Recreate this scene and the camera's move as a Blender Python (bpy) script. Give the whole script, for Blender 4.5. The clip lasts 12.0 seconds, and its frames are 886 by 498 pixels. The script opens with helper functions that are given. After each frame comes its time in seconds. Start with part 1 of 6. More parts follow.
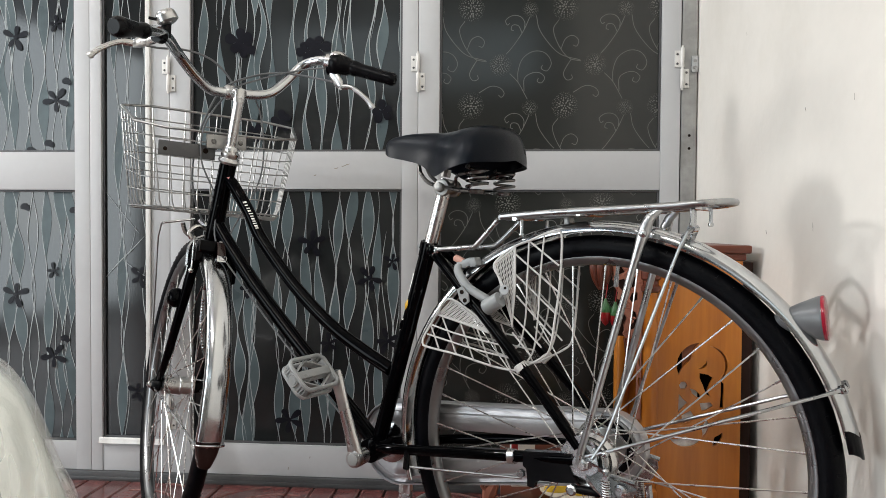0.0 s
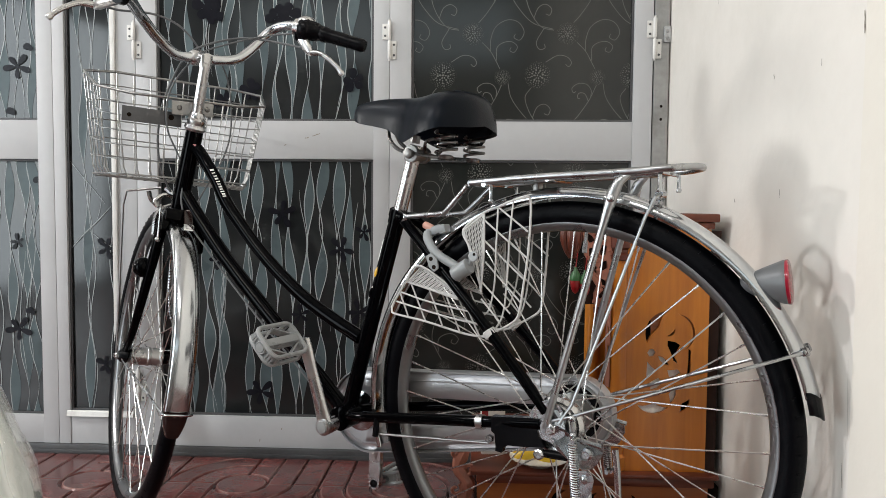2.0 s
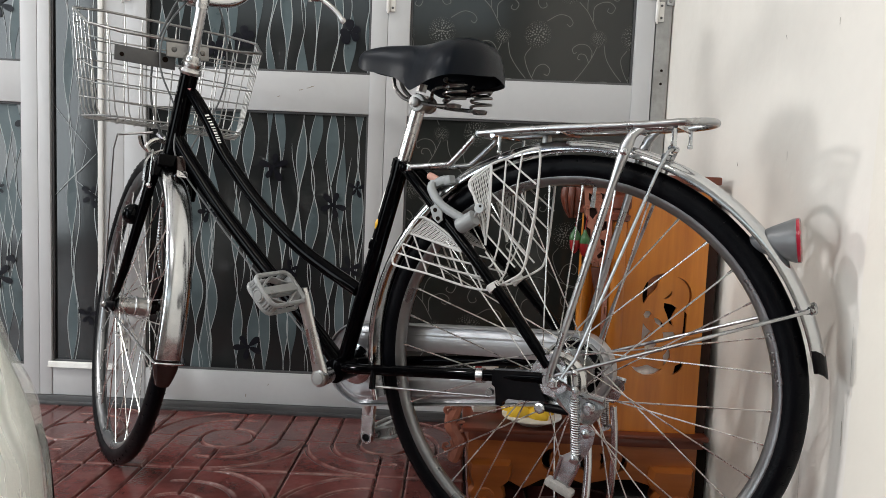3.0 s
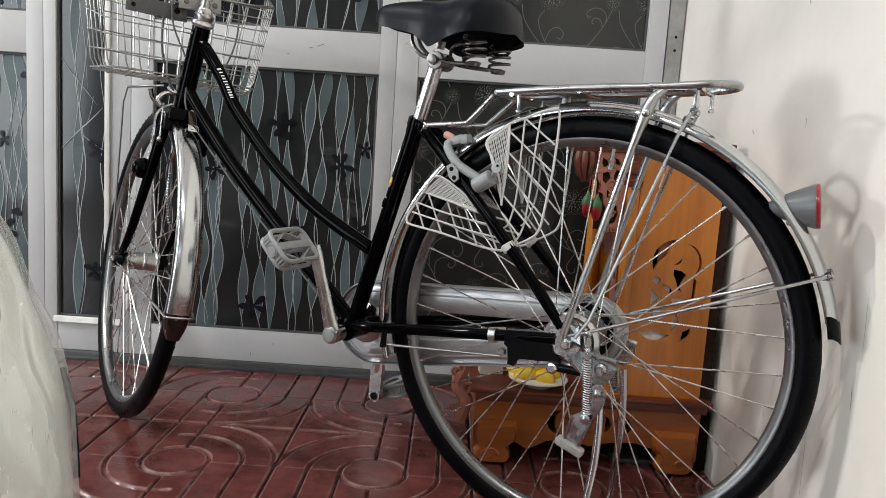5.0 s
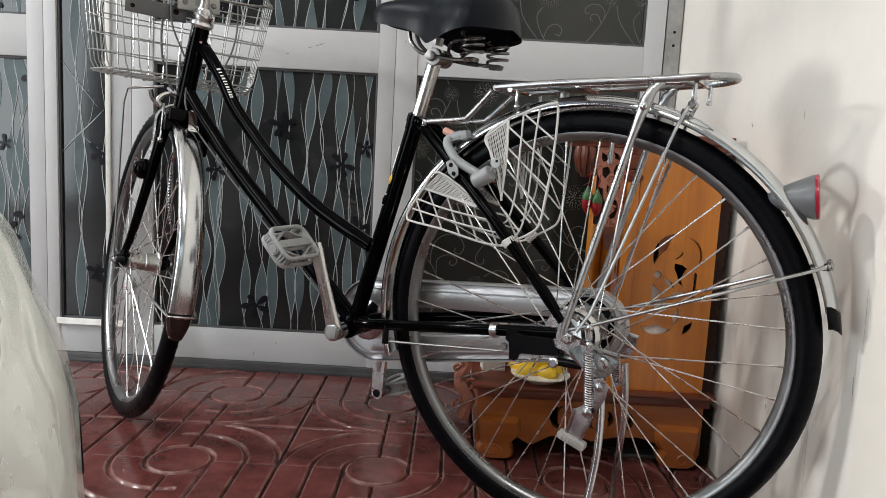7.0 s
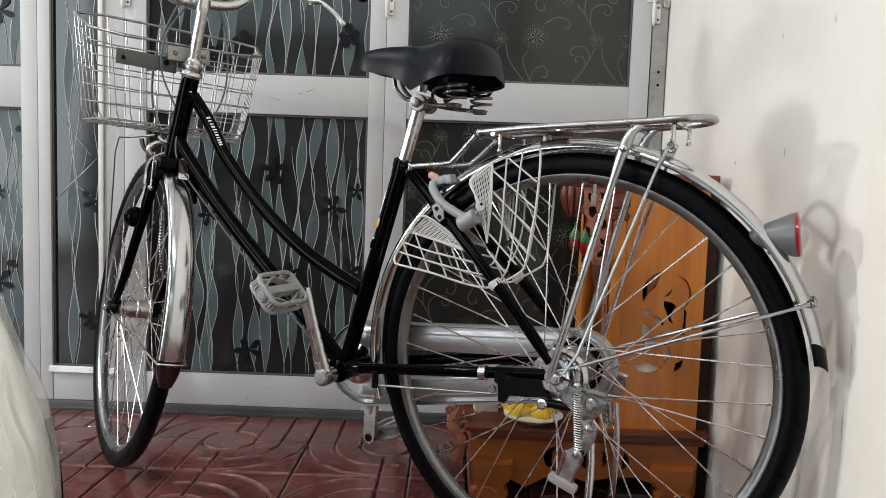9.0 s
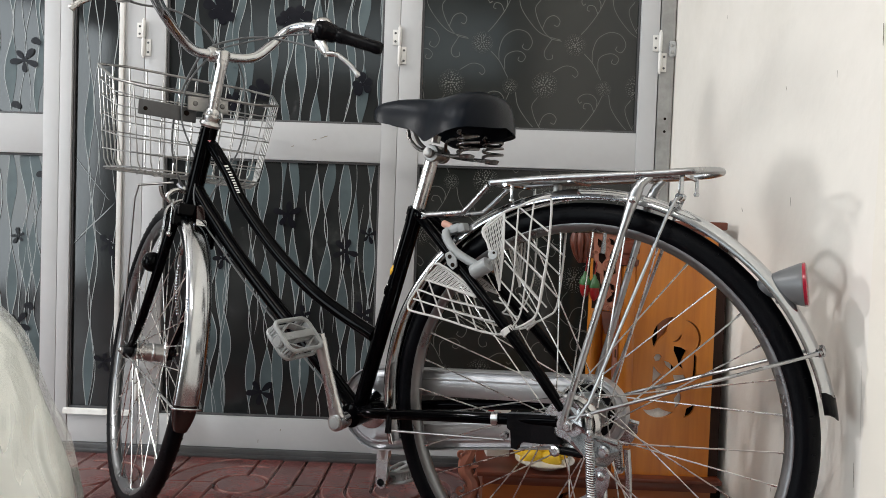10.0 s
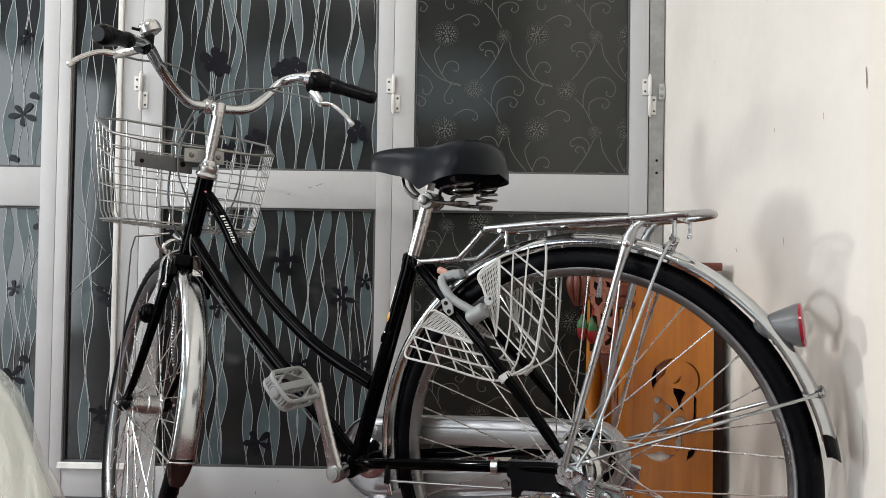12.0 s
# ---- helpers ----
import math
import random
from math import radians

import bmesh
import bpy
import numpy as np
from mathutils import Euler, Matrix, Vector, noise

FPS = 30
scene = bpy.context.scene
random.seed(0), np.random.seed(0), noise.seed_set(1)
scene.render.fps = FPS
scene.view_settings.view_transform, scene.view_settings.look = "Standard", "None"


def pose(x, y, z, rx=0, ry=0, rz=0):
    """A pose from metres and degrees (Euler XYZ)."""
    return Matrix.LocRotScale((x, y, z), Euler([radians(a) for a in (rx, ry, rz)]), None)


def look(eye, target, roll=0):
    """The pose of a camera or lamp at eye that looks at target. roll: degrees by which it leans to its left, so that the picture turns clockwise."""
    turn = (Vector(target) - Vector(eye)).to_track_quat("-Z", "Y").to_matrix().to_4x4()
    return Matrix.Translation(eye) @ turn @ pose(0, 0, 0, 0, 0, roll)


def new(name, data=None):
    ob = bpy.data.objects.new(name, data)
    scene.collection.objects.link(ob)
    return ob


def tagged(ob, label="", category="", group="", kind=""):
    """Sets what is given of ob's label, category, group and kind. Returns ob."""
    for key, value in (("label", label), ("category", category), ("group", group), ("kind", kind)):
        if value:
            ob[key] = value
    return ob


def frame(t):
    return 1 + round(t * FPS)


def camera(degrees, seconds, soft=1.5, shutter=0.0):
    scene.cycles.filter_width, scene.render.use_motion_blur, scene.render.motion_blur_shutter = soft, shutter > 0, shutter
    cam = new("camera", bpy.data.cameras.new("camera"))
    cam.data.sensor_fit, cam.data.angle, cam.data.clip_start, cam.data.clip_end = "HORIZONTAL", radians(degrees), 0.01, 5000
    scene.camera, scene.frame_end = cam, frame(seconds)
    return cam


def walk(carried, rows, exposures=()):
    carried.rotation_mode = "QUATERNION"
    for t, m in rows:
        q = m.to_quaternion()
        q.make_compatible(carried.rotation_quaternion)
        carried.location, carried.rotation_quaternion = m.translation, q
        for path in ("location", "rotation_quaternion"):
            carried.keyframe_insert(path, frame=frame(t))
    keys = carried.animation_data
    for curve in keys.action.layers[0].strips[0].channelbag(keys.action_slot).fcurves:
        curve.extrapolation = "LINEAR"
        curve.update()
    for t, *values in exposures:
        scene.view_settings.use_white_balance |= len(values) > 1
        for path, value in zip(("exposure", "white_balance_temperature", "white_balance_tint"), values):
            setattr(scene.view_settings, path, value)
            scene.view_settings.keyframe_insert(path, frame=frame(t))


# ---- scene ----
cam = camera(61.8, 12.0, soft=0.65)
PATH = [
    (0, (0.773, 0.538, 0.731), (0.619, 2.531, 0.678), 0.4),
    (0.5, (0.774, 0.539, 0.727), (0.625, 2.533, 0.671), -0.0),
    (1, (0.785, 0.538, 0.726), (0.646, 2.532, 0.662), -0.3),
    (1.5, (0.79, 0.541, 0.723), (0.67, 2.535, 0.641), -0.2),
    (2, (0.786, 0.546, 0.712), (0.695, 2.541, 0.599), 0.5),
    (2.5, (0.758, 0.568, 0.675), (0.711, 2.561, 0.519), 1.4),
    (3, (0.739, 0.562, 0.676), (0.715, 2.553, 0.488), 2.4),
    (5, (0.708, 0.562, 0.657), (0.7, 2.544, 0.388), 3.8),
    (5.5, (0.708, 0.562, 0.655), (0.692, 2.543, 0.383), 3.7),
    (6, (0.709, 0.561, 0.653), (0.69, 2.543, 0.383), 3.6),
    (6.5, (0.712, 0.558, 0.653), (0.693, 2.54, 0.382), 3.4),
    (7, (0.712, 0.558, 0.65), (0.697, 2.54, 0.382), 3.1),
    (9, (0.732, 0.552, 0.662), (0.715, 2.545, 0.493), 2.0),
    (9.5, (0.726, 0.534, 0.669), (0.698, 2.53, 0.548), 2.0),
    (10, (0.721, 0.527, 0.682), (0.682, 2.525, 0.611), 2.0),
    (10.5, (0.719, 0.522, 0.689), (0.679, 2.521, 0.661), 1.6),
    (11, (0.723, 0.526, 0.687), (0.684, 2.526, 0.693), 1.3),
    (11.5, (0.724, 0.526, 0.69), (0.686, 2.526, 0.718), 1.0),
    (12, (0.724, 0.524, 0.691), (0.689, 2.524, 0.732), 0.9),
]
walk(cam, [(t, look(eye, target, roll)) for t, eye, target, roll in PATH])

# ---- light ----
world = bpy.data.worlds.new("sky")
scene.world = world
world.use_nodes = True
wn = world.node_tree
sky = wn.nodes.new("ShaderNodeTexSky")
sky.sky_type, sky.sun_disc = "NISHITA", False
sky.sun_elevation, sky.sun_rotation = radians(40), radians(200)
wn.nodes["Background"].inputs["Strength"].default_value = 0.05
wn.links.new(sky.outputs["Color"], wn.nodes["Background"].inputs["Color"])


def area_lamp(name, m, sx, sy, watts, colour):
    lamp = bpy.data.lights.new(name, "AREA")
    lamp.shape, lamp.size, lamp.size_y, lamp.energy, lamp.color = "RECTANGLE", sx, sy, watts, colour
    ob = new(name, lamp)
    ob.matrix_world = m
    return ob


# unseen left source placed from the saddle's shadow; its window is assumed
area_lamp("window_daylight", look((-2.45, 1.86, 1.42), (1.3, 1.80, 0.72)), 0.24, 0.24, 32, (0.99, 0.98, 0.962))
# unseen open side, inferred from bluish pane reflections; its power serves as broad fill
area_lamp("open_side_daylight", look((-2.50, -0.65, 1.12), (1.3, 0.15, 0.75)), 1.7, 2.06, 68, (0.83, 0.92, 0.965))
# unseen sky inferred from the upper panes' reflection; the low far wall is added
area_lamp("far_end_daylight", look((-0.65, -5.58, 3.13), (-0.65, 0.0, 2.30)), 3.8, 0.8, 9, (0.86, 1.0, 0.99))
# added unseen frontal fill at ceiling height, above and behind the camera
area_lamp("ceiling_fill", look((-0.3, -0.2, 2.76), (0.8, 1.7, 0.2)), 1.2, 0.07, 23, (1.0, 0.975, 0.94))
# cool unseen source placed from the carrier's shadow; its high opening is assumed
area_lamp("high_left_light", look((-2.48, 1.39, 3.20), (1.3, 1.69, 0.64)), 0.13, 0.13, 48, (0.97, 0.98, 1.0))


# ---- materials ----
def nodes_of(name):
    m = bpy.data.materials.new(name)
    m.use_nodes = True
    nt = m.node_tree
    return m, nt, nt.nodes["Principled BSDF"]


def mat(name, colour, rough=0.5, metal=0.0, vary=0.15, scale=8.0, fine=90.0, bump=0.1, bump_scale=None, coat=0.0, dirt=None, dirt_amount=0.0, per_object=0.0, stretch=(1, 1, 1), spec=0.5):
    """A painted, metal or stony surface: two scales of variation, stains and fine relief."""
    m, nt, b = nodes_of(name)
    N, K = nt.nodes.new, nt.links.new
    tc = N("ShaderNodeTexCoord")
    mp = N("ShaderNodeMapping")
    mp.inputs["Scale"].default_value = stretch
    K(tc.outputs["Object"], mp.inputs["Vector"])
    big, small = N("ShaderNodeTexNoise"), N("ShaderNodeTexNoise")
    big.inputs["Scale"].default_value, big.inputs["Detail"].default_value = scale, 5
    small.inputs["Scale"].default_value, small.inputs["Detail"].default_value = fine, 4
    K(mp.outputs[0], big.inputs["Vector"])
    K(mp.outputs[0], small.inputs["Vector"])
    mix = N("ShaderNodeMath")
    mix.operation = "MULTIPLY_ADD"
    K(small.outputs[0], mix.inputs[0])
    mix.inputs[1].default_value = 0.4
    K(big.outputs[0], mix.inputs[2])
    rng = N("ShaderNodeMapRange")
    rng.inputs["From Min"].default_value, rng.inputs["From Max"].default_value = 0.35, 1.05
    rng.inputs["To Min"].default_value, rng.inputs["To Max"].default_value = 1 - vary, 1 + vary
    K(mix.outputs[0], rng.inputs["Value"])
    value = rng.outputs[0]
    if per_object:
        info = N("ShaderNodeObjectInfo")
        r2 = N("ShaderNodeMapRange")
        r2.inputs["To Min"].default_value, r2.inputs["To Max"].default_value = 1 - per_object, 1 + per_object
        K(info.outputs["Random"], r2.inputs["Value"])
        mul = N("ShaderNodeMath")
        mul.operation = "MULTIPLY"
        K(value, mul.inputs[0])
        K(r2.outputs[0], mul.inputs[1])
        value = mul.outputs[0]
    hsv = N("ShaderNodeHueSaturation")
    hsv.inputs["Color"].default_value = (*colour, 1)
    K(value, hsv.inputs["Value"])
    out = hsv.outputs[0]
    if dirt:
        st = N("ShaderNodeTexNoise")
        st.inputs["Scale"].default_value, st.inputs["Detail"].default_value = scale * 0.6, 8
        st.inputs["Roughness"].default_value = 0.7
        K(mp.outputs[0], st.inputs["Vector"])
        sr = N("ShaderNodeMapRange")
        sr.inputs["From Min"].default_value, sr.inputs["From Max"].default_value = 0.52, 0.72
        sr.inputs["To Max"].default_value = dirt_amount
        K(st.outputs[0], sr.inputs["Value"])
        mx = N("ShaderNodeMix")
        mx.data_type = "RGBA"
        mx.inputs["B"].default_value = (*dirt, 1)
        K(sr.outputs[0], mx.inputs["Factor"])
        K(out, mx.inputs["A"])
        out = mx.outputs["Result"]
    K(out, b.inputs["Base Color"])
    rr = N("ShaderNodeMapRange")
    rr.inputs["From Min"].default_value, rr.inputs["From Max"].default_value = 0.3, 0.7
    rr.inputs["To Min"].default_value, rr.inputs["To Max"].default_value = max(0.02, rough * 0.75), min(1, rough * 1.3)
    K(big.outputs[0], rr.inputs["Value"])
    K(rr.outputs[0], b.inputs["Roughness"])
    b.inputs["Metallic"].default_value = metal
    b.inputs["Coat Weight"].default_value = coat
    b.inputs["Coat Roughness"].default_value = 0.06
    b.inputs["Specular IOR Level"].default_value = spec
    if bump:
        bn = N("ShaderNodeTexNoise")
        bn.inputs["Scale"].default_value, bn.inputs["Detail"].default_value = bump_scale or fine * 2, 3
        K(mp.outputs[0], bn.inputs["Vector"])
        bp = N("ShaderNodeBump")
        bp.inputs["Strength"].default_value, bp.inputs["Distance"].default_value = bump, 0.002
        K(bn.outputs[0], bp.inputs["Height"])
        K(bp.outputs[0], b.inputs["Normal"])
    return m


def wood(name, light, dark, axis=2, rough=0.3, coat=0.5):
    m, nt, b = nodes_of(name)
    N, K = nt.nodes.new, nt.links.new
    tc, mp = N("ShaderNodeTexCoord"), N("ShaderNodeMapping")
    sc = [22.0, 22.0, 22.0]
    sc[axis] = 1.6
    mp.inputs["Scale"].default_value = sc
    K(tc.outputs["Object"], mp.inputs["Vector"])
    n1, n2 = N("ShaderNodeTexNoise"), N("ShaderNodeTexNoise")
    n1.inputs["Scale"].default_value, n1.inputs["Detail"].default_value, n1.inputs["Distortion"].default_value = 1.0, 6, 0.6
    n2.inputs["Scale"].default_value, n2.inputs["Detail"].default_value = 6.0, 4
    K(mp.outputs[0], n1.inputs["Vector"])
    K(mp.outputs[0], n2.inputs["Vector"])
    add = N("ShaderNodeMath")
    add.operation = "MULTIPLY_ADD"
    add.inputs[1].default_value = 0.35
    K(n2.outputs[0], add.inputs[0])
    K(n1.outputs[0], add.inputs[2])
    ramp = N("ShaderNodeValToRGB")
    ramp.color_ramp.elements[0].position, ramp.color_ramp.elements[0].color = 0.42, (*dark, 1)
    ramp.color_ramp.elements[1].position, ramp.color_ramp.elements[1].color = 0.85, (*light, 1)
    K(add.outputs[0], ramp.inputs[0])
    K(ramp.outputs[0], b.inputs["Base Color"])
    b.inputs["Roughness"].default_value, b.inputs["Coat Weight"].default_value, b.inputs["Coat Roughness"].default_value = rough, coat, 0.15
    bp = N("ShaderNodeBump")
    bp.inputs["Strength"].default_value, bp.inputs["Distance"].default_value = 0.15, 0.001
    K(n2.outputs[0], bp.inputs["Height"])
    K(bp.outputs[0], b.inputs["Normal"])
    return m


WALL = mat("cream_wall_paint", (0.83, 0.795, 0.735), 0.6, vary=0.05, scale=2.2, fine=30, bump=0.25, bump_scale=60, dirt=(0.62, 0.58, 0.50), dirt_amount=0.35)
WALL_B = mat("warm_cream_wall_paint", (0.82, 0.78, 0.70), 0.6, vary=0.04, scale=2.2, fine=30, bump=0.25, bump_scale=60, dirt=(0.62, 0.55, 0.45), dirt_amount=0.3)
# for unseen walls: dark so that enamel and metal reflect little
DIM = mat("dim_unseen_wall", (0.11, 0.105, 0.10), 0.7, vary=0.2, scale=2, bump=0.1)
CEIL = mat("white_ceiling_paint", (0.78, 0.77, 0.74), 0.8, vary=0.04, scale=2, bump=0.1)
DOOR = mat("white_powder_coat", (0.522, 0.526, 0.533), 0.38, vary=0.05, scale=3, fine=60, bump=0.04, dirt=(0.40, 0.39, 0.37), dirt_amount=0.30)
HINGE = mat("white_hinge_paint", (0.74, 0.73, 0.70), 0.35, vary=0.06, scale=20, bump=0.06, dirt=(0.35, 0.30, 0.25), dirt_amount=0.4)
STEEL_POST = mat("galvanised_steel", (0.36, 0.36, 0.35), 0.5, 0.55, vary=0.3, scale=14, fine=70, bump=0.2, dirt=(0.20, 0.19, 0.17), dirt_amount=0.5)
THRESH = mat("grey_threshold_metal", (0.095, 0.095, 0.098), 0.5, 0.4, vary=0.25, scale=10, bump=0.15, dirt=(0.10, 0.09, 0.08), dirt_amount=0.5)
GLASS_FILM = mat("dark_green_grey_film_glass", (0.0165, 0.0180, 0.0165), 0.12, vary=0.20, scale=2.5, fine=12, bump=0.0, spec=0.5)
GLASS_DARK = mat("dark_glass", (0.0185, 0.0200, 0.0205), 0.10, vary=0.25, scale=2.5, fine=12, bump=0.0, spec=0.5)
FILM_LINE = mat("pale_film_line", (0.37, 0.40, 0.405), 0.35, vary=0.15, scale=6, bump=0, spec=0.3)
FILM_FILL = mat("grey_green_film", (0.088, 0.116, 0.124), 0.3, vary=0.4, scale=5, fine=20, bump=0, spec=0.2)
FILM_DARK = mat("black_film_flower", (0.012, 0.012, 0.016), 0.2, vary=0.2, scale=10, bump=0, spec=0.1)
FILM_DAND = mat("khaki_film_print", (0.116, 0.118, 0.106), 0.4, vary=0.2, scale=10, bump=0)
FLAP = mat("brown_black_rubber", (0.020, 0.010, 0.009), 0.16, vary=0.2, scale=15, bump=0.1)
CONCRETE = mat("grey_concrete", (0.34, 0.34, 0.33), 0.85, vary=0.2, scale=1.5, fine=20, bump=0.3)
TILE = mat("red_cement_tile", (0.132, 0.039, 0.035), 0.14, vary=0.62, scale=8, fine=45, bump=0.16, bump_scale=140, dirt=(0.24, 0.15, 0.135), dirt_amount=0.36, per_object=0.12)
JOINT = mat("dark_joint", (0.020, 0.010, 0.009), 0.9, vary=0.3, scale=30, bump=0.2)


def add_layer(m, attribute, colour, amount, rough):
    """A second colour over a material where a mesh carries the named attribute."""
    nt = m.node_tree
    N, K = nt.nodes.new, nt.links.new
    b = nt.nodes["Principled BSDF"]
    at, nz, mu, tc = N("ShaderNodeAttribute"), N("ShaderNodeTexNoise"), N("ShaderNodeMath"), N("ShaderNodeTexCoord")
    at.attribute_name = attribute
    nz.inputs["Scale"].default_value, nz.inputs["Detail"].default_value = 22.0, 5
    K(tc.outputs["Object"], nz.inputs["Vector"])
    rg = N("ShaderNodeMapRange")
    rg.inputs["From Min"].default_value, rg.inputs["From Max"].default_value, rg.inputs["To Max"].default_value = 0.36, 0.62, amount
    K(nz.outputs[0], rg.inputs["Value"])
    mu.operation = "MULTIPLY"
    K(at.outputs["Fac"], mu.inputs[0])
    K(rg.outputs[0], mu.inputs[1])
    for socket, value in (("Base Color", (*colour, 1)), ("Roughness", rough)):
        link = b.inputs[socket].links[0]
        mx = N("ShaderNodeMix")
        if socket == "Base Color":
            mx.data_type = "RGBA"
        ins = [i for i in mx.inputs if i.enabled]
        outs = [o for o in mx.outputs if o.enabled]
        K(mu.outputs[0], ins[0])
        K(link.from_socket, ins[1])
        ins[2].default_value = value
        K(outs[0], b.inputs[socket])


# pale lips mix worn edges with a painted highlight along the arcs
add_layer(TILE, "wear_glint", (0.42, 0.28, 0.25), 0.80, 0.26)
# darker, rougher colour along the bottoms of the straight grooves
add_layer(TILE, "groove_tint", (0.022, 0.011, 0.010), 0.75, 0.7)
BLACK = mat("black_gloss_enamel", (0.0009, 0.0009, 0.0013), 0.06, vary=0.2, scale=12, bump=0.0, coat=0.0, spec=0.065)
CHROME = mat("polished_steel", (0.555, 0.570, 0.585), 0.165, 1.0, vary=0.10, scale=10, fine=80, bump=0.02)
STAY = mat("dull_bright_steel", (0.40, 0.405, 0.41), 0.30, 1.0, vary=0.15, scale=20, fine=80, bump=0.02)
ALLOY = mat("satin_alloy", (0.56, 0.555, 0.55), 0.26, 1.0, vary=0.12, scale=16, fine=90, bump=0.25, bump_scale=30)
RIM = mat("grey_alloy_rim", (0.235, 0.238, 0.242), 0.30, 0.90, vary=0.15, scale=14, fine=90, bump=0.04)
ZINC = mat("zinc_plated_steel", (0.50, 0.515, 0.53), 0.23, 1.0, vary=0.25, scale=25, fine=90, bump=0.5, bump_scale=38, dirt=(0.16, 0.155, 0.15), dirt_amount=0.3)
WIRE = mat("stainless_wire", (0.36, 0.36, 0.355), 0.36, 1.0, vary=0.12, scale=30, bump=0.0)
SPOKE = mat("bright_steel_spoke", (0.80, 0.79, 0.77), 0.28, 1.0, vary=0.15, scale=30, bump=0.0)
CASE = mat("silver_chain_case", (0.52, 0.52, 0.535), 0.38, 0.75, vary=0.08, scale=6, bump=0.08, bump_scale=20)
GREYP = mat("grey_plastic", (0.125, 0.13, 0.135), 0.36, vary=0.1, scale=15, bump=0.1)
PALEP = mat("pale_grey_plastic", (0.29, 0.30, 0.30), 0.30, vary=0.12, scale=15, bump=0.1, dirt=(0.20, 0.19, 0.175), dirt_amount=0.4)
LOCKP = mat("pale_lock_plastic", (0.27, 0.285, 0.29), 0.32, vary=0.1, scale=15, bump=0.1)
DARKSTEEL = mat("dark_spring_steel", (0.16, 0.155, 0.15), 0.28, 1.0, vary=0.2, scale=30, bump=0.05)
CLAMP = mat("dull_zinc_clamp", (0.31, 0.305, 0.295), 0.42, 0.9, vary=0.2, scale=30, bump=0.2)
PADP = mat("pale_plastic_pad", (0.36, 0.345, 0.33), 0.35, vary=0.2, scale=30, bump=0.15)
WHITEP = mat("white_plastic_coating", (0.60, 0.595, 0.58), 0.4, vary=0.08, scale=20, bump=0.05)
RUBBER = mat("black_tyre_rubber", (0.0012, 0.0014, 0.0024), 0.40, vary=0.25, scale=15, fine=120, bump=0.2, spec=0.10)
VINYL = mat("black_vinyl_leather", (0.0026, 0.0044, 0.0080), 0.33, vary=0.12, scale=8, fine=160, bump=0.14, bump_scale=500, spec=0.11)
BLACKP = mat("black_plastic", (0.0045, 0.0045, 0.0055), 0.24, vary=0.2, scale=15, bump=0.1, spec=0.12)
RED = mat("red_reflector_lens", (0.30, 0.010, 0.028), 0.18, vary=0.2, scale=60, bump=0.3, bump_scale=300, coat=0.3)
YELLOW = mat("yellow_sticker", (0.70, 0.40, 0.03), 0.4, vary=0.05, scale=20, bump=0)
WHITE_INK = mat("white_sticker", (0.78, 0.77, 0.74), 0.4, vary=0.05, scale=30, bump=0)
PINK_INK = mat("red_white_badge", (0.50, 0.20, 0.20), 0.4, vary=0.2, scale=50, bump=0)
ORANGE = mat("amber_reflector", (0.55, 0.20, 0.02), 0.2, vary=0.2, scale=60, bump=0.2)
LOCK_PINK = mat("pink_lock_knob", (0.62, 0.34, 0.27), 0.5, vary=0.1, scale=20, bump=0.05)
WOOD_SIDE = wood("varnished_orange_wood", (0.62, 0.215, 0.022), (0.42, 0.118, 0.011), 2)
WOOD_BASE = wood("varnished_brown_wood", (0.36, 0.105, 0.019), (0.20, 0.050, 0.011), 0)
WOOD_RED = wood("red_brown_lacquer", (0.17, 0.038, 0.015), (0.08, 0.016, 0.008), 0, 0.4, 0.2)
WOOD_CARVE = wood("pinkish_carved_wood", (0.44, 0.175, 0.115), (0.26, 0.085, 0.050), 2, 0.45, 0.15)
PEARL = mat("pale_inlay", (0.80, 0.80, 0.77), 0.25, vary=0.35, scale=40, bump=0.4, bump_scale=60)
# dark brown that imitates shade in the altar's gap and carved openings
SHADE_BROWN = mat("dark_shade_brown", (0.030, 0.013, 0.009), 0.6, vary=0.3, scale=20, bump=0.1, spec=0.2)
# near-black for holes and hollows: their darkness is put into the colour
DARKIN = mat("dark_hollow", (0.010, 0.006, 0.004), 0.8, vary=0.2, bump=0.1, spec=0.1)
PLATE = mat("white_porcelain", (0.75, 0.74, 0.71), 0.12, vary=0.04, scale=10, bump=0)
FRUIT = mat("yellow_fruit_peel", (0.72, 0.45, 0.02), 0.35, vary=0.18, scale=14, fine=120, bump=0.25, bump_scale=260, dirt=(0.40, 0.38, 0.05), dirt_amount=0.3)
CHILI_RED = mat("red_ornament", (0.28, 0.008, 0.010), 0.35, vary=0.15, scale=30, bump=0.1)
CHILI_GREEN = mat("green_ornament", (0.035, 0.13, 0.04), 0.4, vary=0.2, scale=30, bump=0.1)
SHELL = mat("pale_green_grey_body", (0.80, 0.83, 0.785), 0.20, vary=0.05, scale=4, bump=0.0, coat=0.6)
MARK = mat("dark_scuff", (0.26, 0.23, 0.19), 0.8, vary=0.3, scale=60, bump=0)

pm, pnt, pb = nodes_of("clear_plastic_wrap")
pb.inputs["Base Color"].default_value = (0.78, 0.81, 0.79, 1)
pb.inputs["Roughness"].default_value = 0.05
pb.inputs["Specular IOR Level"].default_value = 1.0
pb.inputs["Alpha"].default_value = 0.34
pmap, ptc, pbp = pnt.nodes.new("ShaderNodeMapping"), pnt.nodes.new("ShaderNodeTexCoord"), pnt.nodes.new("ShaderNodeBump")
pmap.inputs["Scale"].default_value = (13, 13, 3.5)
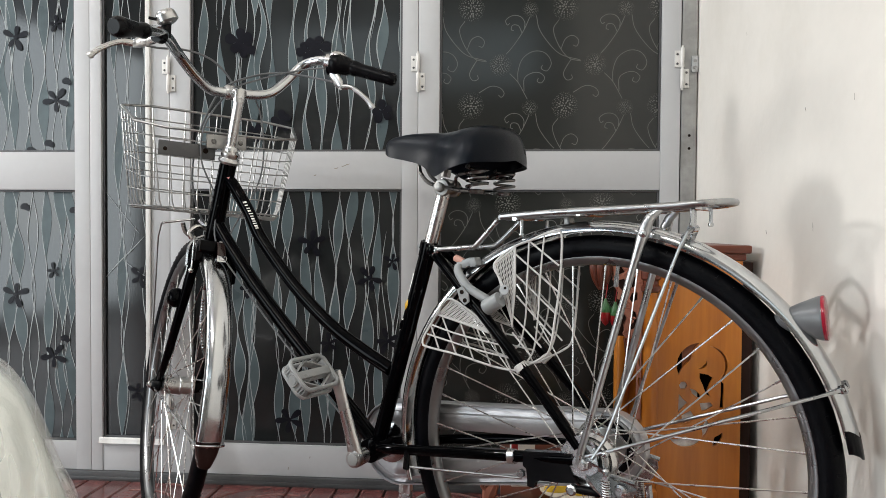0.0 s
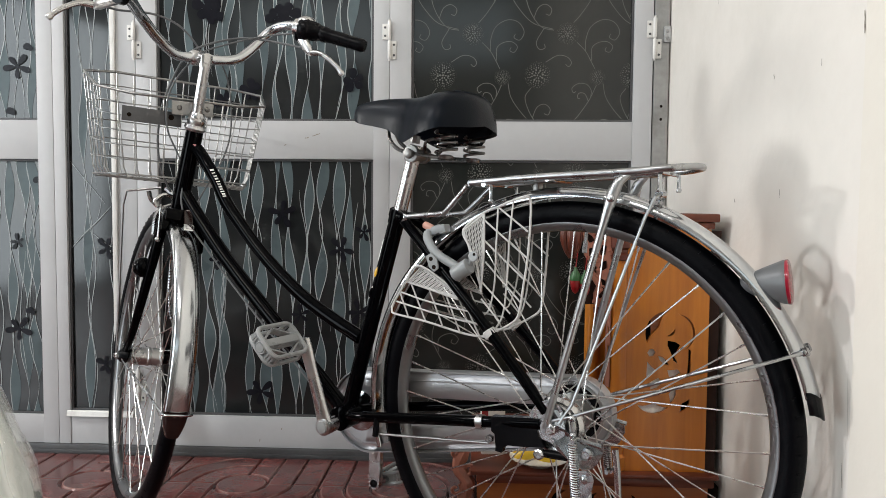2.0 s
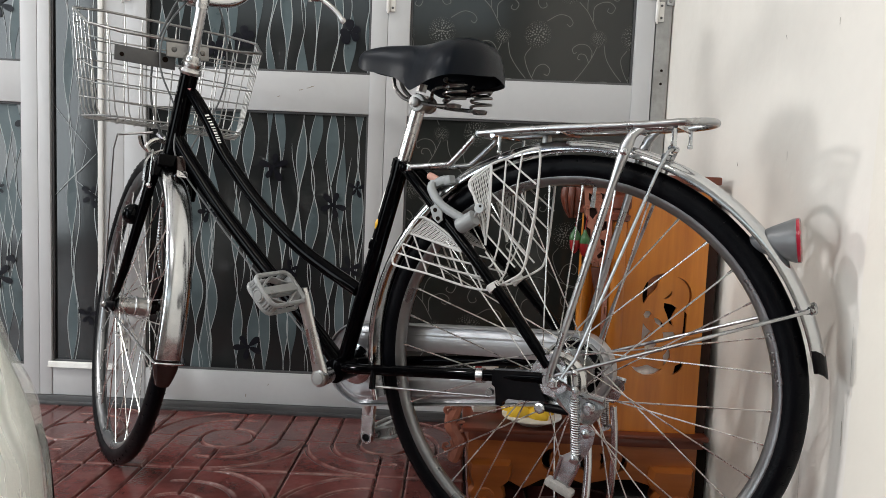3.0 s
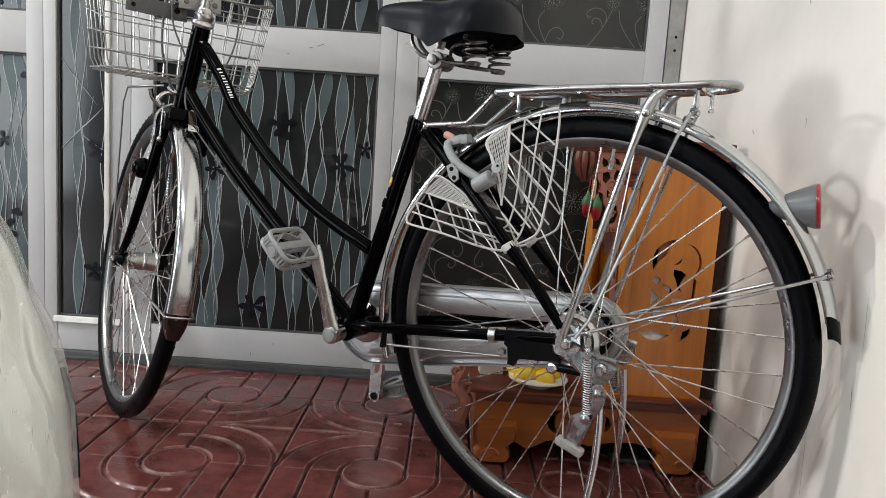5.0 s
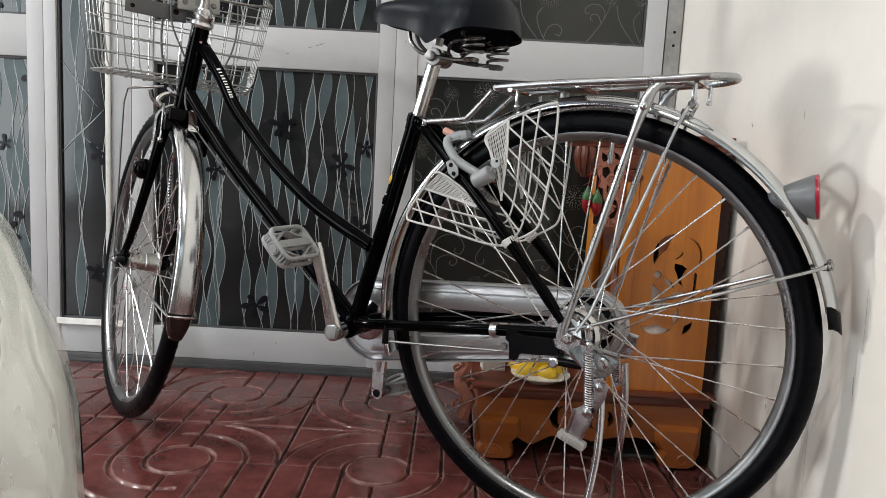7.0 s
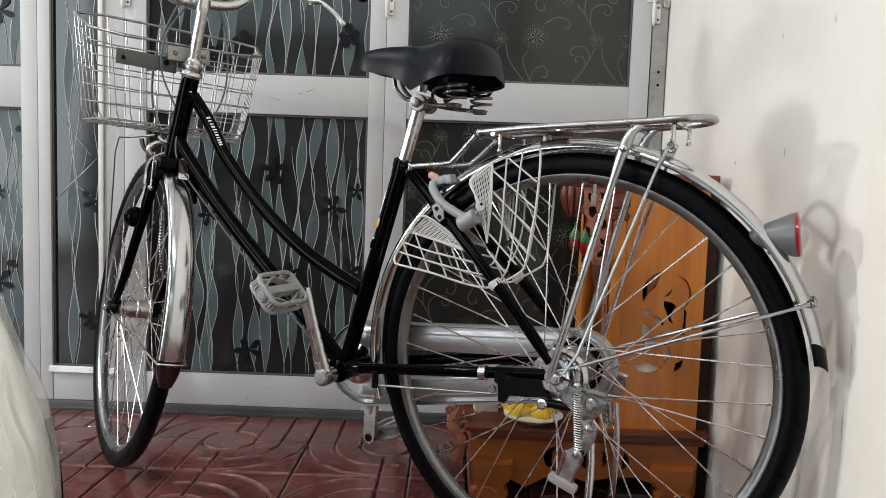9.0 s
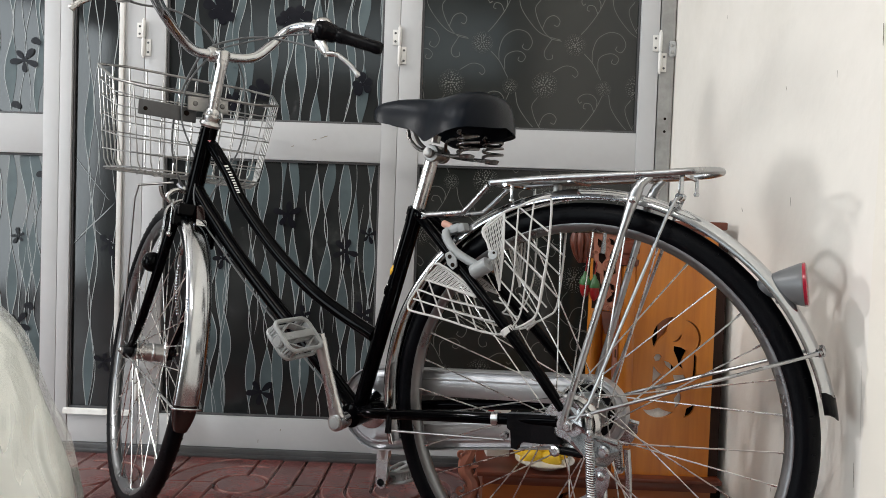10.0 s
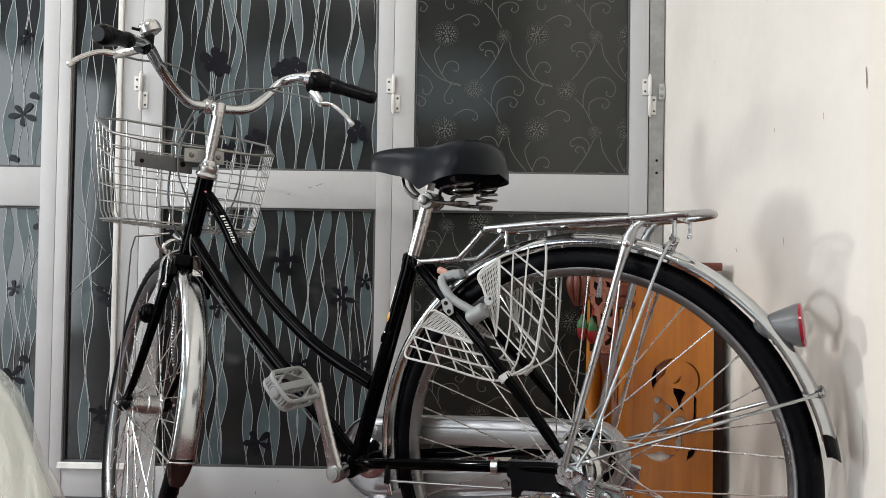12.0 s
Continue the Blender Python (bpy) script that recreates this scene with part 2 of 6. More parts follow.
pw = pnt.nodes.new("ShaderNodeTexNoise")
pw.inputs["Scale"].default_value, pw.inputs["Detail"].default_value, pw.inputs["Distortion"].default_value = 1.0, 1.5, 1.2
pbp.inputs["Strength"].default_value, pbp.inputs["Distance"].default_value = 1.0, 0.05
pnt.links.new(ptc.outputs["Object"], pmap.inputs["Vector"])
pnt.links.new(pmap.outputs[0], pw.inputs["Vector"])
pnt.links.new(pw.outputs[0], pbp.inputs["Height"])
pnt.links.new(pbp.outputs[0], pb.inputs["Normal"])
# a clear gloss over the sheet
pgl, padd = pnt.nodes.new("ShaderNodeBsdfGlossy"), pnt.nodes.new("ShaderNodeAddShader")
pgl.inputs["Color"].default_value, pgl.inputs["Roughness"].default_value = (0.055, 0.055, 0.055, 1), 0.07
pnt.links.new(pbp.outputs[0], pgl.inputs["Normal"])
pout = pnt.nodes["Material Output"].inputs["Surface"]
pnt.links.new(pb.outputs[0], padd.inputs[0])
pnt.links.new(pgl.outputs[0], padd.inputs[1])
pnt.links.new(padd.outputs[0], pout)
WRAP = pm


# ---- mesh helpers ----
def mesh_of(name, verts, faces, material, smooth=False):
    me = bpy.data.meshes.new(name)
    me.from_pydata([tuple(p) for p in verts], [], faces)
    me.materials.append(material)
    if smooth:
        me.polygons.foreach_set("use_smooth", [True] * len(me.polygons))
        me.set_sharp_from_angle(angle=radians(40))
    me.update()
    return me


def part(name, geo, material, parent=None, label="", smooth=True):
    """Links (verts, faces) as one mesh object under a thing or a part."""
    verts, faces = geo
    ob = new(name, mesh_of(name, verts, faces, material, smooth))
    if parent:
        ob.parent = parent
    return tagged(ob, label)


def thing(name, label, category, place=None, group="", kind=""):
    ob = new(name)
    ob.empty_display_size = 0.05
    if place:
        ob.matrix_world = place
    return tagged(ob, label, category, group, kind)


def join(*geos):
    V, F = [], []
    for verts, faces in geos:
        n = len(V)
        V += [tuple(p) for p in verts]
        F += [tuple(i + n for i in f) for f in faces]
    return V, F


def moved(geo, m):
    return [tuple(m @ Vector(p)) for p in geo[0]], geo[1]


def spline(pts, n=8):
    """A smooth line through the points (Catmull-Rom)."""
    P = [Vector(p) for p in pts]
    P = [P[0] * 2 - P[1]] + P + [P[-1] * 2 - P[-2]]
    out = []
    for i in range(1, len(P) - 2):
        a, b, c, d = P[i - 1:i + 3]
        for k in range(n):
            t = k / n
            out.append(0.5 * (2 * b + (c - a) * t + (2 * a - 5 * b + 4 * c - d) * t * t + (3 * b - a - 3 * c + d) * t ** 3))
    out.append(P[-2])
    return out


def tube(pts, r, sides=10, closed=False, flat=1.0, up=None):
    """A round (or flattened) bar along the points; r may be a list."""
    P = [Vector(p) for p in pts]
    n = len(P)
    R = r if isinstance(r, (list, tuple)) else [r] * n
    V, F = [], []
    nrm = None
    for i in range(n):
        if closed:
            t = P[(i + 1) % n] - P[i - 1]
        else:
            t = P[min(i + 1, n - 1)] - P[max(i - 1, 0)]
        t.normalize()
        if nrm is None:
            a = Vector(up) if up else (Vector((0, 0, 1)) if abs(t.z) < 0.9 else Vector((1, 0, 0)))
            nrm = (a - t * a.dot(t)).normalized()
        else:
            nrm = (nrm - t * nrm.dot(t)).normalized()
        bi = t.cross(nrm)
        for k in range(sides):
            q = 2 * math.pi * k / sides
            V.append(P[i] + nrm * (R[i] * math.cos(q)) + bi * (R[i] * flat * math.sin(q)))
    m = n if closed else n - 1
    for i in range(m):
        j = (i + 1) % n
        for k in range(sides):
            l = (k + 1) % sides
            F.append((i * sides + k, i * sides + l, j * sides + l, j * sides + k))
    if not closed:
        F.append(tuple(range(sides - 1, -1, -1)))
        F.append(tuple(range((n - 1) * sides, n * sides)))
    return V, F


def rod(a, b, r, sides=8, r2=None):
    return tube([a, b], [r, r2 if r2 is not None else r], sides)


def lathe(profile, a, axis, sides=24):
    """Turns (distance along, radius) about the axis from the point a."""
    a, axis = Vector(a), Vector(axis).normalized()
    return tube([a + axis * d for d, _ in profile], [max(r, 1e-4) for _, r in profile], sides)


def box(x0, x1, y0, y1, z0, z1, bev=0.0):
    if not bev:
        V = [(x, y, z) for z in (z0, z1) for y in (y0, y1) for x in (x0, x1)]
        return V, [(0, 2, 3, 1), (4, 5, 7, 6), (0, 1, 5, 4), (2, 6, 7, 3), (0, 4, 6, 2), (1, 3, 7, 5)]
    bm = bmesh.new()
    bmesh.ops.create_cube(bm, size=1.0)
    for v in bm.verts:
        v.co = Vector(((x0 + x1) / 2 + v.co.x * (x1 - x0), (y0 + y1) / 2 + v.co.y * (y1 - y0), (z0 + z1) / 2 + v.co.z * (z1 - z0)))
    bmesh.ops.bevel(bm, geom=bm.edges[:], offset=bev, segments=2, profile=0.6, affect="EDGES")
    return of_bm(bm)


def of_bm(bm):
    bm.verts.index_update()
    geo = [tuple(v.co) for v in bm.verts], [tuple(v.index for v in f.verts) for f in bm.faces]
    bm.free()
    return geo


def ball(c, rx, ry=None, rz=None, u=16, v=10):
    ry, rz = ry or rx, rz or rx
    V = [(c[0], c[1], c[2] + rz)]
    F = []
    for j in range(1, v):
        q = math.pi * j / v
        for i in range(u):
            p = 2 * math.pi * i / u
            V.append((c[0] + rx * math.sin(q) * math.cos(p), c[1] + ry * math.sin(q) * math.sin(p), c[2] + rz * math.cos(q)))
    V.append((c[0], c[1], c[2] - rz))
    for i in range(u):
        F.append((0, 1 + i, 1 + (i + 1) % u))
        for j in range(v - 2):
            a, b = 1 + j * u + i, 1 + j * u + (i + 1) % u
            F.append((a, a + u, b + u, b))
        F.append((len(V) - 1, 1 + (v - 2) * u + (i + 1) % u, 1 + (v - 2) * u + i))
    return V, F


def slab(outline, y0, y1, plane="xz"):
    """A flat shape given by its outline, with thickness. plane xz: thickness along y."""
    n = len(outline)
    if plane == "xz":
        V = [(a, y0, b) for a, b in outline] + [(a, y1, b) for a, b in outline]
    else:
        V = [(a, b, y0) for a, b in outline] + [(a, b, y1) for a, b in outline]
    F = [tuple(range(n)), tuple(range(2 * n - 1, n - 1, -1))]
    F += [(i + n, (i + 1) % n + n, (i + 1) % n, i) for i in range(n)]
    return V, F


def holed_slab(outline, holes, y0, y1):
    """A flat board in the plane xz with openings cut right through it."""
    bm = bmesh.new()
    loops = []
    for loop in [outline] + holes:
        vs = [bm.verts.new((a, y0, b)) for a, b in loop]
        loops.append(vs)
        for i in range(len(vs)):
            bm.edges.new((vs[i], vs[(i + 1) % len(vs)]))
    bmesh.ops.triangle_fill(bm, use_beauty=True, edges=bm.edges[:])
    bm.verts.index_update()
    V = [tuple(v.co) for v in bm.verts]
    n = len(V)
    F = []
    for f in bm.faces:
        ids = [v.index for v in f.verts]
        f.normal_update()
        if f.normal.y > 0:
            ids.reverse()
        F += [tuple(ids), tuple(i + n for i in reversed(ids))]
    for vs in loops:
        ids = [v.index for v in vs]
        F += [(ids[i], ids[(i + 1) % len(ids)], ids[(i + 1) % len(ids)] + n, ids[i] + n) for i in range(len(ids))]
    bm.free()
    return V + [(a, y1, c) for a, b, c in V], F


def crescent(x, z, r, a0, a1, w, n=10):
    """The outline of a leaf-shaped cut: an arc that swells to width w and runs out to points."""
    q = [radians(a0 + (a1 - a0) * k / n) for k in range(n + 1)]
    outer = [(x + r * math.cos(a), z + r * math.sin(a)) for a in q]
    inner = [(x + (r - w * math.sin(math.pi * k / n)) * math.cos(q[k]), z + (r - w * math.sin(math.pi * k / n)) * math.sin(q[k])) for k in range(n - 1, 0, -1)]
    return outer + inner


def strip(pts, w, y):
    """A flat ribbon of width w in the plane y."""
    V, F = [], []
    n = len(pts)
    for i, (x, z) in enumerate(pts):
        ax, az = pts[max(i - 1, 0)]
        bx, bz = pts[min(i + 1, n - 1)]
        dx, dz = bx - ax, bz - az
        l = math.hypot(dx, dz) or 1
        ww = w[i] if isinstance(w, list) else w
        V += [(x - dz / l * ww / 2, y, z + dx / l * ww / 2), (x + dz / l * ww / 2, y, z - dx / l * ww / 2)]
        if i:
            F.append((2 * i - 2, 2 * i - 1, 2 * i + 1, 2 * i))
    return V, F


def disc(x, z, r, y, n=8, squash=1.0, turn=0.0):
    V = []
    for k in range(n):
        q = 2 * math.pi * k / n
        a, b = r * math.cos(q), r * squash * math.sin(q)
        V.append((x + a * math.cos(turn) - b * math.sin(turn), y, z + a * math.sin(turn) + b * math.cos(turn)))
    return V, [tuple(range(n))]


# ---- the place ----
DY, WX, CEIL_Z = 2.595, 1.303, 3.6


def structure(name, geo, material, label, smooth=False):
    ob = part(name, geo, material, None, label, smooth)
    return tagged(ob, label, name.split("_")[0], kind="structure")


structure("wall_right", box(WX, WX + 0.15, -5.6, 2.9, -0.05, CEIL_Z), WALL, "cream painted plaster wall with scuffs and stains")
structure("wall_door_top", box(-2.6, WX, DY - 0.03, DY + 0.15, 2.12, CEIL_Z), WALL, "cream plaster wall above the glass doors")
structure("wall_door_left", box(-2.6, -1.32, DY - 0.03, DY + 0.15, -0.05, 2.12), WALL, "cream plaster wall beside the glass doors")
# added left walls, out of view, that keep reflections dark round the openings
structure("wall_left_lower", box(-2.75, -2.6, 0.25, 2.9, -0.05, 1.10), DIM, "unseen darkened wall below the assumed side window")
structure("wall_left_upper", box(-2.75, -2.6, 0.25, 2.9, 1.74, 3.08), DIM, "unseen darkened wall above the assumed side window")
structure("wall_left_top", box(-2.75, -2.6, 0.25, 2.9, 3.32, CEIL_Z), DIM, "unseen darkened wall above the assumed high opening")
structure("wall_left_top_front", box(-2.75, -2.6, 0.25, 1.27, 3.08, 3.32), DIM, "unseen darkened wall beside the assumed high opening")
structure("wall_left_top_rear", box(-2.75, -2.6, 1.51, 2.9, 3.08, 3.32), DIM, "unseen darkened wall beside the assumed high opening")
structure("wall_left_front", box(-2.75, -2.6, 0.25, 1.55, 1.10, 1.74), DIM, "unseen darkened wall between the assumed side window and the open side")
structure("wall_left_end", box(-2.75, -2.6, -5.6, -1.55, -0.05, CEIL_Z), DIM, "unseen darkened wall past the open side")
structure("wall_left_rear", box(-2.75, -2.6, 2.17, 2.9, 1.10, 1.74), DIM, "unseen darkened wall beside the assumed side window")
structure("wall_plaster_edge", box(WX - 0.0022, WX + 0.01, -5.6, 1.572, -0.05, CEIL_Z), WALL_B, "warmer cream plaster coat on the side wall")
structure("wall_rear", box(-2.75, WX + 0.15, -5.75, -5.6, -0.05, 2.70), WALL, "unseen cream wall closing the far end of the porch")
structure("ceiling", box(-2.75, WX + 0.15, -5.75, 2.9, CEIL_Z, CEIL_Z + 0.1), CEIL, "plain white porch ceiling")
# unseen wall behind opaque panes; the room's darkness is in its colour
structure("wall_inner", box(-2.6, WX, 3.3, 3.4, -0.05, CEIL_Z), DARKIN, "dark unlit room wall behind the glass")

# glass doors: frames, panes and printed film
rail_lo, rail_hi, base_lo, base_hi, top_lo, top_hi = 0.842, 0.948, 0.0225, 0.112, 2.02, 2.10


def wave_film(x0, x1, z0, z1, y, seed, filled=0.92):
    """Wavy vertical lines in pairs, with filled lobes between some of them."""
    rnd = random.Random(seed)
    lines, fills = [], []
    n = max(2, round((x1 - x0) / 0.042))
    zs = [z0 + (z1 - z0) * k / 90 for k in range(91)]
    lo, hi = x0 + 0.002, x1 - 0.002
    for i in range(n):
        c = x0 + (x1 - x0) * (i + 0.5) / n + rnd.uniform(-0.010, 0.010)
        l1 = rnd.uniform(0.21, 0.35)
        l2 = l1 * rnd.uniform(0.90, 1.10)
        p1 = rnd.uniform(0, 6.3)
        p2 = p1 + math.pi + rnd.uniform(-0.6, 0.6)
        a1, a2, off = rnd.uniform(0.006, 0.013), rnd.uniform(0.006, 0.013), rnd.uniform(0.010, 0.018)
        lean = rnd.uniform(-0.020, 0.020)
        A = [(min(hi, max(lo, c + lean * math.sin(2.4 * z + p2) + a1 * math.sin(6.283 * z / l1 + p1))), z) for z in zs]
        B = [(min(hi, max(lo, c + off + lean * math.sin(2.4 * z + p2) + a2 * math.sin(6.283 * z / l2 + p2))), z) for z in zs]
        w = rnd.uniform(0.0017, 0.0028)
        cut0, cut1 = rnd.choice((0, 0, 0, 14, 30)), rnd.choice((0, 0, 0, 12, 26))
        lines.append(strip(A, [w * (0.82 + 0.22 * math.sin(k * 0.21 + p1)) for k in range(len(A))], y - 0.0008 - 0.00003 * i))
        bb = B[cut0:len(B) - cut1]
        lines.append(strip(bb, [w * 0.9 * min(1, 0.10 + 0.10 * k, 0.10 + 0.10 * (len(bb) - k)) for k in range(len(bb))], y - 0.000815 - 0.00003 * i))
        if rnd.random() < 0.35:
            d, l3, p3, first = rnd.uniform(-0.014, 0.020), rnd.uniform(0.28, 0.5), rnd.uniform(0, 6.3), rnd.randrange(0, 40)
            C = [(min(hi, max(lo, c + d + 0.010 * math.sin(6.283 * z / l3 + p3))), z) for z in zs[first:first + 46]]
            lines.append(strip(C, [0.0019 * min(1, 0.10 + 0.12 * k, 0.10 + 0.12 * (len(C) - k)) for k in range(len(C))], y - 0.00083 - 0.00003 * i))
        if rnd.random() < filled:
            V, F = [], []
            for k in range(len(zs)):
                a, b = A[k][0], B[k][0]
                V += [(a, y - 0.0003 - 0.00001 * i, zs[k]), (max(a, b), y - 0.0003 - 0.00001 * i, zs[k])]
                if k and (V[-1][0] > V[-2][0] or V[-3][0] > V[-4][0]):
                    F.append((2 * k - 2, 2 * k - 1, 2 * k + 1, 2 * k))
            fills.append((V, F))
    return join(*lines), join(*fills)


def film_flower(x, z, s, y, turn, fat=1.0, petals=5):
    """One printed blossom: separate teardrop petals round a small eye, none quite alike."""
    geos = [disc(x, z, 0.16 * s, y, 12)]
    for k in range(petals):
        q = turn + 2 * math.pi * (k + 0.10 * math.sin(7 * turn + 2.3 * k)) / petals
        size = s * (0.94 + 0.10 * math.sin(3 * k + 9 * turn))
        out = []
        for j in range(22):
            t = 2 * math.pi * j / 22
            along = 0.56 - 0.44 * math.cos(t)
            wide = 0.245 * fat * math.sin(t) * (0.42 + 0.68 * along)
            out.append((x + size * (along * math.cos(q) - wide * math.sin(q)), y - 0.000004 * (k + 1), z + size * (along * math.sin(q) + wide * math.cos(q))))
        geos.append((out, [tuple(range(22))]))
    return join(*geos)


def dandelion(x, z, r, y, rnd):
    geos = []
    rings = [(0.0, 1, 0.10), (0.22, 6, 0.095), (0.42, 11, 0.092), (0.60, 18, 0.075), (0.75, 26, 0.052), (0.88, 36, 0.036), (0.98, 46, 0.026)]
    for d, n, s in rings:
        for k in range(n):
            q = 2 * math.pi * (k + rnd.uniform(-0.3, 0.3)) / n
            dd = d * rnd.uniform(0.95, 1.05)
            geos.append(disc(x + r * dd * math.cos(q), z + r * dd * math.sin(q), r * s * rnd.uniform(0.7, 1.15), y, 6, rnd.uniform(0.5, 0.8), q))
    return join(*geos)


# stems and tendrils of one repeat of the dandelion print
STEMS = [
    [(-0.018, 0.235), (-0.033, 0.209), (-0.018, 0.165), (0.009, 0.131), (0.043, 0.122)],
    [(0.107, 0.089), (0.130, 0.065), (0.147, 0.035), (0.156, 0.018)],
    [(0.130, 0.065), (0.130, 0.096), (0.143, 0.131), (0.174, 0.150), (0.205, 0.144), (0.221, 0.118), (0.210, 0.096), (0.194, 0.102), (0.197, 0.112)],
    [(0.147, 0.040), (0.147, 0.074), (0.165, 0.089), (0.188, 0.091), (0.203, 0.078), (0.195, 0.063), (0.183, 0.067), (0.186, 0.076)],
    [(0.016, 0.127), (-0.004, 0.091), (0.004, 0.071), (0.019, 0.074), (0.018, 0.085)],
    [(-0.012, 0.155), (0.0, 0.183), (0.020, 0.192), (0.036, 0.179), (0.031, 0.163), (0.020, 0.166)],
    [(0.022, 0.036), (0.054, 0.054), (0.080, 0.050), (0.092, 0.035), (0.085, 0.024), (0.076, 0.030)],
    [(0.161, 0.244), (0.143, 0.205), (0.116, 0.165), (0.096, 0.142)],
    [(0.146, 0.210), (0.147, 0.230), (0.134, 0.246), (0.112, 0.248), (0.095, 0.236), (0.099, 0.223), (0.106, 0.227)],
    [(0.140, 0.200), (0.130, 0.220), (0.114, 0.222), (0.110, 0.210), (0.117, 0.207)],
    [(0.179, 0.248), (0.188, 0.209), (0.219, 0.165), (0.250, 0.139), (0.300, 0.125)],
]


def dandelion_film(x0, x1, z0, z1, y, seed, shift=0.0):
    rnd = random.Random(seed)
    heads, stems = [], []
    px, pz, ox, oz = 0.259, 0.270, 0.688 + shift, 1.075
    for i in range(-2, 4):
        for j in range(-6, 5):
            cx, cz = ox + i * px, oz + j * pz
            for dx, dz, r in ((0, 0, 0.036), (0.163, -0.006, 0.022), (0.081, 0.113, 0.030)):
                if x0 - r < cx + dx < x1 + r and z0 - r < cz + dz < z1 + r:
                    heads.append((cx + dx, cz + dz, r))
            for pts in STEMS:
                ln = spline([(cx + dx, 0, cz + dz) for dx, dz in pts], 5)
                run = []
                for p in ln + [None]:
                    if p is not None and x0 < p.x < x1 and z0 < p.z < z1:
                        run.append((p.x, p.z))
                    else:
                        if len(run) > 2:
                            stems.append(strip(run, 0.0019, y))
                        run = []
    return heads, join(*stems)


def glazed_leaf(name, label, x0, x1, gx0, gx1, panes, film, seed):
    """One door leaf: two stiles, rails, beads, panes and the printed film on them."""
    leaf = thing(name, label, "door", kind="structure")
    y0, y1 = DY, DY + 0.042
    part("stile", box(x0, gx0, y0, y1, base_lo, top_hi, 0.002), DOOR, leaf)
    part("stile", box(gx1, x1, y0, y1, base_lo, top_hi, 0.002), DOOR, leaf)
    part("bottom_rail", box(gx0, gx1, y0 + 0.0025, y1, base_lo, panes[0][0], 0.002), DOOR, leaf)
    for (a, b), (c, d) in zip(panes, panes[1:]):
        part("middle_rail", box(gx0, gx1, y0 + 0.0025, y1, b, c, 0.002), DOOR, leaf)
    part("top_rail", box(gx0, gx1, y0 + 0.0025, y1, panes[-1][1], top_hi, 0.002), DOOR, leaf)
    gy = DY + 0.016
    for k, (a, b) in enumerate(panes):
        pane = part("glass_pane", box(gx0, gx1, gy, gy + 0.006, a, b), GLASS_DARK if film == "wave" else GLASS_FILM, leaf, "dark glass with printed film", False)
        for g in (box(gx0, gx1, gy - 0.008, gy - 0.001, a, a + 0.006, 0.001), box(gx0, gx1, gy - 0.008, gy - 0.001, b - 0.006, b, 0.001), box(gx0, gx0 + 0.006, gy - 0.008, gy - 0.001, a + 0.006, b - 0.006, 0.001), box(gx1 - 0.006, gx1, gy - 0.008, gy - 0.001, a + 0.006, b - 0.006, 0.001)):
            part("glazing_bead", g, THRESH, leaf, "dark glazing bead")
        if film == "wave":
            lines, fills = wave_film(gx0 + 0.006, gx1 - 0.006, a + 0.006, b - 0.006, gy - 0.0004, seed + k, (0.25 if name == "window_1" else 0.70 if name == "door_1" else 0.92))
            part("film_line", lines, FILM_LINE, pane, "pale wavy printed lines", False)
            part("film_lobe", fills, FILM_FILL, pane, "grey-green printed lobes", False)
        else:
            heads, stems = dandelion_film(gx0 + 0.006, gx1 - 0.006, a + 0.006, b - 0.006, gy - 0.0008, seed, 0.105 if k == 0 else 0.0)
            rnd = random.Random(seed)
            for hx, hz, r in heads:
                g = dandelion(hx, hz, r, gy - 0.001, rnd)
                keep = [f for f in g[1] if all(gx0 + 0.004 < g[0][i][0] < gx1 - 0.004 and a + 0.004 < g[0][i][2] < b - 0.004 for i in f)]
                if keep:
                    part("printed_dandelion", (g[0], keep), FILM_DAND, pane, "", False)
            part("printed_stem", stems, FILM_DAND, pane, "", False)
    return leaf


def hinge(door, x, z0, z1):
    """A butt hinge: two-knuckle pin, a plate up on one side and one low on the other."""
    mid = (z0 + z1) / 2
    h = part("hinge", join(*[tube([(x, DY - 0.007, a), (x, DY - 0.007, a + 0.003), (x, DY - 0.007, b - 0.003), (x, DY - 0.007, b)], [0.0034, 0.0052, 0.0052, 0.0034], 12) for a, b in ((z0 + 0.004, mid - 0.001), (mid + 0.001, z1 - 0.004))], rod((x, DY - 0.007, z0), (x, DY - 0.007, z1), 0.0030, 8)), HINGE, door, "white painted butt hinge")
    part("hinge_plate", box(x - 0.020, x - 0.003, DY - 0.0040, DY - 0.0005, mid + 0.002, z1 - 0.012, 0.001), HINGE, h)
    part("hinge_plate", box(x + 0.003, x + 0.019, DY - 0.0040, DY - 0.0005, z0 + 0.006, mid - 0.002, 0.001), HINGE, h)
    for sx, sz in ((-0.0125, z1 - 0.022), (-0.0125, mid + 0.012), (0.012, mid - 0.012), (0.012, z0 + 0.016)):
        part("screw", lathe([(0, 0.0034), (0.0012, 0.0028), (0.0014, 0.0)], (x + sx, DY - 0.0040, sz), (0, -1, 0), 8), THRESH, h)
    return h


door_1 = glazed_leaf("door_1", "white aluminium door leaf with wave-printed dark glass", -1.20, -0.4108, -1.14, -0.456, [(0.105, 0.838), (0.948, top_lo)], "wave", 11)
window_1 = glazed_leaf("window_1", "narrow fixed glass panel in white aluminium frame", -0.410, -0.1720, -0.376, -0.235, [(0.118, top_lo)], "wave", 23)
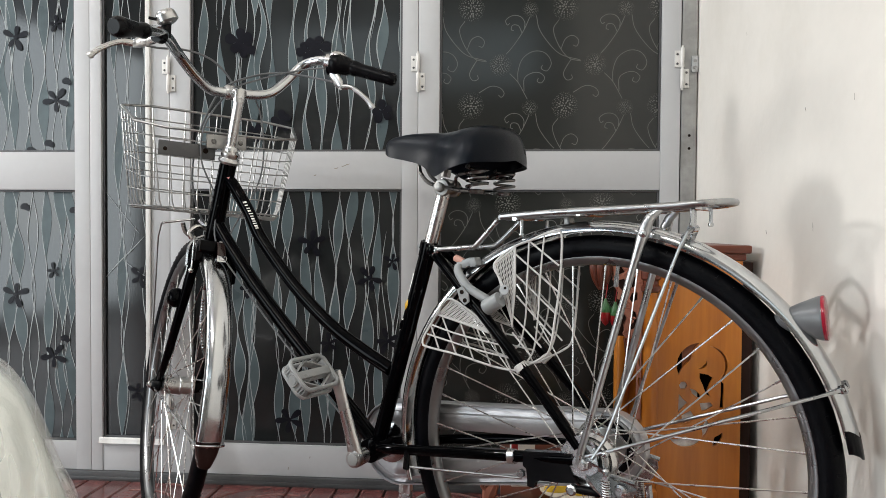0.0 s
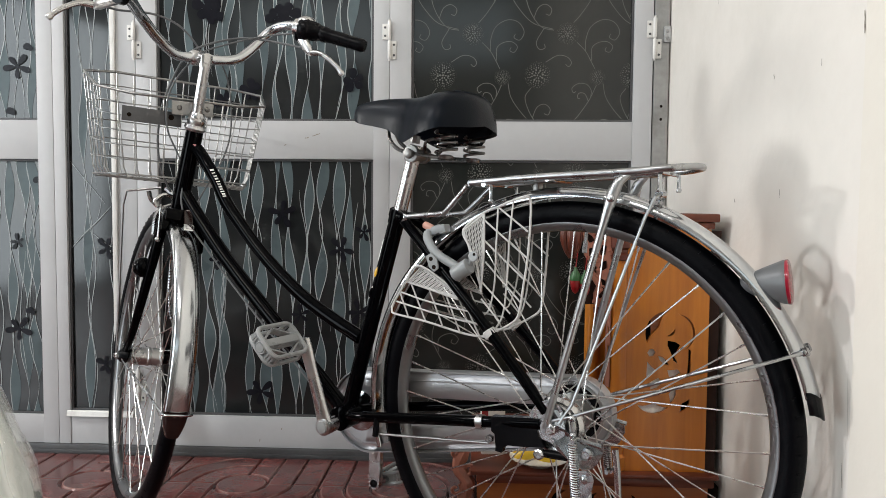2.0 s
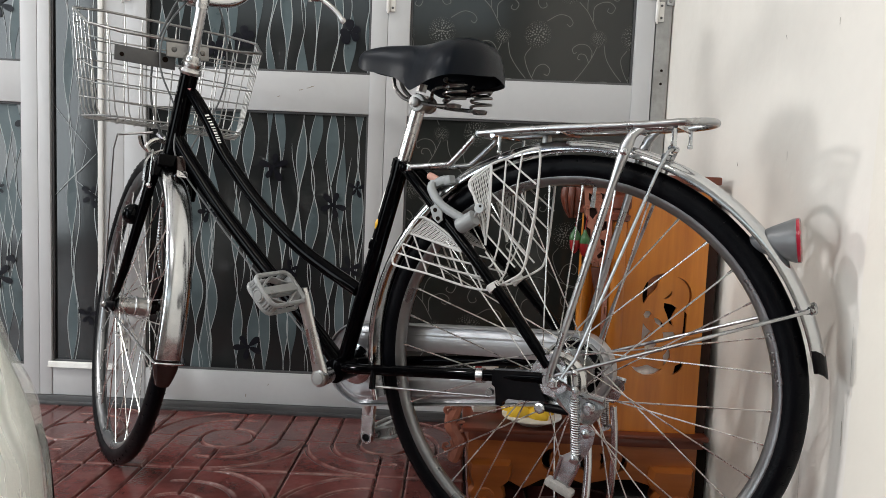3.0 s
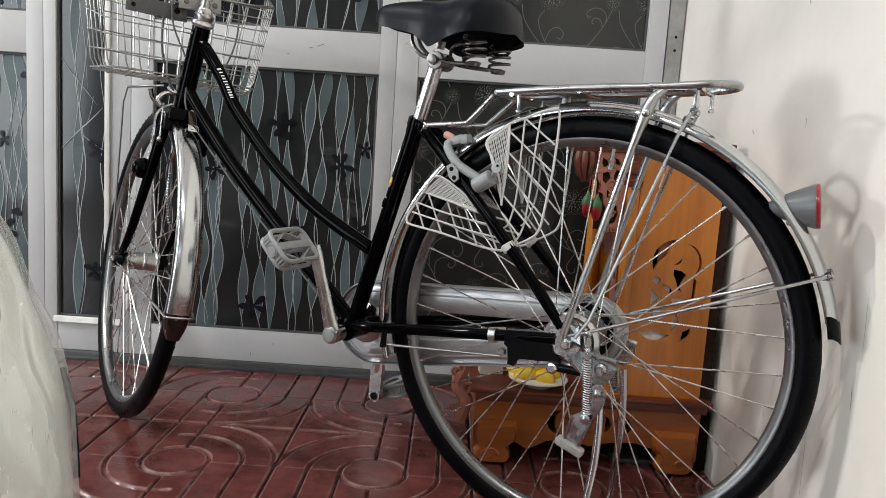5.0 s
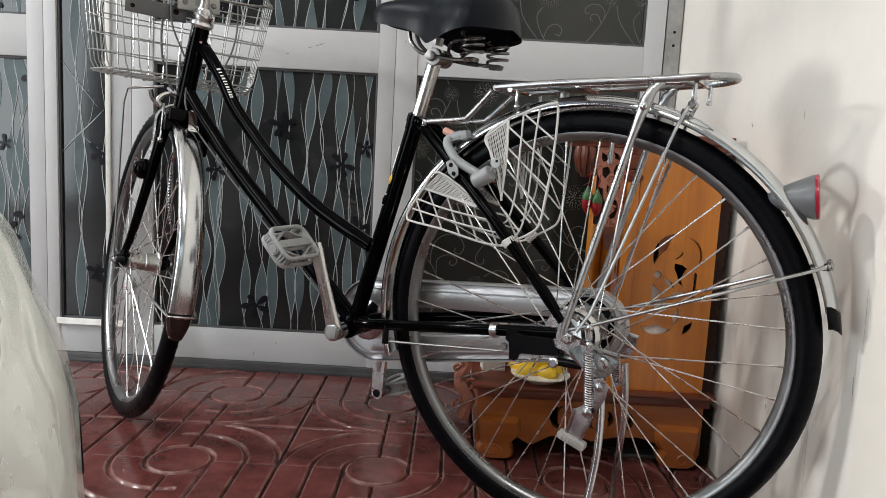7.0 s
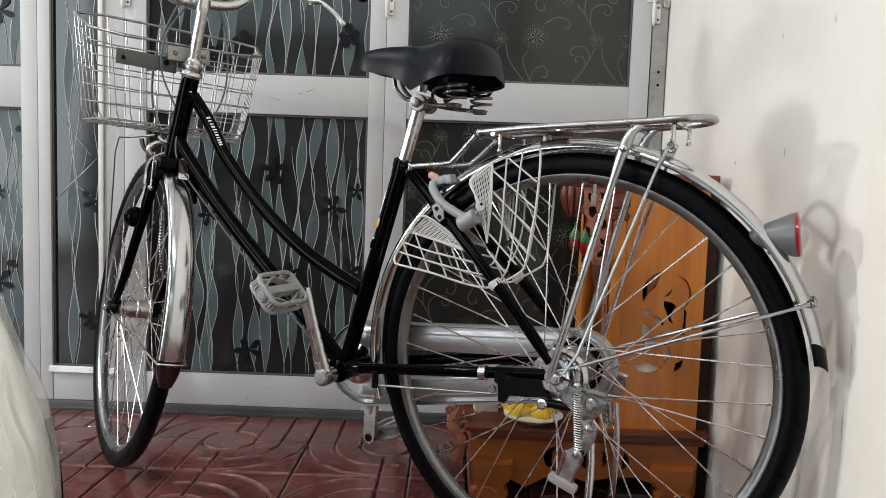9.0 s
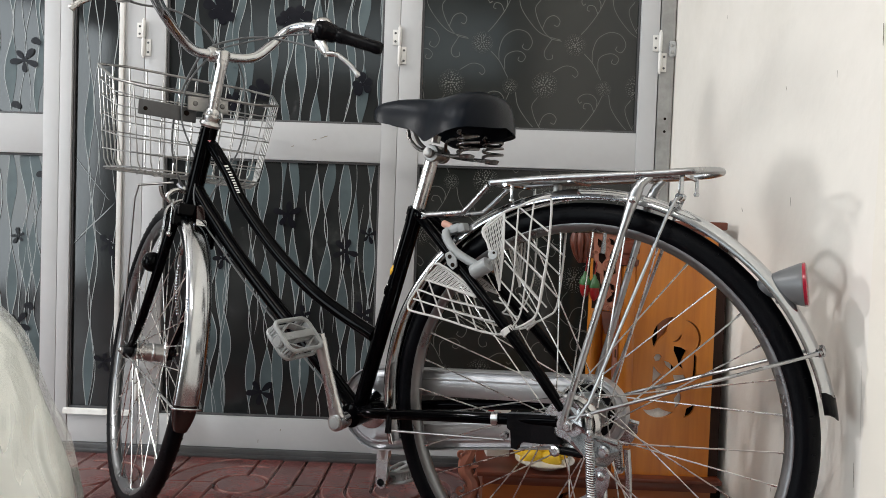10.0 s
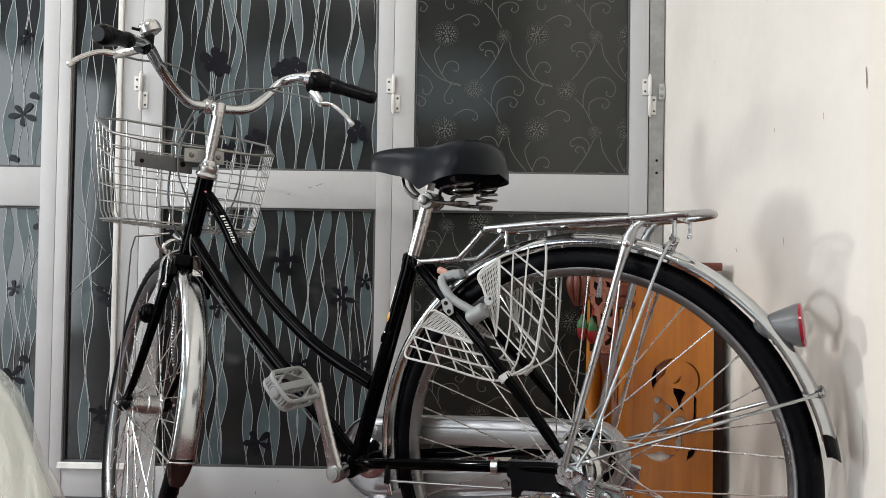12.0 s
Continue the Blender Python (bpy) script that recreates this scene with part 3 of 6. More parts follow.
part("sill_bead", ([(x, y, z) for x in (-0.384, -0.190) for y, z in ((DY - 0.008, 0.104), (DY - 0.001, 0.104), (DY - 0.001, 0.120), (DY - 0.004, 0.117))], [(0, 1, 2, 3), (7, 6, 5, 4), (0, 4, 5, 1), (1, 5, 6, 2), (2, 6, 7, 3), (3, 7, 4, 0)]), HINGE, window_1, "bright white sloping sill bead", False)
part("edge_bead", box(-0.240, -0.226, DY - 0.010, DY - 0.0005, 0.122, top_hi, 0.003), HINGE, window_1, "bright white rounded edge bead")
door_2 = glazed_leaf("door_2", "white aluminium folding door leaf with wave-printed glass", -0.1712, 0.5412, -0.112, 0.497, [(base_hi, rail_lo), (rail_hi, top_lo)], "wave", 37)
door_3 = glazed_leaf("door_3", "white aluminium folding door leaf with dandelion-printed glass", 0.5420, 1.256, 0.601, 1.205, [(base_hi, rail_lo), (rail_hi, top_lo)], "dandelion", 51)
for d, x, z0, z1 in ((door_2, -0.1725, 1.112, 1.221), (door_2, -0.1725, 0.145, 0.250), (door_3, 0.5415, 1.110, 1.223), (door_3, 1.2580, 1.111, 1.230), (door_3, 0.5415, 0.150, 0.262)):
    hinge(d, x, z0, z1)
FY = DY + 0.0145
for k, (d, x, z, s, t) in enumerate(((door_1, -0.641, 1.282, 0.040, 0.2), (door_1, -0.519, 1.099, 0.040, 0.9), (door_1, -0.648, 0.531, 0.040, 0.2), (door_1, -0.531, 0.351, 0.040, 0.9), (door_1, -0.516, 1.319, 0.026, 1.7), (door_1, -0.530, 0.602, 0.024, 0.5), (window_1, -0.278, 0.252, 0.030, 0.2), (window_1, -0.268, 0.588, 0.034, 1.2),
                      (door_2, 0.027, 1.262, 0.042, 0.3), (door_2, 0.040, 1.245, 0.036, 0.9), (door_2, 0.254, 1.240, 0.040, 0.1), (door_2, 0.225, 1.232, 0.034, 0.8), (door_2, 0.239, 0.690, 0.042, 0.3), (door_2, 0.405, 0.592, 0.040, 1.1), (door_2, 0.458, 0.414, 0.038, 0.6), (door_2, 0.175, 0.182, 0.042, 0.8), (door_2, 0.150, 1.035, 0.034, 0.4), (door_2, 0.075, 1.000, 0.030, 1.0), (door_2, 0.440, 1.060, 0.034, 0.5), (door_2, 0.470, 0.640, 0.026, 0.2), (door_2, 0.06, 0.560, 0.034, 0.7), (door_2, 0.29, 0.405, 0.030, 0.5))):
    part("printed_flower", film_flower(x, z, s, FY - 0.0020 - 0.00006 * k, t, 1.7 if d == door_2 and z > rail_hi else 1.0), FILM_DARK, d, "black printed flower", False)
for x, z in ((-0.49, 1.155), (-0.50, 0.405), (-0.60, 0.955), (-0.545, 0.975), (-0.470, 0.78), (-0.62, 0.79)):
    part("printed_bud", join(disc(x, z, 0.011, FY - 0.0020, 10, 0.8, 0.6), disc(x + 0.010, z - 0.004, 0.010, FY - 0.0021, 10, 0.8, 2.2)), FILM_DARK, door_1, "", False)

for pts, wide in (([(-0.374, 0.582), (-0.330, 0.630), (-0.290, 0.668), (-0.254, 0.706)], 0.0030), ([(-0.374, 0.838), (-0.340, 0.795), (-0.300, 0.748), (-0.270, 0.712)], 0.0011), ([(-0.318, 0.636), (-0.285, 0.610), (-0.252, 0.590)], 0.0012), ([(-0.300, 0.655), (-0.288, 0.690), (-0.280, 0.735)], 0.0008)):
    line = [(p.x, p.z) for p in spline([(a, 0, b) for a, b in pts], 5)]
    part("film_scratch", strip(line, [wide * math.sin(math.pi * (k + 0.5) / len(line)) + 0.0003 for k in range(len(line))], FY - 0.0016), FILM_LINE, window_1, "pale scratch across the film", False)

post = thing("door_post", "grey galvanised steel door post beside the wall", "post", kind="structure")
part("post_web", box(1.259, 1.2995, DY + 0.002, DY + 0.045, 0, 2.12, 0.001), STEEL_POST, post)
latch = part("latch_bracket", box(1.283, 1.301, DY - 0.004, DY + 0.002, 1.160, 1.203, 0.001), ZINC, post, "small zinc latch bracket")
for z in (1.172, 1.190):
    part("screw", lathe([(0, 0.005), (0.002, 0.004), (0.0022, 0)], (1.292, DY - 0.004, z), (0, -1, 0), 8), STEEL_POST, latch)
for z in (0.62, 0.955, 0.99):
    part("rust_hole", disc(1.281, z, 0.004, DY + 0.0015, 8), DARKIN, post, "", False)
structure("door_header", box(-1.32, WX, DY, DY + 0.05, 2.1, 2.125), DOOR, "white aluminium header above the glass doors")
structure("door_jamb", box(-1.32, -1.203, DY, DY + 0.05, 0.0, 2.1), DOOR, "white aluminium jamb of the glass doors")
structure("threshold", join(box(-1.32, 1.258, DY - 0.008, DY + 0.05, -0.004, 0.022, 0.002), box(-1.32, 1.258, DY - 0.013, DY - 0.008, -0.004, 0.008, 0.001)), THRESH, "grey metal threshold below the glass doors", True)

# scuffs and cracks on the side wall
rnd = random.Random(4)
for y, z, l, w, a in ((2.33, 1.28, 0.014, 0.004, 0.1), (2.20, 1.16, 0.016, 0.003, 0.3), (1.74, 1.17, 0.02, 0.004, 0.1), (1.88, 0.945, 0.012, 0.005, 0.5), (1.70, 0.935, 0.016, 0.004, 0.0), (1.578, 0.965, 0.045, 0.006, 0.05), (1.573, 0.76, 0.05, 0.002, 0.0), (1.583, 0.45, 0.16, 0.002, 0.06), (1.592, 0.34, 0.05, 0.004, 0.1), (1.84, 0.74, 0.022, 0.004, 0.1), (2.06, 0.73, 0.012, 0.006, 0.8), (1.80, 1.22, 0.012, 0.004, 0.3), (1.92, 1.20, 0.02, 0.003, 0.6), (1.70, 0.20, 0.22, 0.0018, 0.05), (1.86, 0.22, 0.014, 0.005, 0.5), (1.56, 0.28, 0.10, 0.0025, 0.0)):
    l, w = l * 0.7, w * 0.6
    pts = [(y + a * l * (k / 6 - 0.5) + rnd.uniform(-0.15, 0.15) * w, z + l * (k / 6 - 0.5)) for k in range(7)]
    V, F = strip(pts, [0.7 * w * (0.3 + 0.7 * math.sin(math.pi * (k + 0.3) / 6.6)) * rnd.uniform(0.6, 1.2) for k in range(7)], 0)
    tagged(part("wall_scuff", ([(WX - 0.0012, x, zz) for x, _, zz in V], [f[::-1] for f in F]), MARK, None, "", False), "small dark scuff on the cream wall", "scuff", "wall scuffs", "structure")

for d, x, z, l, a in ((door_2, 0.338, 0.909, 0.024, 1.25), (door_2, 0.312, 0.901, 0.012, 1.3), (door_2, 0.251, 0.881, 0.008, 1.0), (door_3, 0.567, 0.928, 0.005, 0.2), (door_2, 0.238, 0.079, 0.006, 0.3), (door_2, 0.175, 0.045, 0.009, 0.1)):
    pts = [(x + l * (k / 5 - 0.5) * math.sin(a), z + l * (k / 5 - 0.5) * math.cos(a) + rnd.uniform(-0.0008, 0.0008)) for k in range(6)]
    part("scuff", strip(pts, [0.0012, 0.0022, 0.0016, 0.0026, 0.0018, 0.0008], DY - 0.0004), MARK, d, "small dark scuff", False)

# ---- altar cabinet ----
altar = thing("altar_cabinet", "small varnished wooden house altar with carved openwork sides", "altar", pose(0, 0, 0))
AY = 2.085
cuts = [crescent(*c) for c in ((1.184, 0.455, 0.047, 92, 205, 0.024), (1.185, 0.462, 0.013, -110, 20, 0.005), (1.199, 0.456, 0.040, -62, 84, 0.005), (1.177, 0.330, 0.026, -60, 40, 0.015), (1.157, 0.326, 0.040, 215, 320, 0.022), (1.205, 0.315, 0.026, -80, 10, 0.014))]
# leaf-shaped openings of the medallion
cuts += [[(1.183, 0.440), (1.200, 0.437), (1.210, 0.430), (1.204, 0.418), (1.199, 0.405), (1.205, 0.392), (1.196, 0.398), (1.190, 0.415), (1.183, 0.430)], [(1.226, 0.425), (1.232, 0.418), (1.231, 0.370), (1.224, 0.368), (1.226, 0.395)],
         [(1.142, 0.414), (1.146, 0.421), (1.154, 0.422), (1.159, 0.415), (1.155, 0.407), (1.146, 0.406)], [(1.164, 0.408), (1.174, 0.405), (1.184, 0.396), (1.187, 0.388), (1.178, 0.390), (1.168, 0.398)],
         [(1.142, 0.396), (1.152, 0.384), (1.160, 0.378), (1.150, 0.366), (1.141, 0.358)], [(1.184, 0.378), (1.206, 0.380), (1.211, 0.372), (1.198, 0.364), (1.188, 0.362)], [(1.148, 0.352), (1.166, 0.362), (1.174, 0.350), (1.165, 0.340), (1.150, 0.335)]]
part("side_panel", holed_slab([(1.098, 0.164), (1.266, 0.164), (1.266, 0.671), (1.098, 0.671)], cuts, AY, AY + 0.007), WOOD_SIDE, altar, "orange wood side panel with an openwork medallion", False)
# dark sheet puts the cabinet's inner shade behind the medallion openings
part("inside_shade", box(1.105, 1.246, AY + 0.052, AY + 0.056, 0.166, 0.668), DARKIN, altar, "dark sheet standing in for the shade inside the altar", False)
part("inner_board", slab([(1.115, 0.280), (1.215, 0.280), (1.215, 0.384), (1.181, 0.384), (1.181, 0.424), (1.115, 0.424)], AY + 0.0080, AY + 0.0120), PEARL, altar, "pale glossy board behind the openwork", False)
part("carved_infill", box(1.150, 1.245, AY + 0.0090, AY + 0.0130, 0.440, 0.515), WOOD_BASE, altar, "brown wood behind the upper carving", False)
part("back_panel", box(1.248, 1.266, AY + 0.008, AY + 0.40, 0.164, 0.671, 0.002), WOOD_BASE, altar)
part("side_panel", box(1.098, 1.247, AY + 0.382, AY + 0.40, 0.164, 0.671, 0.002), WOOD_SIDE, altar)
# dark strips fill the gap to the wall in place of its deep shade
part("gap_shade", box(1.2670, 1.2890, AY + 0.008, AY + 0.40, 0.1645, 0.668), SHADE_BROWN, altar, "dark filler standing in for the shaded gap beside the wall", False)
part("gap_shade", box(1.2740, 1.2970, AY + 0.008, AY + 0.40, 0.004, 0.1315), DARKIN, altar, "dark filler standing in for the shaded gap beside the wall", False)
part("roof_board", join(box(0.985, 1.280, AY - 0.012, AY + 0.415, 0.686, 0.703, 0.004), box(1.0, 1.272, AY - 0.004, AY + 0.405, 0.672, 0.6855, 0.003)), WOOD_RED, altar, "red-brown top board")
part("ledge", join(box(0.778, 1.290, AY - 0.022, AY + 0.42, 0.153, 0.1635, 0.004), box(0.790, 1.284, AY - 0.012, AY + 0.41, 0.133, 0.1525, 0.006)), WOOD_RED, altar, "moulded red-brown ledge")
apron = [(0.792, 0.132), (0.792, 0.045), (0.800, 0.004), (0.838, 0.004), (0.846, 0.028), (0.862, 0.050), (0.885, 0.044), (0.91, 0.030), (0.95, 0.052), (1.0, 0.060), (1.04, 0.046), (1.09, 0.058), (1.14, 0.060), (1.175, 0.050), (1.198, 0.028), (1.206, 0.004), (1.262, 0.004), (1.272, 0.030), (1.272, 0.132)]
apron_cuts = [crescent(*c) for c in ((0.974, 0.095, 0.026, 80, 280, 0.018), (1.004, 0.097, 0.019, -80, 80, 0.013), (1.046, 0.095, 0.022, 95, 265, 0.016), (1.066, 0.097, 0.018, -80, 80, 0.013), (1.108, 0.095, 0.020, -95, 70, 0.015))]
part("apron", holed_slab(apron, apron_cuts, AY - 0.004, AY + 0.016), WOOD_BASE, altar, "scalloped base apron", False)
part("apron", slab([(x, z) for x, z in apron], AY + 0.384, AY + 0.402), WOOD_BASE, altar, "scalloped base apron", False)
part("base_panel", box(0.795, 0.815, AY + 0.017, AY + 0.383, 0.018, 0.132), WOOD_BASE, altar, "", False)
# added dark sheet imitates the shaded void behind the apron
part("underside_shade", box(0.830, 1.240, AY + 0.055, AY + 0.060, 0.012, 0.132), DARKIN, altar, "dark sheet standing in for the shade under the altar", False)
part("base_panel", box(1.25, 1.27, AY + 0.017, AY + 0.383, 0.05, 0.132), WOOD_BASE, altar, "", False)


def scroll_foot(x, y, side):
    """A carved foot: a swelling knee that curls under into a rounded toe, with a relief spiral."""
    half = [(-0.046, 0.092), (-0.050, 0.070), (-0.044, 0.052), (-0.030, 0.040), (-0.036, 0.030), (-0.038, 0.016), (-0.030, 0.004), (-0.004, 0.002), (0.024, 0.003), (0.038, 0.012), (0.041, 0.026), (0.034, 0.038), (0.038, 0.054), (0.042, 0.074), (0.040, 0.092)]
    line = [(x + side * p.x, p.z) for p in spline([(a, 0, b) for a, b in half], 3)]
    flat = slab(line if side > 0 else line[::-1], -0.020, 0.020)
    cx, cz = x, 0.046
    soft = ([(cx + (px - cx) * 0.86, y - 0.026, cz + (pz - cz) * 0.88) for px, _, pz in flat[0][:len(line)]], [tuple(range(len(line)))])
    body = [(px, y - 0.016, pz) if py < 0 else (px, y + 0.030, pz) for px, py, pz in flat[0]]
    n = len(line)
    rim = [(i, (i + 1) % n, 2 * n + (i + 1) % n, 2 * n + i) for i in range(n)]
    foot = part("foot", (body + soft[0], flat[1][1:] + rim + [tuple(2 * n + i for i in range(n))]), WOOD_BASE, altar, "carved scroll foot")
    curlp = [(x + side * 0.010 + (0.021 - 0.0009 * k) * math.cos(0.32 * k), y - 0.026, 0.022 + (0.017 - 0.0007 * k) * math.sin(0.32 * k)) for k in range(20)]
    part("foot_curl", tube(curlp, [0.0034 - 0.0001 * k for k in range(20)], 6), WOOD_BASE, foot)


for fx, s in ((0.836, -1), (1.222, 1)):
    for fy in (AY - 0.002, AY + 0.385):
        scroll_foot(fx, fy, s)
colp = [(-0.012, 0.020), (0.016, 0.021), (0.022, 0.016), (0.06, 0.0185), (0.20, 0.0195), (0.34, 0.0180), (0.428, 0.0165)]
capital = [(0.428, 0.017), (0.431, 0.0225), (0.441, 0.0235), (0.445, 0.0185), (0.452, 0.0185), (0.456, 0.0235), (0.478, 0.0240), (0.482, 0.020), (0.496, 0.023)]
for cy in (AY + 0.014, AY + 0.378):
    column = part("column", lathe(colp, (1.086, cy, 0.176), (0, 0, 1), 20), WOOD_SIDE, altar, "turned orange wood column")
    part("capital", lathe(capital, (1.084, cy, 0.176), (0, 0, 1), 20), WOOD_RED, column, "dark red turned capital")


def scroll(x, z, r, turns, start, flip):
    pts = []
    for k in range(22):
        t = k / 21
        q = start + flip * turns * 2 * math.pi * t
        rr = r * (1 - 0.8 * t)
        pts.append(Vector((x + rr * math.cos(q), 0, z + rr * math.sin(q))))
    return pts


bracket = [(1.005, 0.671), (1.008, 0.640), (1.009, 0.616), (1.018, 0.603), (1.016, 0.590), (1.024, 0.585), (1.026, 0.566), (1.036, 0.550), (1.030, 0.536), (1.032, 0.510), (1.040, 0.508), (1.047, 0.516), (1.055, 0.508), (1.058, 0.500), (1.057, 0.40), (1.058, 0.340), (1.066, 0.340), (1.066, 0.671)]
leaves = [[(1.0155, 0.661), (1.025, 0.655), (1.031, 0.645), (1.020, 0.640), (1.015, 0.648)], [(1.018, 0.629), (1.031, 0.632), (1.036, 0.619), (1.027, 0.606), (1.019, 0.614)], [(1.039, 0.662), (1.049, 0.658), (1.054, 0.646), (1.044, 0.648), (1.037, 0.655)], [(1.046, 0.637), (1.056, 0.634), (1.053, 0.616), (1.043, 0.611), (1.041, 0.624)],
          [(1.043, 0.568), (1.054, 0.562), (1.057, 0.545), (1.052, 0.528), (1.042, 0.524), (1.039, 0.532), (1.047, 0.540), (1.047, 0.553)], [(1.045, 0.602), (1.056, 0.604), (1.057, 0.588), (1.047, 0.582), (1.040, 0.590)], [(1.030, 0.596), (1.036, 0.590), (1.035, 0.575), (1.030, 0.582)], [(1.0595, 0.47), (1.063, 0.465), (1.0635, 0.450), (1.060, 0.455)], [(1.060, 0.43), (1.0635, 0.425), (1.063, 0.408), (1.060, 0.413)]]
# added sheet whose dark colour stands in for shade in the cut-outs
part("opening_shade", box(1.010, 1.064, AY + 0.0145, AY + 0.0165, 0.512, 0.668), SHADE_BROWN, altar, "dark sheet giving the carving openings their shade", False)
carving = part("carved_bracket", holed_slab(bracket, leaves, AY + 0.004, AY + 0.014), WOOD_CARVE, altar, "pinkish carved openwork bracket", False)
part("dark_leaf", slab([(1.030, 0.507), (1.050, 0.507), (1.054, 0.486), (1.046, 0.462), (1.040, 0.458), (1.034, 0.478)], AY + 0.006, AY + 0.013), WOOD_RED, carving, "dark red-brown carved leaf", False)
for x, z, r, st, fl in ((1.034, 0.652, 0.009, 2.6, -1), (1.034, 0.636, 0.010, 0.4, 1), (1.013, 0.630, 0.006, 3.4, -1), (1.037, 0.606, 0.010, 0.2, 1), (1.061, 0.622, 0.005, 5.0, 1), (1.037, 0.576, 0.009, 2.0, -1), (1.046, 0.545, 0.007, 0.6, 1), (1.036, 0.520, 0.007, 3.8, -1), (1.050, 0.514, 0.006, 2.2, 1), (1.062, 0.575, 0.004, 0.8, -1), (1.062, 0.490, 0.004, 1.4, 1)):
    pts = scroll(x, z, r, 1.1, st, fl)
    part("scroll", tube([(p.x, AY + 0.004, p.z) for p in pts], [0.0026 - 0.00008 * k for k in range(len(pts))], 6), WOOD_CARVE, carving)
hanging = part("carved_drop", lathe([(0, 0.003), (0.015, 0.007), (0.035, 0.011), (0.060, 0.010)], (0.983, AY + 0.014, 0.611), (0, 0, 1), 12), WOOD_RED, altar, "dark red-brown carved hanging drop")
for q in [2 * math.pi * k / 7 for k in range(7)]:
    cx, cy = math.cos(q), math.sin(q)
    claw = spline([(0.983 + 0.016 * cx, AY + 0.014 + 0.010 * cy, 0.670), (0.983 + 0.018 * cx, AY + 0.014 + 0.012 * cy, 0.650), (0.983 + 0.013 * cx, AY + 0.014 + 0.009 * cy, 0.628), (0.985 + 0.006 * cx, AY + 0.014 + 0.004 * cy, 0.608)], 4)
    part("claw", tube(claw, [0.006, 0.007, 0.0075, 0.0075, 0.0075, 0.007, 0.0065, 0.006, 0.0055, 0.005, 0.004, 0.003, 0.002], 7), WOOD_RED, hanging)
orn = [tube(spline([(0.760, AY + 0.02, 0.075), (0.772, AY + 0.02, 0.12), (0.752, AY + 0.02, 0.16), (0.768, AY + 0.02, 0.205), (0.745, AY + 0.02, 0.235)], 6), [0.012, 0.014, 0.016, 0.014, 0.013, 0.015, 0.017, 0.016, 0.014, 0.015, 0.016, 0.015, 0.013, 0.014, 0.016, 0.014, 0.012, 0.011, 0.012, 0.010, 0.009, 0.008, 0.007, 0.005, 0.003][:25], 8)]
for z, s in ((0.11, -1), (0.15, 1), (0.19, -1), (0.22, 1)):
    curl = tube(scroll(0.760 + 0.014 * s, z, 0.014, 1.0, 1.0, s), 0.004, 6)
    orn.append(moved(curl, Matrix.Translation((0, AY + 0.012, 0))))
part("carved_end_scroll", join(*orn), WOOD_CARVE, altar, "reddish carved scroll at the base end")

dish = thing("fruit_plate", "white porcelain plate with yellow fruit on the altar ledge", "plate", pose(0.925, AY + 0.026, 0.164))
part("plate", lathe([(0.0, 0.030), (0.003, 0.034), (0.010, 0.050), (0.017, 0.064), (0.0185, 0.064), (0.013, 0.050), (0.006, 0.030), (0.005, 0.0)], (0, 0, 0), (0, 0, 1), 32), PLATE, dish)
for k, (x, y, z, a, t) in enumerate(((-0.030, -0.022, 0.026, 0.3, 0.1), (0.012, -0.032, 0.026, 2.2, 0.0), (0.040, 0.008, 0.027, 1.0, 0.2), (-0.008, 0.022, 0.027, 1.8, 0.0), (-0.045, 0.018, 0.025, 2.6, 0.1), (0.004, -0.006, 0.052, 0.6, 0.1))):
    prof = [(0.78 * a, 0.78 * b) for a, b in [(-0.040, 0.001), (-0.037, 0.006), (-0.030, 0.015), (-0.018, 0.0225), (0.0, 0.0255), (0.016, 0.0230), (0.028, 0.0155), (0.035, 0.008), (0.039, 0.005), (0.041, 0.001)]]
    f = tagged(part("yellow_fruit", lathe(prof, (0, 0, 0), (math.cos(a), math.sin(a), t), 16), FRUIT), "ripe yellow lemon lying on the porcelain plate", "fruit", "fruit on the plate")
    f.matrix_world = pose(0.925 + x * 0.85, AY + 0.038 + y * 0.85, 0.164 + z * 0.85)

packet = thing("paper_box", "small white and red paper box standing on the altar ledge", "box", pose(0.826, 2.185, 0.1636, 0, 0, 6))
part("carton", box(-0.026, 0.026, -0.017, 0.017, 0, 0.124, 0.002), WHITE_INK, packet)
part("printed_band", box(-0.0264, -0.012, -0.0176, -0.0171, 0.060, 0.118), CHILI_RED, packet, "red printed band", False)


def chili(x, y, z):
    c = thing("pepper_ornament", "red fabric pepper ornament with green cap hanging", "ornament", pose(x, y, z), "pepper ornaments")
    part("pepper", lathe([(0, 0.001), (0.005, 0.0062), (0.014, 0.0098), (0.026, 0.0112), (0.036, 0.0094)], (0, 0, 0), (0, 0, 1), 14), CHILI_RED, c)
    part("cap", lathe([(0.028, 0.0114), (0.034, 0.0116), (0.042, 0.0090), (0.048, 0.0048), (0.056, 0.002)], (0, 0, 0), (0, 0, 1), 14), CHILI_GREEN, c, "green cap")
    part("cord", rod((0, 0, 0.055), (0.004, 0.002, 0.085), 0.001, 6), CHILI_RED, c)
    return c


chili(0.991, AY - 0.002, 0.535)
chili(1.010, AY - 0.006, 0.529)

tagged(part("floor_board", box(1.10, 1.296, AY + 0.03, AY + 0.30, 0.0, 0.009, 0.002), THRESH), "thin dark board lying under the altar", "board")

# ---- scooter under clear plastic ----
scooter = thing("scooter", "pale grey-green scooter body wrapped in clear plastic sheet", "scooter", pose(0, 0, 0))
NS, SY = 56, 1.28


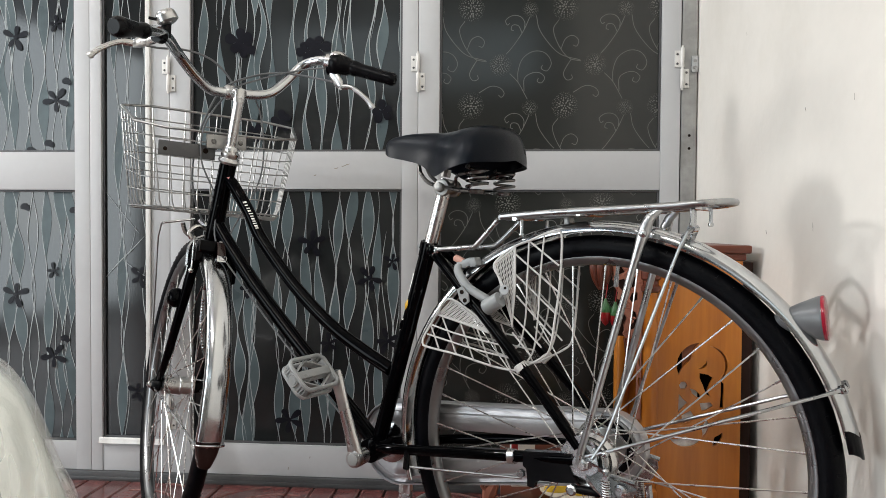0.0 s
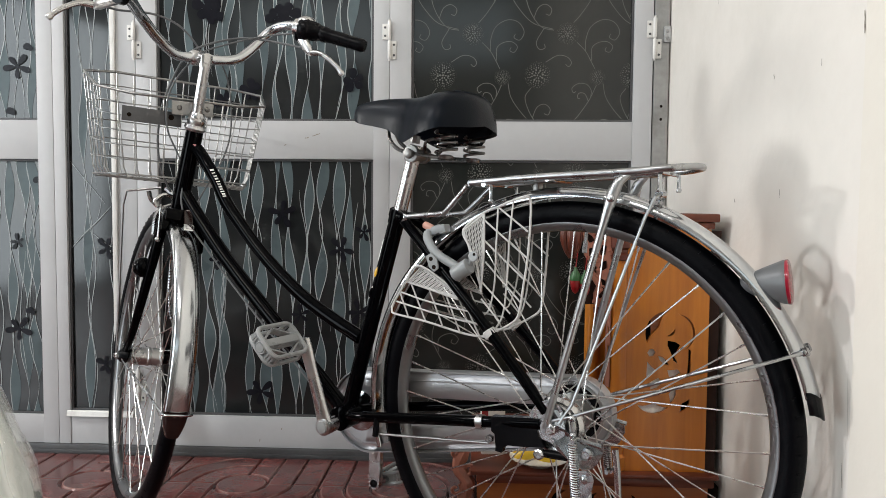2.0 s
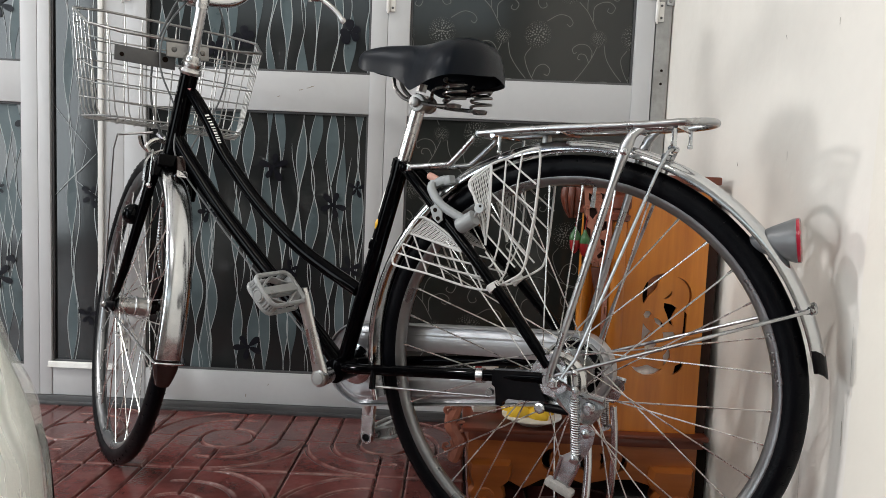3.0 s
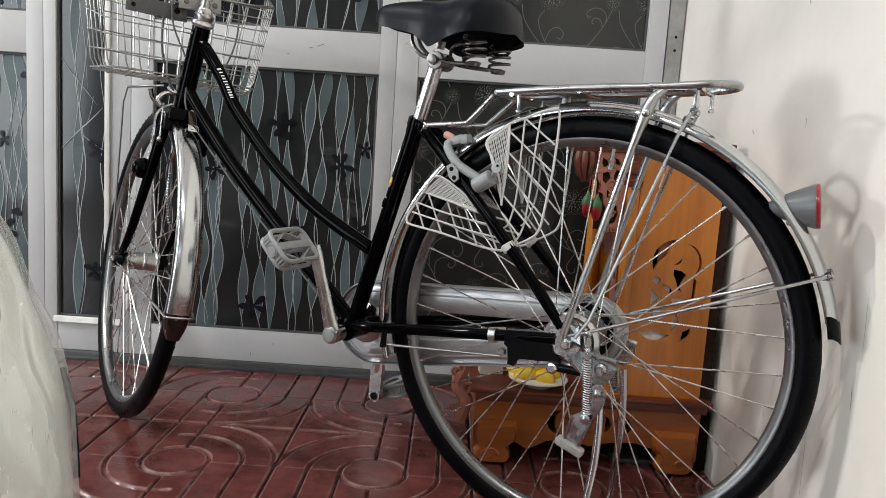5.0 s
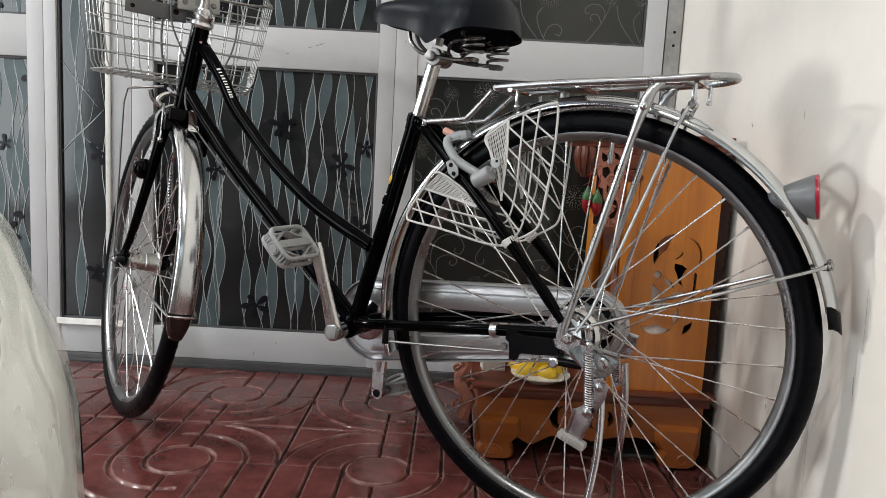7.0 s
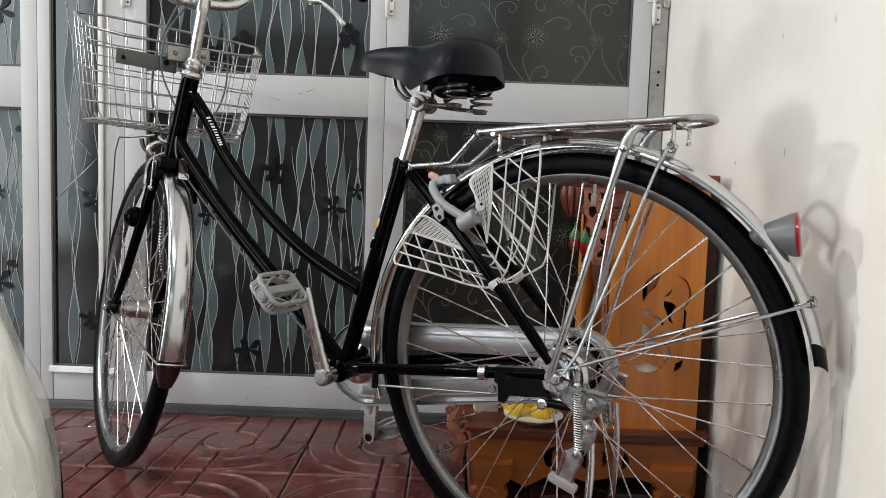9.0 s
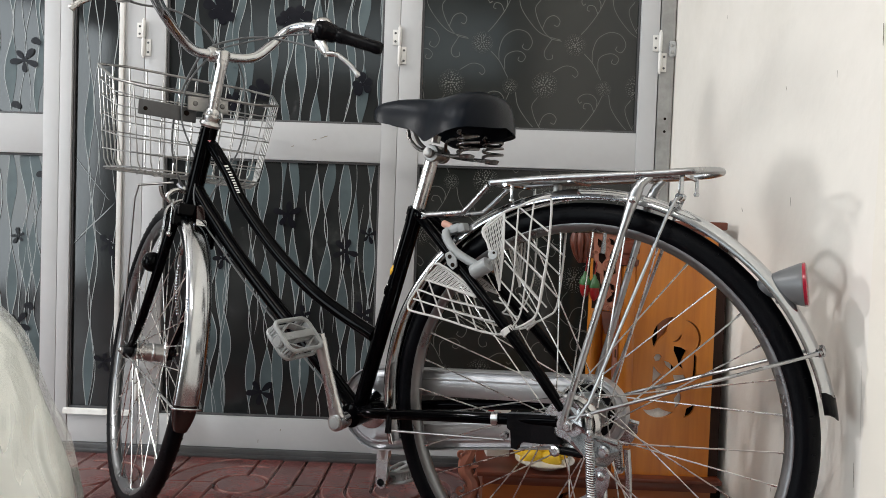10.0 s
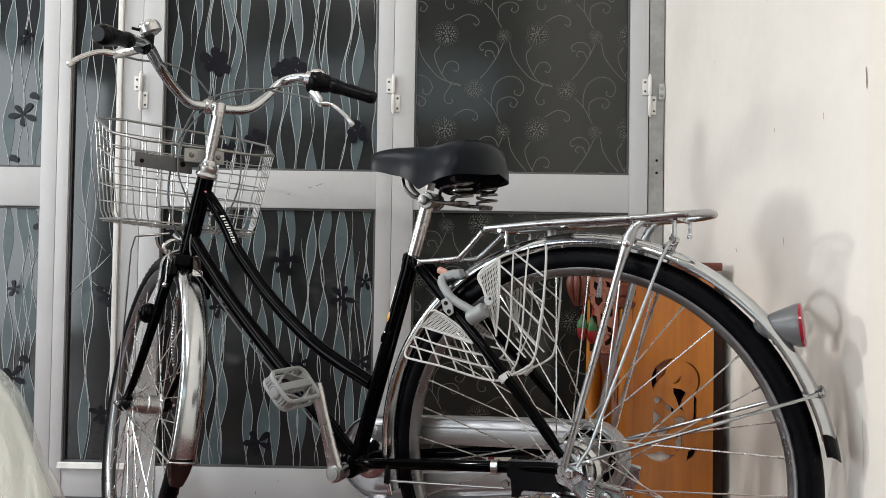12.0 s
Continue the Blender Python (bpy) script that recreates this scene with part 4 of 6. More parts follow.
def scooter_skin(inset, ripple):
    """The rear fairing as rings along x: (x, top, near half width, bottom), drawn in by the inset."""
    rings = [(-0.48, 0.34, 0.03, 0.14), (-0.36, 0.46, 0.07, 0.12), (-0.20, 0.56, 0.09, 0.11), (-0.04, 0.605, 0.10, 0.10), (0.10, 0.628, 0.105, 0.10), (0.19, 0.609, 0.105, 0.10), (0.236, 0.588, 0.10, 0.10), (0.262, 0.569, 0.096, 0.10), (0.280, 0.545, 0.093, 0.10), (0.296, 0.512, 0.088, 0.10), (0.311, 0.477, 0.083, 0.10), (0.324, 0.448, 0.078, 0.10), (0.335, 0.419, 0.070, 0.10), (0.341, 0.386, 0.062, 0.10), (0.345, 0.336, 0.053, 0.10), (0.350, 0.272, 0.042, 0.10), (0.357, 0.200, 0.026, 0.11)]
    fine = spline([(x, top, half) for x, top, half, _ in rings], 4)
    lows = spline([(x, 0, low) for x, _, _, low in rings], 4)
    V, F = [], []
    for i, (p, g) in enumerate(zip(fine, lows)):
        x, top, half, low = p.x, p.y, p.z, g.z
        edge = max(0.0, min(1.0, (x - 0.10) / 0.22))
        for k in range(NS):
            q = 2 * math.pi * k / NS
            c, sn = math.cos(q), math.sin(q)
            wave = ripple * edge * (math.sin(6.0 * q + i * 0.55) + 0.8 * math.sin(3.0 * q - i * 0.33) + 0.5 * math.sin(13.0 * q + i * 0.21))
            y = SY + (half * (1.0 if c < 0 else 1.7) - 0.4 * inset + wave) * math.copysign(abs(c) ** 0.75, c)
            # the far half draws back towards the tail
            x_far = 0.62 * max(0.0, y - SY)
            zc, zh = (top + low) / 2, (top - low) / 2 - 0.6 * inset + 0.4 * wave
            V.append((x - x_far - inset * max(0.0, min(1.0, (x + 0.05) / 0.3)) + 0.5 * wave, y, zc + zh * math.copysign(abs(sn) ** 0.75, sn)))
    for i in range(len(fine) - 1):
        for k in range(NS):
            l = (k + 1) % NS
            F.append((i * NS + k, i * NS + l, (i + 1) * NS + l, (i + 1) * NS + k))
    F += [tuple(range(NS - 1, -1, -1)), tuple(range((len(fine) - 1) * NS, len(fine) * NS))]
    return V, F


part("body_shell", scooter_skin(0.008, 0.0), SHELL, scooter)
part("plastic_wrap", scooter_skin(0.0, 0.0022), WRAP, scooter, "crinkled clear plastic sheet")
part("edge_trim", tube(spline([(0.328, SY + 0.006, 0.412), (0.3345, SY + 0.006, 0.385), (0.3385, SY + 0.006, 0.355), (0.3405, SY + 0.006, 0.325), (0.3420, SY + 0.006, 0.295)], 5), 0.0034, 10), BLACKP, scooter, "black plastic edge trim")
wheel_p = [(0.150, -0.04), (0.150, 0.04), (0.185, 0.045), (0.205, 0.025), (0.210, 0.0), (0.205, -0.025), (0.185, -0.045)]


def ring(profile, sides=72):
    """Closed profile of (radius, offset) turned about the y axis."""
    V, F = [], []
    m = len(profile)
    for i in range(sides):
        q = 2 * math.pi * i / sides
        for r, o in profile:
            V.append((r * math.cos(q), o, r * math.sin(q)))
    for i in range(sides):
        j = (i + 1) % sides
        for k in range(m):
            l = (k + 1) % m
            F.append((i * m + k, i * m + l, j * m + l, j * m + k))
    return V, F


for x in (-0.34, 0.06):
    part("wheel", moved(ring(wheel_p, 40), pose(x, SY - 0.05, 0.210)), RUBBER, scooter, "black scooter tyre")


# ---- bicycle ----
BIKE = pose(0.937, 1.754, 0, 0, 0, 153.5)   # local x forward, y to the rider's left
bike = thing("bicycle", "black step-through city bicycle with basket, on its stand", "bicycle", BIKE)
REAR_HUB, FRONT_HUB, STEER = Vector((0, 0, 0.368)), Vector((1.060, -0.030, 0.352)), -30.0
STEER_AXIS = Vector((-0.053, 0, 0.174)).normalized()
FRONT = Matrix.Translation(FRONT_HUB) @ Matrix.Rotation(radians(STEER), 4, STEER_AXIS)
BAR = pose(0.83, 0, 0, 0, 0, -24.5)          # handlebar frame: x forward, y left, z height above the floor


def bar_pt(l, f, w):
    return BAR @ Vector((f, l, w))


# wheels
tyre_prof = [(0.3198, 0.0112), (0.3240, 0.0150), (0.3335, 0.0172), (0.3408, 0.0168), (0.3482, 0.0136), (0.3536, 0.0080), (0.3558, 0.0028), (0.3558, -0.0028), (0.3536, -0.0080), (0.3482, -0.0136), (0.3408, -0.0168), (0.3335, -0.0172), (0.3240, -0.0150), (0.3198, -0.0112)]
rim_prof = [(0.3228, 0.0112), (0.3214, 0.0128), (0.3196, 0.0128), (0.3150, 0.0112), (0.3105, 0.0080), (0.3076, 0.0040), (0.3070, 0.0), (0.3076, -0.0040), (0.3105, -0.0080), (0.3150, -0.0112), (0.3196, -0.0128), (0.3214, -0.0128), (0.3228, -0.0112), (0.318, 0.0)]


def spoke_mesh(flange_r, flange_y, twist, name):
    a = Vector((flange_r, flange_y, 0))
    b = Vector((0.310 * math.cos(twist), flange_y * 0.10, 0.310 * math.sin(twist)))
    d = (a - b).normalized()
    return mesh_of(name, *join(rod(a, b, 0.00125, 6), rod(b, b + d * 0.012, 0.0020, 6)), SPOKE, True)


def wheel(name, m, flange_r, flange_y, hub_geo, label, start):
    w = part(name, moved(ring(tyre_prof, 96), m), RUBBER, bike, label)
    w.name = name
    part("rim", moved(ring(rim_prof, 96), m), RIM, w, "satin silver rim")
    part("hub", moved(hub_geo, m), ALLOY, w, "silver hub")
    # crossed lacing: the flanges alternate, and so do the leading and trailing pairs
    lacing = [(flange_y, 1.05), (-flange_y, 1.05), (flange_y, -1.05), (-flange_y, -1.05)]
    meshes = [spoke_mesh(flange_r, y, t, "spoke") for y, t in lacing]
    for k in range(36):
        o = new("spoke", meshes[k % 4])
        o.parent = w
        o.matrix_local = m @ Matrix.Rotation(lacing[k % 4][1] - 2 * math.pi * k / 36 - start, 4, "Y")
    knobs = []
    for k in range(80):
        q = 2 * math.pi * k / 80
        for s in (-1, 1):
            c = Vector((0.3470 * math.cos(q), s * 0.0140, 0.3470 * math.sin(q)))
            knobs.append(moved(box(-0.0010, 0.0010, -0.0014, 0.0014, -0.0026, 0.0026), Matrix.Translation(c) @ Matrix.Rotation(-q + math.pi / 2, 4, "Y") @ Matrix.Rotation(0.5 * s, 4, "X")))
    part("tread_block", moved(join(*knobs), m), RUBBER, w, "small tread blocks on the tyre shoulders", False)["kind"] = "stuff"
    part("valve", moved(join(rod((0.308, 0, 0), (0.280, 0, 0), 0.003, 8), rod((0.292, 0, 0), (0.274, 0, 0), 0.0042, 8)), m @ Matrix.Rotation(-1.66 if start else -2.1, 4, "Y")), ZINC, w, "metal tyre valve")
    return w


rear_hub = join(lathe([(-0.036, 0.030), (-0.033, 0.034), (-0.030, 0.034), (-0.028, 0.020), (0.026, 0.020), (0.028, 0.042), (0.031, 0.042), (0.033, 0.034)], (0, 0, 0), (0, 1, 0), 28), lathe([(0.034, 0.043), (0.040, 0.046), (0.049, 0.0455), (0.053, 0.041), (0.051, 0.036), (0.054, 0.033), (0.054, 0.020)], (0, 0, 0), (0, 1, 0), 32), rod((0, -0.078, 0), (0, 0.082, 0), 0.005, 12))
front_hub = join(lathe([(-0.040, 0.010), (-0.036, 0.027), (-0.031, 0.027), (-0.028, 0.0215), (-0.010, 0.0210), (-0.008, 0.0228), (-0.004, 0.0228), (-0.002, 0.0210), (0.027, 0.0215), (0.031, 0.027), (0.035, 0.027), (0.039, 0.014), (0.043, 0.010)], (0, 0, 0), (0, 1, 0), 20), rod((0, -0.066, 0), (0, 0.070, 0), 0.0045, 10), lathe([(0, 0.006), (0.002, 0.0085), (0.008, 0.0085), (0.010, 0.006)], (0, 0.057, 0), (0, 1, 0), 6))
REARM = pose(*REAR_HUB)
rear_wheel = wheel("rear_wheel", REARM, 0.036, 0.031, rear_hub, "thin black tyre on a silver spoked wheel", 0.021)
front_wheel = wheel("front_wheel", FRONT, 0.017, 0.0325, front_hub, "thin black tyre on a silver spoked wheel", 0.0)
for side in (1, -1):
    part("hub_cone", moved(lathe([(0.040, 0.016), (0.044, 0.019), (0.052, 0.017), (0.060, 0.010)], (0, 0, 0), (0, side, 0), 18), FRONT), BLACKP, front_wheel, "black cone at the hub end")
part("sprocket", moved(ring([(0.030, -0.046), (0.042, -0.046), (0.042, -0.043), (0.030, -0.043)], 36), REARM), ZINC, rear_wheel, "rear sprocket")
part("roller_disc", moved(join(ring([(0.020, -0.060), (0.056, -0.058), (0.060, -0.053), (0.060, -0.049), (0.057, -0.045), (0.053, -0.0445), (0.051, -0.050), (0.046, -0.050), (0.044, -0.045), (0.040, -0.045), (0.038, -0.050), (0.020, -0.050)], 40)), REARM), ALLOY, rear_wheel, "ribbed silver cooling disc")
# disc lies on the case; its black stands for the sprocket and dark opening
sprocket_plate = part("sprocket_plate", moved(ring([(0.022, -0.0348), (0.0475, -0.0348), (0.0475, -0.0338), (0.022, -0.0338)], 40), REARM), BLACKP, rear_wheel, "black disc for the sprocket and the dark opening of the chain case")
part("sprocket_rim", moved(ring([(0.0475, -0.0350), (0.0535, -0.0350), (0.0530, -0.0320), (0.0485, -0.0315)], 40), REARM), ALLOY, sprocket_plate, "bright rim round the sprocket")
part("sprocket_ring", moved(ring([(0.0335, -0.0338), (0.0368, -0.0338), (0.0365, -0.0322), (0.0338, -0.0322)], 40), REARM), ZINC, sprocket_plate)
for k in range(6):
    part("sprocket_rivet", moved(lathe([(0, 0.0028), (0.0020, 0.0024), (0.0026, 0.001)], (0.0425 * math.cos(k * 1.047), -0.0338, 0.0425 * math.sin(k * 1.047)), (0, 1, 0), 8), REARM), ZINC, sprocket_plate)
part("brake_rib", moved(join(*[ring([(r, 0.0535), (r + 0.0025, 0.0560), (r + 0.005, 0.0535)], 36) for r in (0.022, 0.030, 0.038)]), REARM), ALLOY, rear_wheel, "concentric ribs of the drum brake")


def fender(m, a0, a1, r, half, material, name, n=60, taper=0.0, parent=bike, label="", tongue=(0.0, 0.0)):
    """A half-round mudguard between two angles (degrees, from forward, upwards)."""
    prof = [(r - 0.016, half), (r - 0.010, half * 0.98), (r - 0.004, half * 0.80), (r - 0.0010, half * 0.45), (r, half * 0.15), (r, -half * 0.15), (r - 0.0010, -half * 0.45), (r - 0.004, -half * 0.80), (r - 0.010, -half * 0.98), (r - 0.016, -half)]
    inner = [(q - 0.0012, o * 0.96) for q, o in reversed(prof)]
    full = prof + inner
    V, F = [], []
    k = len(full)
    for i in range(n + 1):
        q = radians(a0 + (a1 - a0) * i / n)
        narrow = 1 - taper * (i / n) ** 3
        for rr, o in full:
            # the crown runs on past the edges, so that the end is a tongue
            u = q + radians(tongue[0] + (tongue[1] - tongue[0]) * (i / n) ** 8) * (1 - (o / half) ** 2)
            V.append(tuple(m @ Vector((rr * math.cos(u), o * narrow, rr * math.sin(u)))))
        if i:
            F += [((i - 1) * k + j, (i - 1) * k + (j + 1) % k, i * k + (j + 1) % k, i * k + j) for j in range(k)]
    F += [tuple(range(k)), tuple(range(n * k + k - 1, n * k - 1, -1))]
    return part(name, (V, F), material, parent, label)


rear_fender = fender(REARM, -16, 166.6, 0.379, 0.027, CHROME, "rear_fender", label="polished steel rear mudguard", tongue=(0.0, 2.4))
fender(REARM, 165.2, 170.2, 0.3800, 0.0272, BLACKP, "fender_tip", 8, 0.15, parent=rear_fender, label="black plastic mudguard tip", tongue=(2.4, 2.0))
front_fender = fender(FRONT, 117, 189, 0.376, 0.026, CHROME, "front_fender", label="polished steel front mudguard")
fender(FRONT, 185, 197.5, 0.3755, 0.0250, FLAP, "mud_flap", 12, 0.45, front_fender, "glossy brown-black rubber mud flap")
for s in (1, -1):
    part("fender_stay", tube([FRONT @ Vector(p) for p in ((0, 0.054 * s, 0.0), (-0.02, 0.052 * s, -0.010), (-0.345, 0.031 * s, -0.058), (-0.369, 0.0268 * s, -0.064))], 0.0024, 8), STAY, front_fender)
    part("fender_stay", tube([REARM @ Vector(p) for p in ((0.0, 0.070 * s, 0.012), (-0.03, 0.066 * s, 0.022), (-0.34, 0.032 * s, 0.146), (-0.352, 0.020 * s, 0.150))], 0.0028, 8), STAY, rear_fender)
    part("fender_stay", tube([REARM @ Vector(p) for p in ((-0.012, 0.070 * s, 0.010), (-0.03, 0.064 * s, 0.040), (-0.13, 0.034 * s, 0.335), (-0.142, 0.029 * s, 0.362), (-0.146, 0.014 * s, 0.3665))], 0.0028, 8), STAY, rear_fender)
for q, o in ((157.0, 0.018), (157.0, -0.018), (111, 0.016), (111, -0.016)):
    c = REARM @ Vector((0.378 * math.cos(radians(q)), o, 0.378 * math.sin(radians(q))))
    d = Vector((math.cos(radians(q)), 0, math.sin(radians(q))))
    part("nut", lathe([(-0.001, 0.0065), (0.005, 0.0065), (0.007, 0.004)], c, d, 6), ZINC, rear_fender)
part("stay_clip", moved(box(-0.004, 0.004, -0.029, 0.029, 0.3765, 0.3800, 0.0008), REARM @ Matrix.Rotation(radians(-67), 4, "Y")), ZINC, rear_fender)
part("stay_loop", tube(spline([FRONT @ Vector((-0.366 - 0.0125 * math.cos(q * 0.9), 0.0285 * math.sin(q), -0.064)) for q in [math.pi * (k / 8 - 0.5) for k in range(9)]], 3), 0.0024, 8), CHROME, front_fender, "wire loop round the mudguard")
for o in (0.006, -0.006):
    c = FRONT @ Vector((0.378 * math.cos(radians(190)), o, 0.378 * math.sin(radians(190))))
    part("nut", lathe([(-0.001, 0.0035), (0.003, 0.0035), (0.004, 0.002)], c, FRONT.to_3x3() @ Vector((math.cos(radians(190)), 0, math.sin(radians(190)))), 6), ZINC, front_fender)

# rear lamp reflector on the mudguard
rc = Vector((-0.302, 0, 0.598))
rax = Vector((-1.0, 0, 0.12)).normalized()
refl = part("rear_reflector", lathe([(-0.044, 0.003), (-0.042, 0.008), (-0.030, 0.0145), (-0.010, 0.0225), (0.008, 0.0285), (0.016, 0.0312), (0.020, 0.0318)], rc + Vector((0, 0, 0.010)), rax, 28), GREYP, bike, "grey cone-shaped rear reflector")
part("lens", lathe([(0.0202, 0.0322), (0.0242, 0.0322), (0.0258, 0.029), (0.0262, 0.0)], rc + Vector((0, 0, 0.010)), rax, 28), RED, refl, "red reflector lens")
part("reflector_foot", box(-0.302, -0.286, -0.007, 0.007, 0.580, 0.602, 0.003), GREYP, refl)

# frame
frame_lab = "glossy black steel tube"
top_t = [(0.868, 0, 0.842), (0.842, 0, 0.828), (0.793, 0, 0.768), (0.761, 0, 0.717), (0.717, 0, 0.668), (0.669, 0, 0.620), (0.612, 0, 0.572), (0.549, 0, 0.528), (0.486, 0, 0.495), (0.415, 0, 0.462)]
low_t = [(0.893, 0, 0.745), (0.867, 0, 0.711), (0.823, 0, 0.662), (0.778, 0, 0.613), (0.721, 0, 0.558), (0.664, 0, 0.506), (0.612, 0, 0.460), (0.505, 0, 0.366), (0.452, 0, 0.316)]
part("upper_tube", tube(spline(top_t, 5), 0.0135, 16), BLACK, bike, frame_lab)
part("lower_tube", tube(spline(low_t, 5), 0.0155, 16), BLACK, bike, frame_lab)
part("seat_tube", tube([(0.3285, 0, 0.702), (0.3315, 0, 0.692), (0.438, 0, 0.330), (0.444, 0, 0.308)], 0.0150, 18), BLACK, bike, frame_lab)
head = part("head_tube", tube([(0.853, 0, 0.874), (0.906, 0, 0.700)], 0.0185, 20), BLACK, bike, frame_lab)
hax = (Vector((0.853, 0, 0.874)) - Vector((0.906, 0, 0.700))).normalized()
part("headset_cup", lathe([(0.0, 0.0195), (0.006, 0.024), (0.012, 0.022), (0.014, 0.0185), (0.020, 0.0205), (0.024, 0.0205), (0.028, 0.016), (0.036, 0.0155), (0.040, 0.013)], Vector((0.853, 0, 0.874)) - hax * 0.002, hax, 24), ALLOY, head, "silver headset cup")
part("headset_cup", lathe([(0.0, 0.0195), (0.006, 0.023), (0.012, 0.022), (0.014, 0.017)], Vector((0.906, 0, 0.700)) + hax * 0.002, -hax, 24), ALLOY, head, "silver headset cup")
part("bottom_bracket", lathe([(-0.036, 0.020), (-0.034, 0.023), (0.034, 0.023), (0.036, 0.020)], (0.440, 0, 0.309), (0, 1, 0), 24), BLACK, bike, "black bottom bracket shell")
seat_lug = part("seat_lug", join(tube([(0.3345, 0, 0.680), (0.3310, 0, 0.692), (0.3308, 0, 0.6925), (0.3272, 0, 0.7055), (0.3268, 0, 0.7065)], [0.0165, 0.0168, 0.0182, 0.0182, 0.0150], 18), rod((0.308, -0.026, 0.694), (0.308, 0.026, 0.694), 0.0085, 12), lathe([(0, 0.0085), (0.006, 0.0085), (0.008, 0.005)], (0.308, 0.026, 0.694), (0, 1, 0), 6)), BLACK, bike, "black seat lug with clamp bolt")
part("clamp_bolt", join(lathe([(0, 0.008), (0.007, 0.008), (0.009, 0.005)], (0.301, 0.022, 0.692), (0, 1, 0), 10)), ZINC, seat_lug)
for s in (1, -1):
    part("seat_stay", tube(spline([(0.312, 0.016 * s, 0.690), (0.287, 0.026 * s, 0.672), (0.162, 0.048 * s, 0.555), (0.06, 0.060 * s, 0.447), (0.012, 0.064 * s, 0.390)], 5), [0.0095] * 18 + [0.0085, 0.008, 0.0075], 12), BLACK, bike, frame_lab)
    part("chain_stay", tube(spline([(0.440, 0.020 * s, 0.314), (0.385, 0.036 * s, 0.322), (0.250, 0.048 * s, 0.341), (0.120, 0.058 * s, 0.358), (0.020, 0.064 * s, 0.371)], 5), 0.0098, 12), BLACK, bike, frame_lab)
    plate = [(0.040, 0.384), (0.026, 0.405), (0.006, 0.412), (-0.014, 0.402), (-0.022, 0.382), (-0.020, 0.358), (0.0, 0.344), (0.030, 0.350)]
    part("dropout", slab(plate, 0.062 * s, 0.0665 * s), ZINC, bike, "zinc-plated dropout plate", False)
    part("axle_nut", lathe([(0, 0.012), (0.002, 0.012), (0.0021, 0.0095), (0.010, 0.0095), (0.0115, 0.007)], (0, 0.067 * s, 0.368), (0, s, 0), 6), ZINC, bike, "", False)
for s in (1, -1):
    part("stay_bridge", rod((0.205, 0, 0.60), (0.205, 0.042 * s, 0.60), 0.006, 8), BLACK, bike, frame_lab)

def tube_sticker(z0, z1, half, material, label):
    """A thin oval sticker on the seat tube, facing ahead and to the left."""
    at = lambda z: Vector((0.329 + (0.701 - z) * 0.2938 + 0.0085, 0.0098, z))
    pts = [at(z0 + (z1 - z0) * k / 6) for k in range(7)]
    return part("frame_sticker", tube(pts, [max(0.0004, half * math.sin(math.pi * (k + 0.35) / 6.7)) for k in range(7)], 10), material, bike, label)


tube_sticker(0.578, 0.602, 0.0050, YELLOW, "yellow sticker on the seat tube")
tube_sticker(0.538, 0.566, 0.0052, WHITE_INK, "white-rimmed oval sticker on the seat tube")
part("sticker_field", tube([(0.329 + (0.701 - z) * 0.2938 + 0.0090, 0.0112, z) for z in (0.543, 0.552, 0.561)], [0.0030, 0.0046, 0.0030], 10), BLACK, bike, "black field of the oval sticker")
part("frame_label", tube([(0.329 + (0.701 - z) * 0.2938 + 0.0125, 0.0050, z) for z in (0.606, 0.612, 0.648, 0.654)], [0.0010, 0.0034, 0.0034, 0.0010], 8), WHITE_INK, bike, "long narrow white label on the seat tube")
# plain bars in place of the maker's lettering
tp = spline(top_t, 5)
for k in range(11):
    i = (0.200 + 0.0115 * k) * (len(tp) - 1)
    a, a2 = tp[int(i)], tp[int(i) + 1]
    d = (a2 - a).normalized()
    nrm = Vector((-0.80, 0.62, 0.10))
    nrm = (nrm - d * nrm.dot(d)).normalized()
    up = nrm.cross(d)
    c = a.lerp(a2, i - int(i)) + nrm * 0.0131
    w, hgt = d * (0.0012 if k % 3 else 0.0019), up * (0.0032 if k % 4 else 0.0038) + d * 0.0008
    V = [c - w + hgt, c + w + hgt, c + w - hgt, c - w - hgt]
    V2 = [v + nrm * 0.0012 for v in V]
    part("lettering_bar", ([tuple(v) for v in V + V2], [(4, 5, 6, 7), (0, 3, 2, 1), (0, 1, 5, 4), (1, 2, 6, 5), (2, 3, 7, 6), (3, 0, 4, 7)]), WHITE_INK, bike, "plain white bar of lettering", False)
a, d = tp[4], (tp[5] - tp[4]).normalized()
nrm = Vector((-0.80, 0.62, 0.10))
nrm = (nrm - d * nrm.dot(d)).normalized()
up = nrm.cross(d)
part("badge", ([tuple(a + nrm * 0.0138 + d * x + up * y) for x, y in ((-0.004, -0.003), (0.004, -0.002), (0.0, 0.003))], [(0, 1, 2)]), PINK_INK, bike, "small red and white triangular badge", False)

# fork, in the steered frame
crown = Vector((0.904, 0, 0.676))
F3 = Matrix.Rotation(radians(STEER), 4, STEER_AXIS)
hub_0 = crown + F3.inverted() @ (FRONT_HUB - crown)


def fork_pt(l, f, w):
    """l to the left, f ahead of the crown, at height w, all turned about the steering axis."""
    return crown + F3 @ (Vector((crown.x + f, l, w)) - crown)


